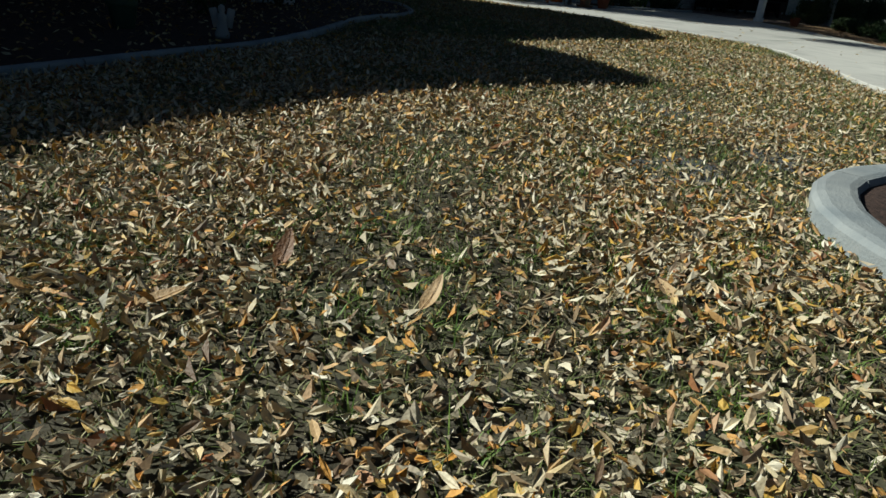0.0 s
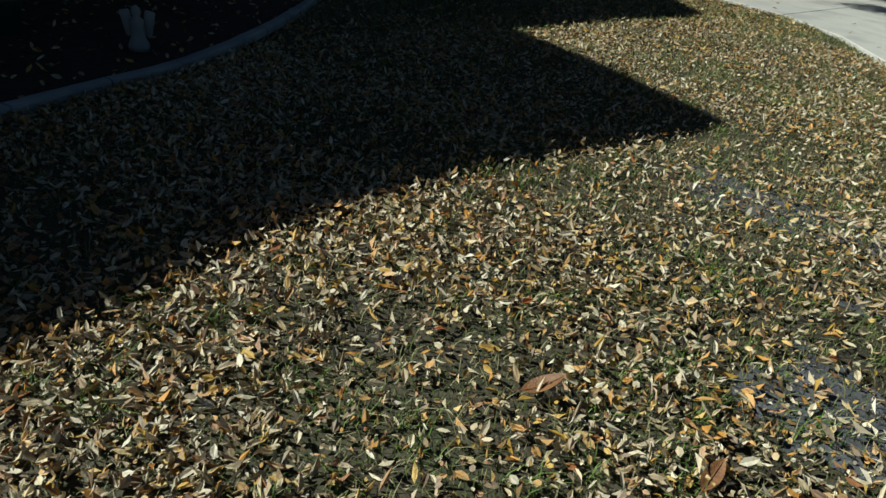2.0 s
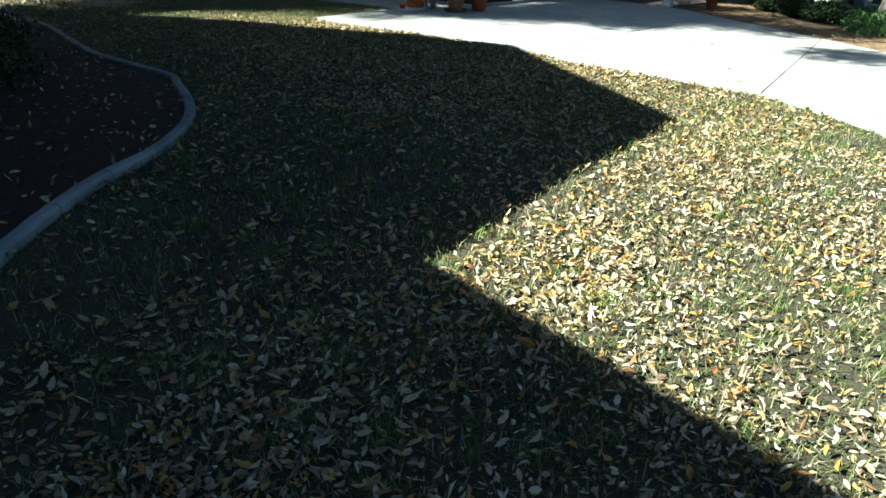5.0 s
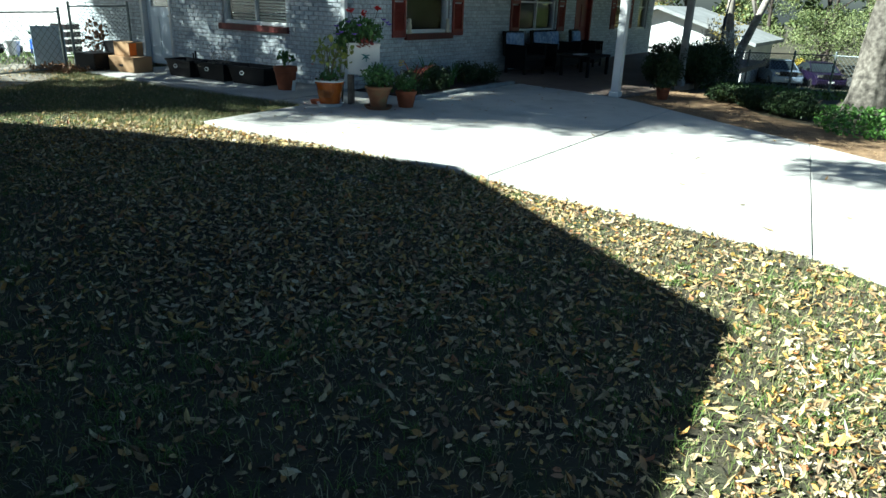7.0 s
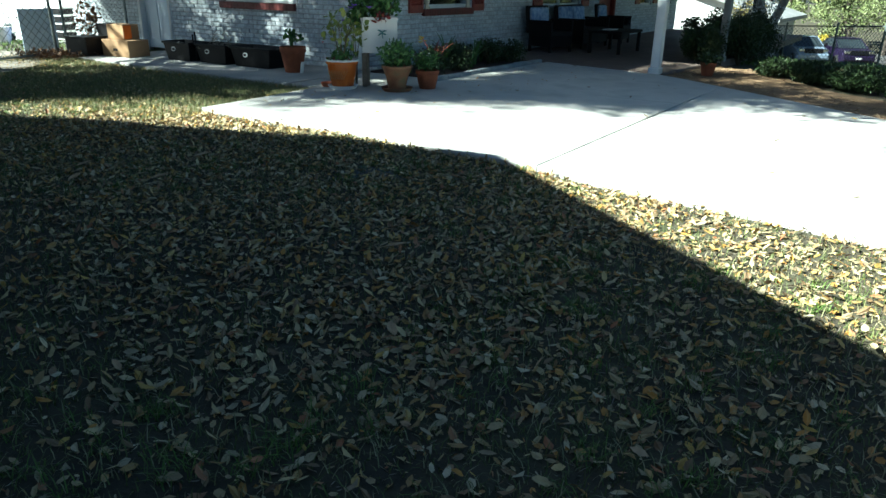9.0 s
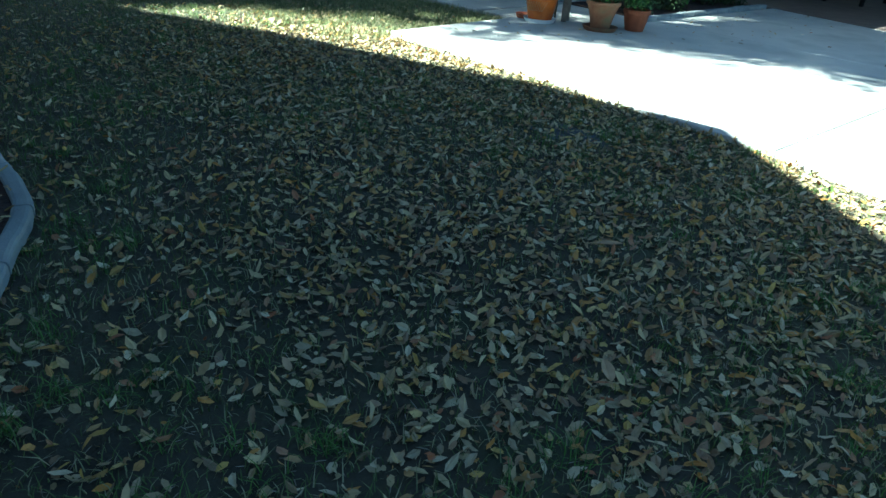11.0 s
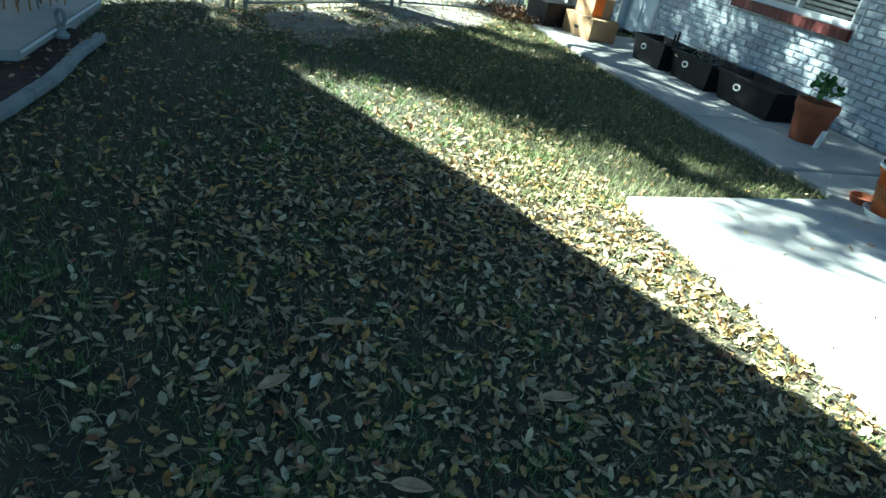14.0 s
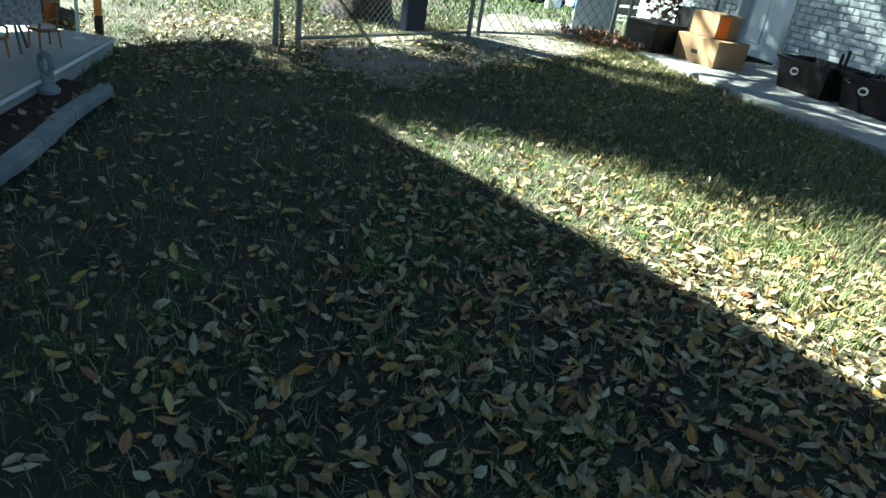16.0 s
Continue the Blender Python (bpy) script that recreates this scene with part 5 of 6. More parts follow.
dish = thing("saucer", -8.36, 10.36, 0.03, "small terracotta saucer lying beside the glazed pot", "saucer")
bm = B()
lathe(bm, [(0.09, 0), (0.11, 0.05), (0.1, 0.05), (0.085, 0.015)], 22)
part("dish", bm, M_TERRA, dish)

# raised white planter with flowers at the corner
st = thing("raised_planter", -7.95, 10.9, 0.03, "white square planter on wooden legs with red and purple flowers", "planter", rz=38)
for sx in (-0.2, 0.2):
    for sy in (-0.17, 0.17):
        bm = B()
        box(bm, (sx - 0.03, sy - 0.03, 0), (sx + 0.03, sy + 0.03, 0.42), 0.005)
        part("leg", bm, M_WOOD, st)
bm = B()
rings = []
for w, z in ((0.222, 0.42), (0.225, 0.82), (0.236, 0.82), (0.236, 0.85), (0.21, 0.85), (0.2, 0.77)):
    rings.append([bm.verts.new((sx * w, sy * w * 0.85, z)) for sx, sy in ((-1, -1), (1, -1), (1, 1), (-1, 1))])
for p, q in zip(rings, rings[1:]):
    for i in range(4):
        bm.faces.new((p[i], p[(i + 1) % 4], q[(i + 1) % 4], q[i]))
bm.faces.new(rings[0][::-1])
bm.faces.new(rings[-1])
bmesh.ops.recalc_face_normals(bm, faces=bm.faces[:])
tub = part("tub", bm, M_WHITE, st)
bm = B()
tube(bm, [(0.03, -0.2, 0.69), (0.04, -0.202, 0.6)], 0.006, 6)
for a, b in (((0.03, -0.2, 0.67), (-0.03, -0.206, 0.7)), ((0.03, -0.2, 0.67), (0.09, -0.206, 0.69)), ((0.03, -0.2, 0.655), (-0.02, -0.206, 0.63)), ((0.03, -0.2, 0.655), (0.085, -0.206, 0.64))):
    tube(bm, [a, tuple((Vector(a) + Vector(b)) / 2 + Vector((0, -0.004, 0.01))), b], [0.004, 0.01, 0.003], 6)
part("dragonfly", bm, M_DRAGON, tub, "teal metal dragonfly ornament")
stems(st, 12, (0, 0, 0.8), (0, 0, 1.05), 0.3)
foliage(st, 1000, (-0.05, 0, 1.0), (0.36, 0.3, 0.19), (0.032, 0.07), M_PLANT)
foliage(st, 160, (-0.3, -0.15, 0.86), (0.14, 0.14, 0.16), (0.05, 0.08), M_PLANT, "trailing_leaves")
foliage(st, 40, (0.02, -0.2, 0.84), (0.12, 0.06, 0.06), (0.05, 0.08), M_BRONZE, "dry_leaves")
for x, y, z in ((-0.18, -0.1, 1.27), (0.0, 0.0, 1.23), (0.2, 0.05, 1.3)):
    bm = B()
    tube(bm, [(x * 0.5, y * 0.5, 1.0), (x, y, z)], 0.004, 5)
    part("stem", bm, M_STEM, st)
    for _ in range(16):
        flower(st, (x + random.gauss(0, 0.022), y + random.gauss(0, 0.022), z + random.gauss(0, 0.018)), 0.034, M_PETRED, 5)
for x, y, z in ((-0.2, -0.28, 1.12), (-0.3, -0.25, 0.98), (-0.35, -0.2, 0.95), (-0.12, -0.32, 0.96), (0.33, -0.05, 1.12), (0.36, 0.0, 1.09), (-0.05, -0.3, 1.08), (0.28, 0.1, 1.15), (-0.38, -0.05, 1.05)):
    flower(st, (x, y, z), 0.055, M_PETPUR, 5)
pp = thing("wooden_post", -8.02, 10.72, 0.03, "short weathered wooden post beside the pots", "post")
bm = B()
box(bm, (-0.024, -0.024, 0), (0.024, 0.024, 0.86), 0.006)
part("shaft", bm, M_WOOD, pp)
vine = thing("climbing_plant", -8.1, 10.6, 0.03, "yellow-green climber trained up the wooden post", "plant")
stems(vine, 6, (0, 0, 0), (0, 0, 0.8), 0.16, rad=0.006)
foliage(vine, 60, (0.02, 0, 0.62), (0.18, 0.15, 0.32), (0.06, 0.11), M_PLANTYEL)
for x, y, z in ((-0.12, -0.1, 0.8), (-0.05, -0.12, 0.72)):
    flower(vine, (x, y, z), 0.035, M_PETPUR, 5)


# ---- garden strip by the side wall ----
strip = slab(B(), [(-8.95, 11.9), (-7.7, 11.9), (-7.62, 14.95), (-8.95, 15.0)], -0.05, 0.04)
tagged(part("flower_bed", strip, M_MULCH), "dark soil strip below the side wall", "bed", kind="structure")
edge = thing("bed_edging", -7.62, 13, 0.0, "low pale concrete edging round the flower strip", "edging", kind="structure")
for i in range(11):
    a = -1.35 + i * 0.3
    bm = B()
    box(bm, (-0.05 - 0.02 * i / 9, a + 0.004, 0), (0.05 - 0.02 * i / 9, a + 0.292, 0.085 + random.uniform(-0.006, 0.006)), 0.012)
    part("edging_stone", bm, M_KERB, edge)


def strappy(x, y, h, n, mat, label, w=0.03):
    t = thing("garden_plant", x, y, 0.04, label, "plant", "bed plants")
    for i in range(n):
        a, q = random.uniform(0, 6.28), random.uniform(0.5, 1.1)
        L = h * random.uniform(0.7, 1.15)
        V = []
        for j in range(6):
            u = j / 5
            r, z = L * q * 0.7 * u * u + 0.02, L * (u - 0.35 * q * u * u)
            ww = w * (1 - u) ** 0.6 * (0.6 + u)
            c = Vector((r * math.cos(a), r * math.sin(a), z))
            s = Vector((-math.sin(a), math.cos(a), 0)) * ww / 2
            V += [tuple(c - s), tuple(c + s)]
        raw("leaf", V, [(2 * j, 2 * j + 1, 2 * j + 3, 2 * j + 2) for j in range(5)], mat, t)


for x, y, h in ((-8.35, 12.1, 0.5), (-8.2, 12.75, 0.55), (-8.45, 13.2, 0.6), (-8.25, 13.75, 0.55), (-8.4, 14.2, 0.5), (-8.1, 13.4, 0.4)):
    strappy(x, y, h, 16, M_PLANT, "green strappy-leaved plant against the side wall", 0.035)
strappy(-8.05, 12.25, 0.62, 16, M_BRONZE, "bronze red leaved plant in the flower strip", 0.035)
for x, y in ((-8.0, 12.0), (-8.3, 12.45), (-8.05, 12.9), (-8.5, 13.6), (-8.15, 14.1), (-8.5, 14.6), (-8.0, 14.55)):
    shrub(x, y, 0.3, 0.32, 0.42, M_SHRUB, "dark green bedding plant in the flower strip", 1100, (0.025, 0.06), "bedding_plant", "plant", "bedding plants")
t = thing("yellow_flower", -7.62, 11.35, 0.03, "yellow flower on a thin stem behind the pots", "flower")
stems(t, 2, (0, 0, 0), (0, 0, 0.5), 0.02)
for _ in range(9):
    flower(t, (random.gauss(0, 0.025), random.gauss(0, 0.02), 0.55 + random.gauss(0, 0.02)), 0.03, M_PETYEL, 5)
t = thing("white_flower", -7.42, 11.25, 0.03, "white flowers on a low stem behind the pots", "flower")
stems(t, 2, (0, 0, 0), (0, 0, 0.35), 0.02)
for _ in range(6):
    flower(t, (random.gauss(0, 0.025), random.gauss(0, 0.02), 0.38 + random.gauss(0, 0.02)), 0.025, M_PETWHITE, 5)
bm = B()
box(bm, (-8.55, 14.75, 0.04), (-8.2, 15.0, 0.22), 0.02)
tagged(part("box", bm, M_BLACKPL), "small dark box at the end of the flower strip", "box")


# figurines on the side window's sill
def figurine(y, h):
    bm = B()
    lathe(bm, [(0.04, 0), (0.045, 0.02), (0.03, 0.05), (0.045, h * 0.5), (0.028, h * 0.72), (0.04, h * 0.86), (0.02, h)], 12, wob=0.12)
    ob = part("figurine", bm, M_FIGURE, smooth=True)
    ob.location = (B_X + 0.02, y, 0.897)
    tagged(ob, "small cream ceramic figurine on the red sill", "figurine", "sill figurines")


figurine(A_Y + 1.5, 0.26)
figurine(A_Y + 2.74, 0.26)


# ---- boxes by the side door ----
def carton(x, y, z, w, d, h, rz, label, tape=True, orange=False, mat=M_CARD):
    t = thing("carton", x, y, z, label, "carton", "cardboard boxes", rz)
    bm = B()
    box(bm, (-w / 2, -d / 2, 0), (w / 2, d / 2, h), 0.006)
    part("body", bm, mat, t)
    bm = B()
    box(bm, (-w / 2 + 0.003, -0.005, h), (w / 2 - 0.003, 0.005, h + 0.003))
    part("flap_seam", bm, M_BLACKPL if mat is not M_CARD else M_WOOD, t)
    if tape:
        bm = B()
        # thin near-black plate in place of the shade in a cut-out handle
        box(bm, (-0.05, -d / 2 - 0.003, h * 0.35), (0.05, -d / 2 - 0.0005, h * 0.5))
        part("handle_slot", bm, M_DARK, t)
    if orange:
        bm = B()
        box(bm, (w / 2 + 0.0005, -d / 2 + 0.01, 0.01), (w / 2 + 0.004, -d / 2 + 0.15, h - 0.01))
        part("label", bm, M_ORANGE, t, "bright orange printed end panel")
    return t


carton(-13.42, 10.76, 0.045, 0.66, 0.42, 0.27, 6, "large brown cardboard carton on the walkway")
carton(-13.5, 10.8, 0.318, 0.44, 0.3, 0.24, 3, "smaller brown carton with orange end stacked on another", False, True)
crate = thing("crate", -14.02, 10.42, 0.045, "black plastic crate beside the cartons", "crate", rz=8)
bm = B()
box(bm, (-0.24, -0.2, 0), (0.24, 0.2, 0.02), 0.004)
for a, b in (((-0.25, -0.21), (0.25, -0.195)), ((-0.25, 0.195), (0.25, 0.21)), ((-0.25, -0.195), (-0.235, 0.195)), ((0.235, -0.195), (0.25, 0.195))):
    box(bm, (*a, 0.02), (*b, 0.3), 0.004)
part("body", bm, M_BLACKPL, crate)
bm = B()
box(bm, (-0.26, -0.22, 0.28), (0.26, 0.22, 0.31), 0.006)
part("rim", bm, M_BLACKPL, crate)
bm = B()
box(bm, (0.03, -0.214, 0.03), (0.12, -0.211, 0.06))
part("label", bm, M_LABEL, crate)
carton(-13.98, 10.9, 0.045, 0.4, 0.34, 0.5, -4, "dark upright box against the wall behind the crate", False, False, M_BLACKPL)
dry = thing("dry_plant", -14.45, 10.75, 0.02, "dead brown potted plant with tall dry stalks", "plant")
stems(dry, 16, (0, 0, 0), (0, 0, 0.85), 0.3, M_DRYSTEM, 0.006)
foliage(dry, 160, (0, 0, 0.55), (0.28, 0.22, 0.35), (0.05, 0.11), M_BROWNLEAF)
P = scatter(900, -15.1, -13.75, 9.7, 10.5)
P[:, 2] += np.random.uniform(0.01, 0.1, len(P))
tagged(leaves("leaf_heap", P, (0.05, 0.1), (0.02, 0.04), M_BROWNLEAF, flat=0.5), "heap of dark brown leaves at the end of the walkway", "fallen leaves", kind="stuff")


# ---- porch furniture ----
def porch_seat(x, y, w, rz, label, name="armchair"):
    t = thing(name, x, y, 0.045, label, "chair" if w < 1 else "bench", "porch seats", rz)
    for sx in (-1, 1):
        for sy in (-0.27, 0.27):
            bm = B()
            box(bm, (sx * (w / 2 - 0.03) - 0.025, sy - 0.025, 0), (sx * (w / 2 - 0.03) + 0.025, sy + 0.025, 0.38), 0.005)
            part("leg", bm, M_BLACKWOOD, t)
        bm = B()
        box(bm, (sx * (w / 2 - 0.02) - 0.04, -0.3, 0.56), (sx * (w / 2 - 0.02) + 0.04, 0.3, 0.6), 0.012)
        box(bm, (sx * (w / 2 - 0.02) - 0.02, -0.29, 0.36), (sx * (w / 2 - 0.02) + 0.02, -0.25, 0.56))
        part("armrest", bm, M_BLACKWOOD, t)
        bm = B()
        box(bm, (sx * (w / 2 - 0.02) - 0.012, -0.24, 0.1), (sx * (w / 2 - 0.02) + 0.012, 0.28, 0.558), 0.004)
        part("side_panel", bm, M_BLACKWOOD, t)
    bm = B()
    box(bm, (-w / 2 + 0.06, -0.285, 0.1), (w / 2 - 0.06, -0.26, 0.298), 0.004)
    part("front_panel", bm, M_BLACKWOOD, t)
    bm = B()
    box(bm, (-w / 2, -0.3, 0.3), (w / 2, 0.3, 0.4), 0.012)
    part("seat", bm, M_BLACKWOOD, t)
    bm = B()
    box(bm, (-w / 2, 0.27, 0.38), (w / 2, 0.33, 0.9), 0.02, Matrix.Rotation(-0.12, 4, "X"))
    part("backrest", bm, M_BLACKWOOD, t)
    n = max(1, round(w / 0.6))
    for i in range(n):
        c = (i - (n - 1) / 2) * (w - 0.08) / n
        ww = (w - 0.1) / n / 2 - 0.01
        bm = B()
        box(bm, (c - ww, 0.2, 0.5), (c + ww, 0.285, 0.86), 0.03, Matrix.Rotation(-0.12, 4, "X"))
        part("cushion", bm, M_CUSHION, t, "blue and white back cushion")


porch_seat(-8.35, 16.8, 0.66, 75, "dark wicker porch armchair with blue white cushion")
porch_seat(-8.3, 18.35, 1.3, 88, "dark wicker porch bench with blue white cushions", "bench")
porch_seat(-8.2, 19.9, 0.66, 95, "dark wicker porch armchair with blue white cushion")
tb = thing("low_table", -7.3, 17.6, 0.045, "dark wicker porch table with small white tray", "table")
bm = B()
box(bm, (-0.35, -0.6, 0.38), (0.35, 0.6, 0.43), 0.01)
part("tabletop", bm, M_BLACKWOOD, tb)
for sx in (-0.3, 0.3):
    for sy in (-0.55, 0.55):
        bm = B()
        box(bm, (sx - 0.03, sy - 0.03, 0), (sx + 0.03, sy + 0.03, 0.38), 0.005)
        part("leg", bm, M_BLACKWOOD, tb)
bm = B()
box(bm, (-7.45, 17.25, 0.477), (-7.25, 17.6, 0.495), 0.006)
tagged(part("tray", bm, M_WHITE), "white tray lying on the dark porch table", "tray")
t = pot(-6.6, 20.6, 0.045, 0.17, 0.3, M_TERRA, "terracotta pot with dark fern on the porch")
foliage(t, 500, (0, 0, 0.45), (0.26, 0.26, 0.2), (0.04, 0.09), M_SHRUB)
t = pot(-4.82, 15.1, 0.01, 0.12, 0.2, M_TERRA, "terracotta pot at the patio's outer edge")
foliage(t, 260, (0, 0, 0.24), (0.22, 0.2, 0.12), (0.03, 0.06), M_SHRUB)


# ---- chain link fences ----
def fence_panel(x0, y0, x1, y1, h, label, pitch=0.075, posts=True, name="chain_link_fence"):
    z0, z1 = float(zg(x0, y0)), float(zg(x1, y1))
    L = math.hypot(x1 - x0, y1 - y0)
    a = math.degrees(math.atan2(y1 - y0, x1 - x0))
    t = thing(name, x0, y0, z0, label, "fence", "chain link fences", a)
    dz = z1 - z0

    def up(x):
        return dz * x / L

    for z in (0.06, h):
        bm = B()
        tube(bm, [(0, 0, z), (L, 0, z + dz)], 0.014, 8)
        part("rail", bm, M_METAL, t)
    for x in ((0, L) if posts else (0,)):
        bm = B()
        tube(bm, [(x, 0, up(x) - 0.1), (x, 0, up(x) + h + 0.06)], 0.025, 10)
        post = part("fence_post", bm, M_METAL, t)
        bm = B()
        lathe(bm, [(0.027, h + 0.06), (0.028, h + 0.07), (0.018, h + 0.085), (0.006, h + 0.09)], 10, x)
        for v in bm.verts:
            v.co.z += up(x)
        part("cap", bm, M_METAL, post)
    bm = B()
    n = int((L + h) / pitch)
    r = 0.0028 if pitch < 0.1 else 0.005
    for i in range(n):
        s = i * pitch - h
        for sg in (1, -1):
            xa, xb, za, zb = s, s + h, 0.06, h
            if xa < 0:
                za, xa = 0.06 - (h - 0.06) / h * xa, 0
            if xb > L:
                zb, xb = h - (h - 0.06) / h * (xb - L), L
            if xb - xa < 0.02:
                continue
            p, q = (xa, sg * 0.004, za), (xb, sg * 0.004, zb)
            if sg < 0:
                p, q = (L - xa, sg * 0.004, za), (L - xb, sg * 0.004, zb)
            tube(bm, [(p[0], p[1], p[2] + up(p[0])), (q[0], q[1], q[2] + up(q[0]))], r, 3)
    part("wire_mesh", bm, M_METAL, t)
    return t


fence_panel(-12.62, 6.3, -13.92, 8.16, 0.9, "galvanised chain link gate panel with steel posts", 0.07)
fence_panel(-14.04, 8.3, -14.72, 10.25, 1.05, "galvanised chain link gate beside the brick house", 0.16)
fence_panel(-12.55, 6.12, -16.6, 6.3, 0.9, "galvanised chain link fence running into the yard", 0.08)
fence_panel(-16.6, 6.3, -23.0, 6.7, 0.9, "galvanised chain link fence running into the yard", 0.14)
fence_panel(-14.8, 10.5, -14.9, 11.78, 1.15, "short chain link end by the brick wall", 0.09)
for (x0, y0), (x1, y1) in zip(((-7.6, 28.6), (-5.7, 27.2), (-4.3, 26.4), (-3.1, 24.9), (-0.5, 23.4), (3, 22)), ((-5.7, 27.2), (-4.3, 26.4), (-3.1, 24.9), (-0.5, 23.4), (3, 22), (8, 19.5))):
    fence_panel(*near(x0, y0), *near(x1, y1), 0.9, "galvanised chain link fence behind the ivy", 0.11)
bag = thing("hanging_box", -13.36, 7.36, 0.1, "dark navy box hung on the gate's top rail", "box", rz=-56)
bm = B()
box(bm, (-0.13, 0.02, 0.0), (0.13, 0.12, 0.38), 0.012)
part("body", bm, M_NAVY, bag)
bm = B()
box(bm, (-0.1, -0.03, 0.34), (0.1, 0.02, 0.372), 0.004)
part("hook", bm, M_METAL, bag)


# ---- yard behind the fence ----
bm = slab(B(), [(-30, 11.4), (-17.2, 11.2), (-16.95, 13.8), (-30, 13.8)], -0.1, 0.02)
for v in bm.verts:
    v.co.z += float(zg(v.co.x, v.co.y)) + 0.02
tagged(part("side_pavement", bm, M_CONC), "sunlit white concrete beside the white building", "pavement", kind="structure")
wh = thing("white_outbuilding", -23.5, 13.9, float(zg(-23.5, 13.9)), "white sided outbuilding in full sun with screen door", "building")
for i in range(16):
    bm = B()
    box(bm, (-7.0, -0.02, -0.3 + i * 0.18), (6.3, 0.098, -0.3 + i * 0.18 + 0.172))
    part("siding_board", bm, M_SIDING, wh)
bm = B()
box(bm, (-7.4, -0.4, 2.55), (6.7, 3.4, 2.75))
part("roof", bm, M_SHINGLE, wh)
bm = B()
box(bm, (-7.0, 0.1, -0.3), (6.3, 3.0, 2.55))
part("wall", bm, M_SIDING, wh)
bm = B()
box(bm, (-5.7, -0.06, 0.0), (-4.5, -0.021, 2.05), 0.01)
dr = part("door", bm, M_GREYCAN, wh, "grey green screen door")
bm = B()
box(bm, (-5.6, -0.075, 0.15), (-4.6, -0.061, 1.9))
part("screen", bm, M_STUCCO, dr)
bm = B()
for x0, x1, y0, y1 in ((-3.2, -2.2, 1.0, 1.06), (-3.2, -2.2, 1.9, 1.96), (-3.2, -3.14, 1.06, 1.9), (-2.26, -2.2, 1.06, 1.9)):
    box(bm, (x0, -0.06, y0), (x1, -0.021, y1), 0.004)
wf = part("window", bm, M_WHITE, wh)
bm = B()
box(bm, (-3.14, -0.035, 1.06), (-2.26, -0.025, 1.9))
part("pane", bm, M_CARGLASS, wf)

co = thing("cooler", -18.35, 11.75, float(zg(-18.35, 11.75)) + 0.02, "blue picnic cooler with white lid on the concrete", "cooler", rz=-10)
bm = B()
box(bm, (-0.3, -0.2, 0), (0.3, 0.2, 0.34), 0.03)
part("body", bm, M_BLUE, co)
bm = B()
box(bm, (-0.32, -0.22, 0.345), (0.32, 0.22, 0.44), 0.03)
part("lid", bm, M_WHITE, co)
bm = B()
tube(bm, [(-0.32, -0.1, 0.25), (-0.36, -0.1, 0.28), (-0.36, 0.1, 0.28), (-0.32, 0.1, 0.25)], 0.012, 6)
part("handle", bm, M_WHITE, co)
cr = thing("slatted_crate", -18.7, 12.6, float(zg(-18.7, 12.6)) + 0.02, "dark slatted crate behind the cooler", "crate")
for i in range(4):
    bm = B()
    box(bm, (-0.35, -0.25, 0.05 + i * 0.17), (0.35, 0.25, 0.17 + i * 0.17), 0.008)
    part("slat", bm, M_BLACKPL, cr)
bm = B()
box(bm, (-0.32, -0.22, 0.0), (0.32, 0.22, 0.73))
part("core", bm, M_LABEL, cr)
bd = thing("leaning_board", -15.3, 10.3, float(zg(-15.3, 10.3)), "pale blue board leaning by the gate", "board", rz=65)
bm = B()
box(bm, (-0.28, -0.02, 0.01), (0.28, 0.02, 0.78), 0.006, Matrix.Rotation(-0.1, 4, "X"))
part("panel", bm, M_PALEBLUE, bd)
bm = B()
box(bm, (-0.25, -0.03, 0.72), (0.25, -0.021, 0.75), 0.0, Matrix.Rotation(-0.1, 4, "X"))
part("batten", bm, M_PALEBLUE, bd)
wb = thing("white_bucket", -18.75, 11.25, float(zg(-18.75, 11.25)) + 0.01, "white plastic bucket on the yard floor", "bucket")
bm = B()
lathe(bm, [(0.13, 0), (0.17, 0.32), (0.18, 0.32), (0.18, 0.35), (0.155, 0.35), (0.14, 0.3)], 18)
part("body", bm, M_WHITE, wb)
bm = B()
tube(bm, [(-0.18, 0, 0.33), (-0.1, 0.1, 0.42), (0.1, 0.1, 0.42), (0.18, 0, 0.33)], 0.005, 5)
part("handle", bm, M_METAL, wb)


def toy_wagon(x, y, rz, mat, label):
    z = float(zg(x, y)) + 0.02
    t = thing("ride_on_toy", x, y, z, label, "toy", "yard toys", rz)
    bm = B()
    box(bm, (-0.3, -0.14, 0.1), (0.3, 0.14, 0.2), 0.03)
    box(bm, (0.08, -0.1, 0.2), (0.26, 0.1, 0.42), 0.04)
    part("body", bm, mat, t)
    bm = B()
    box(bm, (-0.24, -0.11, 0.205), (0.02, 0.11, 0.26), 0.02)
    part("seat", bm, M_WHITE, t)
    for sx in (-0.2, 0.2):
        for sy in (-0.16, 0.16):
            bm = B()
            lathe(bm, [(0.09, -0.025), (0.1, -0.01), (0.1, 0.01), (0.09, 0.025)], 14)
            mm = Matrix.Translation((sx, sy, 0.1)) @ Matrix.Rotation(math.pi / 2, 4, "X")
            for v in bm.verts:
                v.co = mm @ v.co
            part("wheel", bm, M_RUBBER, t)


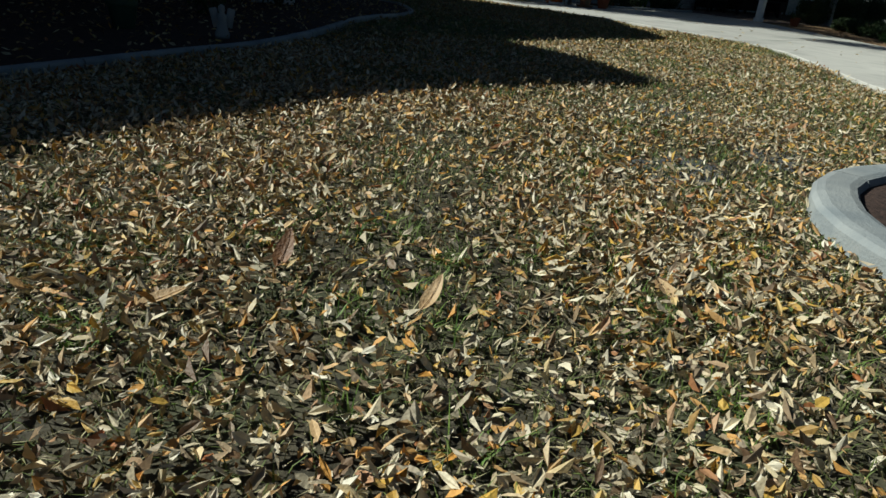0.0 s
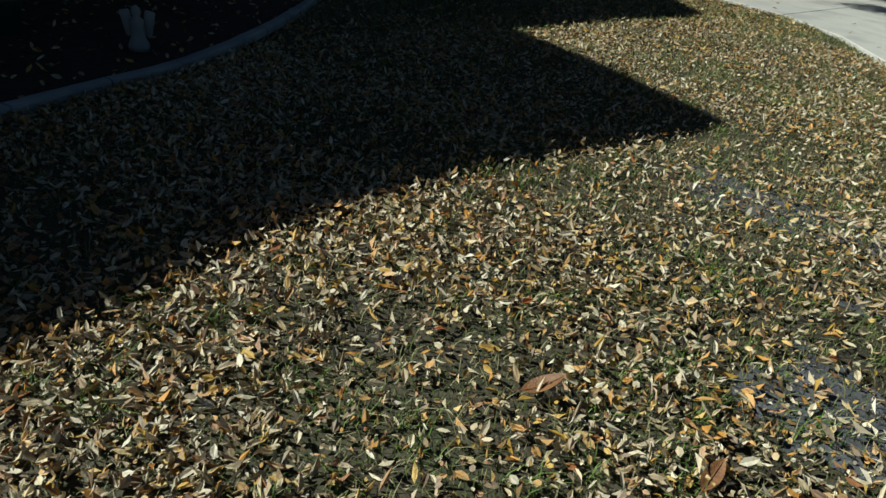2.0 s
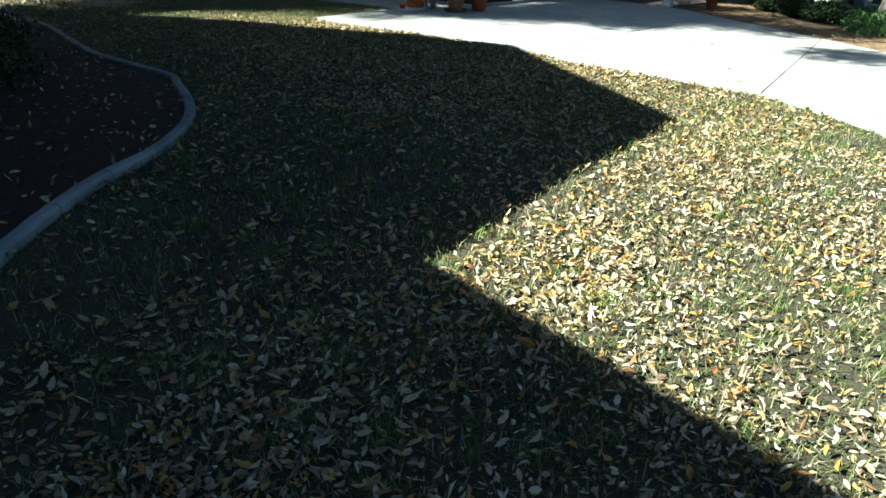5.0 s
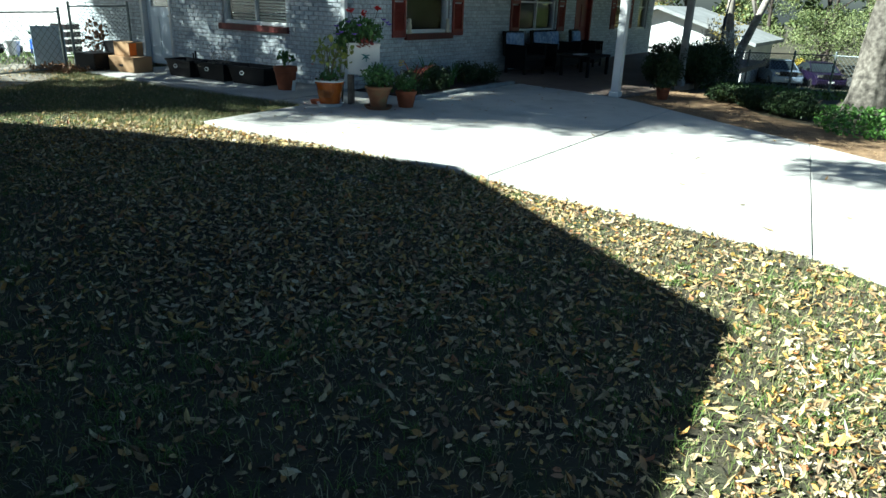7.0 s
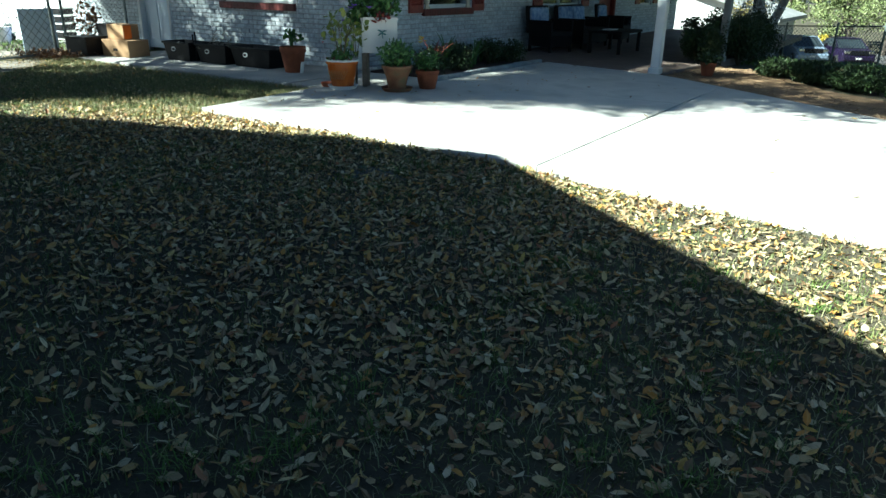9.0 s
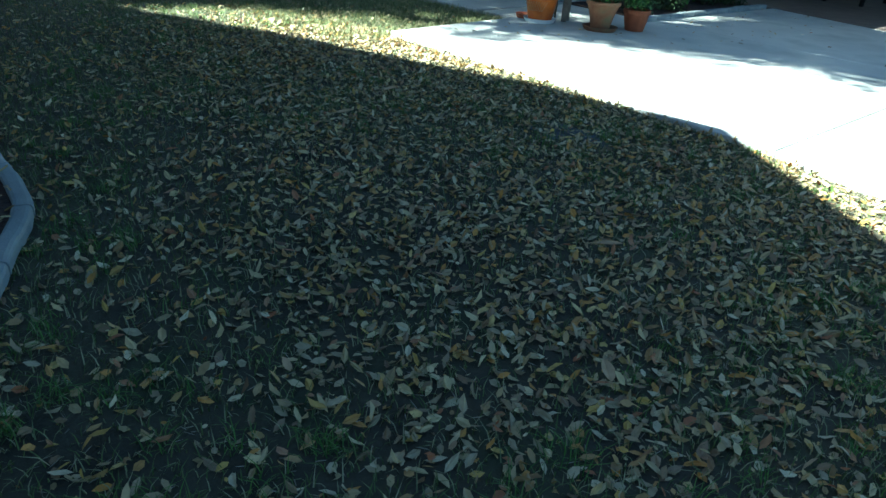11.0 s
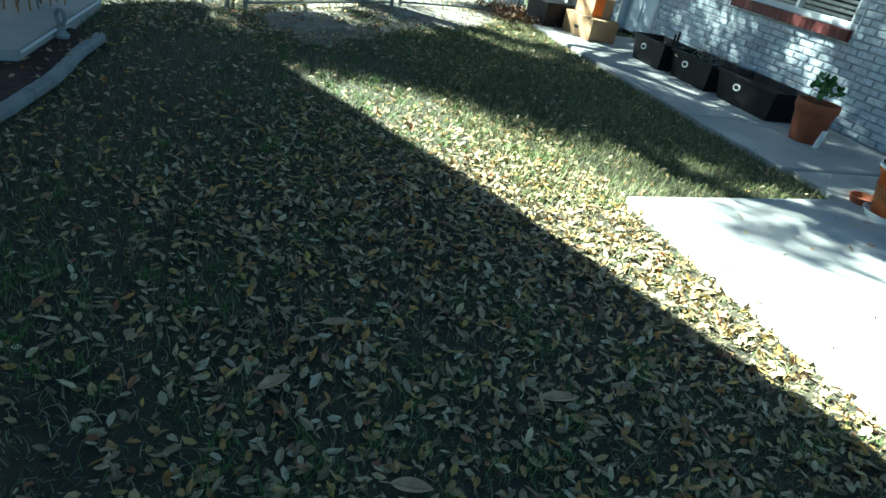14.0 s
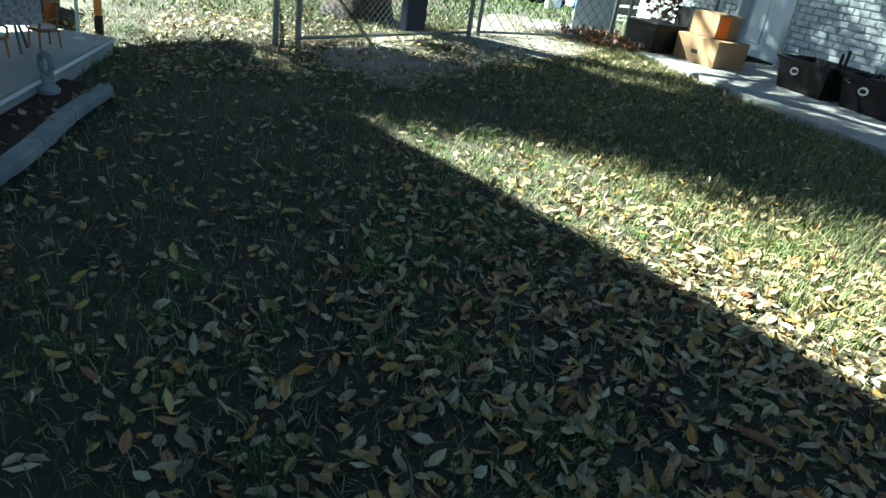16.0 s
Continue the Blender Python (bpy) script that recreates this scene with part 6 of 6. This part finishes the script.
toy_wagon(-20.6, 11.35, 20, M_REDPL, "red plastic ride-on toy in the yard")
toy_wagon(-20.1, 11.8, 60, M_WHITE, "white plastic ride-on toy in the yard")
toy_wagon(-19.3, 12.9, 10, M_REDPL, "red plastic ride-on toy by the white wall")
gb = thing("green_bin", -19.6, 12.3, float(zg(-19.6, 12.3)) + 0.01, "dark green bin among the yard toys", "bin")
bm = B()
lathe(bm, [(0.15, 0), (0.2, 0.5), (0.21, 0.5), (0.21, 0.53)], 16)
part("body", bm, M_GREENPL, gb)
bm = B()
lathe(bm, [(0.215, 0.531), (0.2, 0.56), (0.05, 0.6)], 16)
part("lid", bm, M_GREENPL, gb)


# ---- vehicles ----
def wheel(parent, x, y, r, w):
    bm = B()
    lathe(bm, [(r * 0.62, -w / 2), (r * 0.94, -w / 2), (r, -w / 4), (r, w / 4), (r * 0.94, w / 2), (r * 0.62, w / 2)], 20)
    mm = Matrix.Translation((x, y, r)) @ Matrix.Rotation(math.pi / 2, 4, "X")
    for v in bm.verts:
        v.co = mm @ v.co
    tyre = part("wheel", bm, M_RUBBER, parent)
    bm = B()
    lathe(bm, [(r * 0.6, -w / 2 - 0.01), (r * 0.5, -w / 2 - 0.015), (r * 0.1, -w / 2 + 0.02), (r * 0.1, w / 2 - 0.02), (r * 0.5, w / 2 + 0.015), (r * 0.6, w / 2 + 0.01)], 16)
    for v in bm.verts:
        v.co = mm @ v.co
    part("rim", bm, M_CHROME, tyre)


def vehicle(name, x, y, rz, prof, roof, width, paint, label, L, truck=False):
    """A car from a side outline; x forwards."""
    z = float(zg(x, y))
    t = thing(name, x, y, z, label, "car" if not truck else "truck", "parked vehicles", rz)
    bm = B()
    rings = []
    for yy, k in ((-width / 2, 0.94), (-width / 2 * 0.96, 1.0), (width / 2 * 0.96, 1.0), (width / 2, 0.94)):
        rings.append([bm.verts.new((px * (0.985 if k < 1 else 1), yy, 0.3 + (pz - 0.3) * (0.97 if k < 1 else 1))) for px, pz in prof])
    n = len(prof)
    for p, q in zip(rings, rings[1:]):
        for i in range(n):
            bm.faces.new((p[i], p[(i + 1) % n], q[(i + 1) % n], q[i]))
    bm.faces.new(rings[0][::-1])
    bm.faces.new(rings[-1])
    bmesh.ops.recalc_face_normals(bm, faces=bm.faces[:])
    part("body", bm, paint, t)
    bm = B()
    lo = [bm.verts.new((px, sy * width / 2 * 0.93, pz)) for sy in (-1, 1) for px, pz in (roof[0], roof[3])]
    hi = [bm.verts.new((px, sy * width / 2 * 0.76, pz)) for sy in (-1, 1) for px, pz in (roof[1], roof[2])]
    for f in ((lo[0], lo[1], hi[1], hi[0]), (lo[2], hi[2], hi[3], lo[3]), (lo[0], hi[0], hi[2], lo[2]), (lo[1], lo[3], hi[3], hi[1]), (hi[0], hi[1], hi[3], hi[2])):
        bm.faces.new(f)
    bmesh.ops.recalc_face_normals(bm, faces=bm.faces[:])
    part("windows", bm, M_CARGLASS, t)
    bm = B()
    (ax, az), (bx, bz) = roof[1], roof[2]
    box(bm, (min(ax, bx) - 0.05, -width / 2 * 0.77, max(az, bz) + 0.002), (max(ax, bx) + 0.05, width / 2 * 0.77, max(az, bz) + 0.05), 0.03)
    part("roof_panel", bm, paint, t)
    for px in (roof[1], roof[2]):
        for s in (-1, 1):
            bm = B()
            q = roof[0] if px is roof[1] else roof[3]
            tube(bm, [(q[0], s * width / 2 * 0.935, q[1]), (px[0], s * width / 2 * 0.77, px[1])], 0.03, 5)
            part("pillar", bm, paint, t)
    for px in (L * 0.32, -L * 0.3):
        for s in (-1, 1):
            wheel(t, px, s * (width / 2 - 0.08), 0.36 if truck else 0.31, 0.22)
    fx = max(p[0] for p in prof)
    for s in (-1, 1):
        bm = B()
        box(bm, (fx - 0.1, s * width * 0.36 - 0.16, 0.72), (fx + 0.012, s * width * 0.36 + 0.16, 0.9), 0.03)
        part("headlight", bm, M_CHROME, t)
        bm = B()
        box(bm, (roof[3][0] - 0.2, s * (width / 2 + 0.09) - 0.09, 1.0), (roof[3][0] - 0.08, s * (width / 2 + 0.09) + 0.09, 1.18), 0.03)
        part("mirror", bm, M_BLACKPL, t)
    bm = B()
    box(bm, (fx - 0.05, -width * 0.28, 0.66), (fx + 0.016, width * 0.28, 0.92), 0.02)
    part("grille", bm, M_BLACKPL, t)
    bm = B()
    box(bm, (fx - 0.1, -width * 0.47, 0.36), (fx + 0.06, width * 0.47, 0.62), 0.04)
    bp = part("bumper", bm, M_BLACKPL if truck else paint, t)
    bm = B()
    box(bm, (fx + 0.061, -0.16, 0.44), (fx + 0.068, 0.16, 0.54))
    part("plate", bm, M_LABEL, bp)
    if truck:
        for s in (-0.6, 0.6):
            bm = B()
            box(bm, (-0.6, s - 0.025, 1.78), (0.4, s + 0.025, 1.84), 0.01)
            part("rack_bar", bm, M_BLACKPL, t)
        for q in (-0.5, 0.3):
            bm = B()
            box(bm, (q - 0.03, -0.62, 1.84), (q + 0.03, 0.62, 1.88), 0.01)
            part("rack_bar", bm, M_BLACKPL, t)
    return t


CARP = [(-2.1, 0.3), (-2.15, 0.7), (-2.05, 0.95), (-1.2, 1.0), (0.9, 0.98), (1.9, 0.84), (2.15, 0.65), (2.15, 0.3)]
CARR = [(-1.55, 0.99), (-0.9, 1.4), (0.25, 1.42), (1.1, 0.97)]
TRKP = [(-2.4, 0.42), (-2.4, 1.05), (-0.8, 1.07), (0.9, 1.08), (1.9, 1.02), (2.35, 0.95), (2.4, 0.42)]
TRKR = [(-0.85, 1.06), (-0.7, 1.74), (0.5, 1.74), (1.05, 1.07)]
vehicle("pickup_truck", -35.0, 14.4, -15, TRKP, TRKR, 1.85, M_CARWHITE, "white pickup truck with roof rack parked on grass", 4.8, True)
vehicle("parked_car", -8.05, 51.0, -66, CARP, CARR, 1.75, M_CARSILVER, "silver blue saloon car parked beyond the fence", 4.3)
vehicle("parked_car", -5.85, 51.2, -64, CARP, CARR, 1.75, M_CARPURPLE, "dark purple saloon car parked beyond the fence", 4.3)


# ---- neighbouring buildings ----
def blue_shed():
    x, y = -42.0, 11.0
    z = float(zg(x, y))
    t = thing("blue_shed", x, y, z, "blue boarded shed with white crossed barn doors", "shed")
    bm = B()
    for i in range(40):
        box(bm, (-0.02, -6.0 + i * 0.3, 0), (0.06, -6.0 + i * 0.3 + 0.292, 3.4))
    part("wall", bm, M_SHEDBLUE, t)
    bm = B()
    box(bm, (-5, -6.0, 0), (-0.021, 6.0, 3.4))
    part("core", bm, M_SHEDBLUE, t)
    bm = B()
    for v in ((-5.4, -6.4, 3.4), (0.5, -6.4, 3.4), (0.5, 6.4, 3.4), (-5.4, 6.4, 3.4), (-2.4, -6.4, 4.9), (-2.4, 6.4, 4.9)):
        bm.verts.new(v)
    v = list(bm.verts)
    for f in ((v[0], v[1], v[2], v[3]), (v[1], v[4], v[5], v[2]), (v[0], v[3], v[5], v[4]), (v[0], v[4], v[1]), (v[3], v[2], v[5])):
        bm.faces.new(f)
    bmesh.ops.recalc_face_normals(bm, faces=bm.faces[:])
    part("roof", bm, M_SHINGLE, t)
    for c in (2.2, 3.75):
        bm = B()
        box(bm, (0.061, c - 0.72, 0.05), (0.1, c + 0.72, 2.3))
        d = part("door", bm, M_SHEDBLUE, t)
        bm = B()
        for p in (((0.101, c - 0.72, 0.05), (0.13, c - 0.6, 2.3)), ((0.101, c + 0.6, 0.05), (0.13, c + 0.72, 2.3)), ((0.101, c - 0.6, 0.05), (0.13, c + 0.6, 0.17)), ((0.101, c - 0.6, 2.18), (0.13, c + 0.6, 2.3))):
            box(bm, *p)
        for s in (-1, 1):
            tube(bm, [(0.115, c - s * 0.6, 0.17), (0.115, c + s * 0.6, 2.18)], 0.05, 4)
        part("trim", bm, M_WHITE, d, "white crossed trim boards")
    bm = B()
    box(bm, (0.061, -3.4, 1.3), (0.1, -2.4, 2.2))
    w = part("window", bm, M_WHITE, t)
    bm = B()
    box(bm, (0.101, -3.3, 1.4), (0.11, -2.5, 2.1))
    part("pane", bm, M_CARGLASS, w)


blue_shed()


def white_house():
    x, y = -14.55, 46.5
    z = float(zg(x, y))
    t = thing("white_house", x, y, z, "low white gabled house lit by the sun", "house")
    w, e, r, d = 5.2, 2.35, 4.0, 9.0
    bm = B()
    f0 = [bm.verts.new((px, 0, pz)) for px, pz in ((-w, -0.4), (w, -0.4), (w, e), (0, r), (-w, e))]
    f1 = [bm.verts.new((v.co.x, d, v.co.z)) for v in f0]
    bm.faces.new(f0)
    bm.faces.new(f1[::-1])
    for i in range(5):
        bm.faces.new((f0[i], f0[(i + 1) % 5], f1[(i + 1) % 5], f1[i]))
    bmesh.ops.recalc_face_normals(bm, faces=bm.faces[:])
    part("wall", bm, M_SIDING, t)
    for s in (-1, 1):
        bm = B()
        a, b = Vector((0, 0, r + 0.02)), Vector((s * (w + 0.6), 0, e - 0.16))
        vs = []
        for yy in (-0.6, d + 0.5):
            for q in (a, b):
                vs += [bm.verts.new((q.x, yy, q.z)), bm.verts.new((q.x, yy, q.z + 0.2))]
        for f in ((0, 2, 3, 1), (4, 5, 7, 6), (1, 3, 7, 5), (0, 4, 6, 2), (2, 6, 7, 3)):
            bm.faces.new([vs[i] for i in f])
        bmesh.ops.recalc_face_normals(bm, faces=bm.faces[:])
        part("roof", bm, M_GREYCAN, t)
    for c in (3.1, -2.6):
        bm = B()
        box(bm, (c - 0.8, -0.06, 0.95), (c + 0.8, -0.002, 1.95), 0.01)
        wn = part("window", bm, M_WHITE, t)
        bm = B()
        box(bm, (c - 0.7, -0.075, 1.05), (c + 0.7, -0.061, 1.85))
        part("pane", bm, M_CARGLASS, wn)


white_house()
# road and hedge line closing the distance
bm = slab(B(), [(-60, 55.5), (60, 50), (60, 57), (-60, 63)], -0.1, 0.0)
for v in bm.verts:
    v.co.z += -2.72
tagged(part("road", bm, material("asphalt", [(0.045, 0.045, 0.047), (0.065, 0.065, 0.066)], 3, 0.9, 0.5, 60)), "grey asphalt street beyond the fence", "road", kind="structure")
random.seed(21)
for i in range(16):
    x = -40 + i * 5.5
    leafy_tree(x + random.uniform(-1, 1), 66 + random.uniform(-3, 3), random.uniform(8, 11), 3.6, M_FARGREEN if i % 2 else M_OAKLEAF, "leafy tree in the wood line across the street", 26, (0.3, 0.5))
for i in range(9):
    y = -8 + i * 6
    leafy_tree(-58 + random.uniform(-2, 2), y, random.uniform(8, 11), 3.6, M_FARGREEN if i % 2 else M_OAKLEAF, "leafy tree closing the back yard", 26, (0.3, 0.5))
fen = thing("board_fence", -26, 5.6, float(zg(-26, 5.6)), "dark weathered board fence at the lawn's far side", "fence", rz=35)
for i in range(60):
    bm = B()
    box(bm, (-9 + i * 0.16, -0.012, 0), (-9 + i * 0.16 + 0.152, 0.012, 1.5 + random.uniform(-0.02, 0.02)))
    part("board", bm, M_WOOD, fen)


# ---- deck with wicker chairs ----
deck = thing("deck", -12.0, 4.4, 0.0, "pale low deck with white edge beside the mulch bed", "deck", kind="structure")
DK = [(-11.75, 5.06), (-10.6, 4.9), (-9.9, 4.8), (-9.7, 3.8), (-12.2, 4.0)]
part("floor", slab(B(), [(x + 12.0, y - 4.4) for x, y in DK], -0.08, 0.1), M_WALK, deck)
for (x0, y0), (x1, y1) in zip(DK[:2], DK[1:3]):
    bm = B()
    tube(bm, [(x0 + 12.0, y0 - 4.385, 0.085), (x1 + 12.0, y1 - 4.385, 0.085)], 0.012, 4)
    part("edge_board", bm, M_WHITE, deck, "white painted edge board")


def wicker_chair(x, y, rz):
    t = thing("wicker_chair", x, y, 0.1, "small brown wicker chair with white cushion on the deck", "chair", "wicker chairs", rz)
    k = 0.27
    for sx in (-0.2, 0.2):
        for sy in (-0.2, 0.2):
            bm = B()
            tube(bm, [(sx * 1.1 * k, sy * 1.1 * k, 0), (sx * k, sy * k, 0.36 * k)], 0.022 * k, 8)
            part("leg", bm, M_WICKER, t)
        bm = B()
        tube(bm, [(sx * 1.2 * k, -0.22 * k, 0.36 * k), (sx * 1.35 * k, -0.2 * k, 0.56 * k), (sx * 1.35 * k, 0.0, 0.6 * k), (sx * 1.2 * k, 0.2 * k, 0.62 * k)], 0.028 * k, 8)
        part("armrest", bm, M_WICKER, t)
    bm = B()
    box(bm, (-0.24 * k, -0.24 * k, 0.34 * k), (0.24 * k, 0.24 * k, 0.39 * k), 0.02 * k)
    part("seat", bm, M_WICKER, t)
    bm = B()
    box(bm, (-0.21 * k, -0.21 * k, 0.392 * k), (0.21 * k, 0.2 * k, 0.47 * k), 0.025 * k)
    part("cushion", bm, M_LABEL, t, "white seat cushion")
    bm = B()
    rows = []
    for j in range(6):
        z = 0.38 + j * 0.1
        rows.append([bm.verts.new((0.27 * k * math.sin(a) * (1 - 0.03 * j * j / 3), (0.05 + 0.2 * math.cos(a) + 0.02 * j) * k, z * k)) for a in np.linspace(-1.3, 1.3, 9)])
    for p, q in zip(rows, rows[1:]):
        for i in range(8):
            bm.faces.new((p[i], p[i + 1], q[i + 1], q[i]))
    bmesh.ops.solidify(bm, geom=bm.faces[:], thickness=0.025 * k)
    part("backrest", bm, M_WICKER, t)


wicker_chair(-10.95, 4.6, 150)
wicker_chair(-11.3, 4.78, 40)
tab = thing("garden_table", -11.15, 4.66, 0.1, "small round table under a dark lace cloth", "table")
bm = B()
lathe(bm, [(0.13, 0.36), (0.135, 0.37), (0.13, 0.38)], 24)
part("tabletop", bm, M_WOOD, tab)
for a in (0.6, 2.7, 4.8):
    bm = B()
    tube(bm, [(0.03 * math.cos(a), 0.03 * math.sin(a), 0.2), (0.1 * math.cos(a), 0.1 * math.sin(a), 0)], 0.008, 6)
    part("leg", bm, M_METAL, tab)
bm = B()
tube(bm, [(0, 0, 0.18), (0, 0, 0.36)], 0.012, 8)
part("column", bm, M_METAL, tab)
bm = B()
lathe(bm, [(0.138, 0.383), (0.141, 0.38), (0.145, 0.28), (0.15, 0.16)], 24, wob=0.03)
cl = part("tablecloth", bm, M_LACE)
cl.location = (-11.15, 4.66, 0.1)
tagged(cl, "dark lace tablecloth draped over the round table", "tablecloth")
pole = thing("white_pole", -11.6, 4.9, 0.1, "thin white metal pole standing on the deck", "pole")
bm = B()
tube(bm, [(0, 0, 0.006), (0.0, 0.0, 0.5), (0.0, 0.0, 1.4)], 0.011, 8)
part("shaft", bm, M_WHITE, pole)
bm = B()
lathe(bm, [(0.04, 0), (0.04, 0.006), (0.014, 0.014)], 16)
part("base_plate", bm, M_WHITE, pole)
op = thing("wooden_post", -12.3, 4.9, 0.0, "short orange stained wooden post at the deck's corner", "post")
bm = B()
box(bm, (-0.024, -0.024, 0.14), (0.024, 0.024, 0.32), 0.005)
part("shaft", bm, M_POSTORANGE, op)
bm = B()
box(bm, (-0.026, -0.026, 0), (0.026, 0.026, 0.138), 0.003)
part("base", bm, M_BLACKPL, op)
low = thing("low_fence", -12.1, 4.6, 0.0, "low dark timber edging fence behind the deck", "fence", rz=8)
for i in range(14):
    bm = B()
    box(bm, (-1.4 + i * 0.1, -0.01, -0.02), (-1.4 + i * 0.1 + 0.094, 0.01, 0.24 + random.uniform(-0.01, 0.01)))
    part("board", bm, M_BLACKWOOD, low)
ur = thing("garden_ornament", -10.6, 4.93, 0.03, "grey concrete ring ornament in the mulch bed", "ornament")
ur.matrix_basis = pose(-10.58, 4.94, 0.03, 0, 0, 40)
bm = B()
lathe(bm, [(0.05, 0), (0.055, 0.02), (0.028, 0.05), (0.03, 0.09)], 16)
part("foot", bm, M_KERB, ur)
bm = B()
tube(bm, [(0.05 * math.cos(a), 0, 0.14 + 0.05 * math.sin(a)) for a in np.linspace(0, 6.283, 19)], 0.016, 8)
part("ring", bm, M_KERB, ur)
# things in the mulch bed
bm = B()
box(bm, (-0.3, -0.06, 0), (0.3, 0.06, 0.13), 0.012)
ws = part("paving_stone", bm, M_SIDING)
ws.matrix_basis = pose(-4.95, 1.95, 0.03, 0, 0, 70)
tagged(ws, "pale loose paving stone on the dark mulch", "stone")
bm = B()
lathe(bm, [(0.055, 0), (0.06, 0.03), (0.04, 0.08), (0.036, 0.14), (0.042, 0.17), (0.02, 0.19), (0.028, 0.215), (0.024, 0.24), (0.006, 0.255)], 16)
for s in (-1, 1):
    box(bm, (-0.03, -0.008, -0.075), (0.03, 0.008, 0.075), 0.007, Matrix.Translation((s * 0.058, 0.025, 0.15)) @ Matrix.Rotation(s * 0.2, 4, "Y"))
gs = part("garden_statue", bm, M_KERB, smooth=True)
gs.matrix_basis = pose(-1.4, 0.06, 0.03, 0, 0, 60)
tagged(gs, "small pale grey statue with wings in the bed", "statue")
t = pot(-1.95, -0.55, 0.03, 0.12, 0.22, M_GREENPL, "dark green plastic pot standing in the bed")
foliage(t, 90, (0, 0, 0.26), (0.14, 0.14, 0.1), (0.04, 0.07), M_SHRUB)
for x, y, h in ((-3.2, 0.6, 0.6), (-4.6, 1.9, 0.7), (-6.4, 3.3, 0.6), (-8.0, 3.9, 0.5)):
    shrub(x, y, 0.4, 0.4, h, M_SHRUB, "dark shaded shrub in the mulch bed", 700)

# ---- single bricks of the front wall, nearest the corner ----
FULL = brick_mesh("brick", 0.2015, M_BRICKO)
for x, z in PIECES:
    ob = new("brick", FULL)
    ob.parent = WALL_A
    ob.matrix_basis = MA @ Matrix.Translation((x, 0, z)) @ Matrix.Diagonal((1, random.uniform(0.85, 1.15), 1, 1))
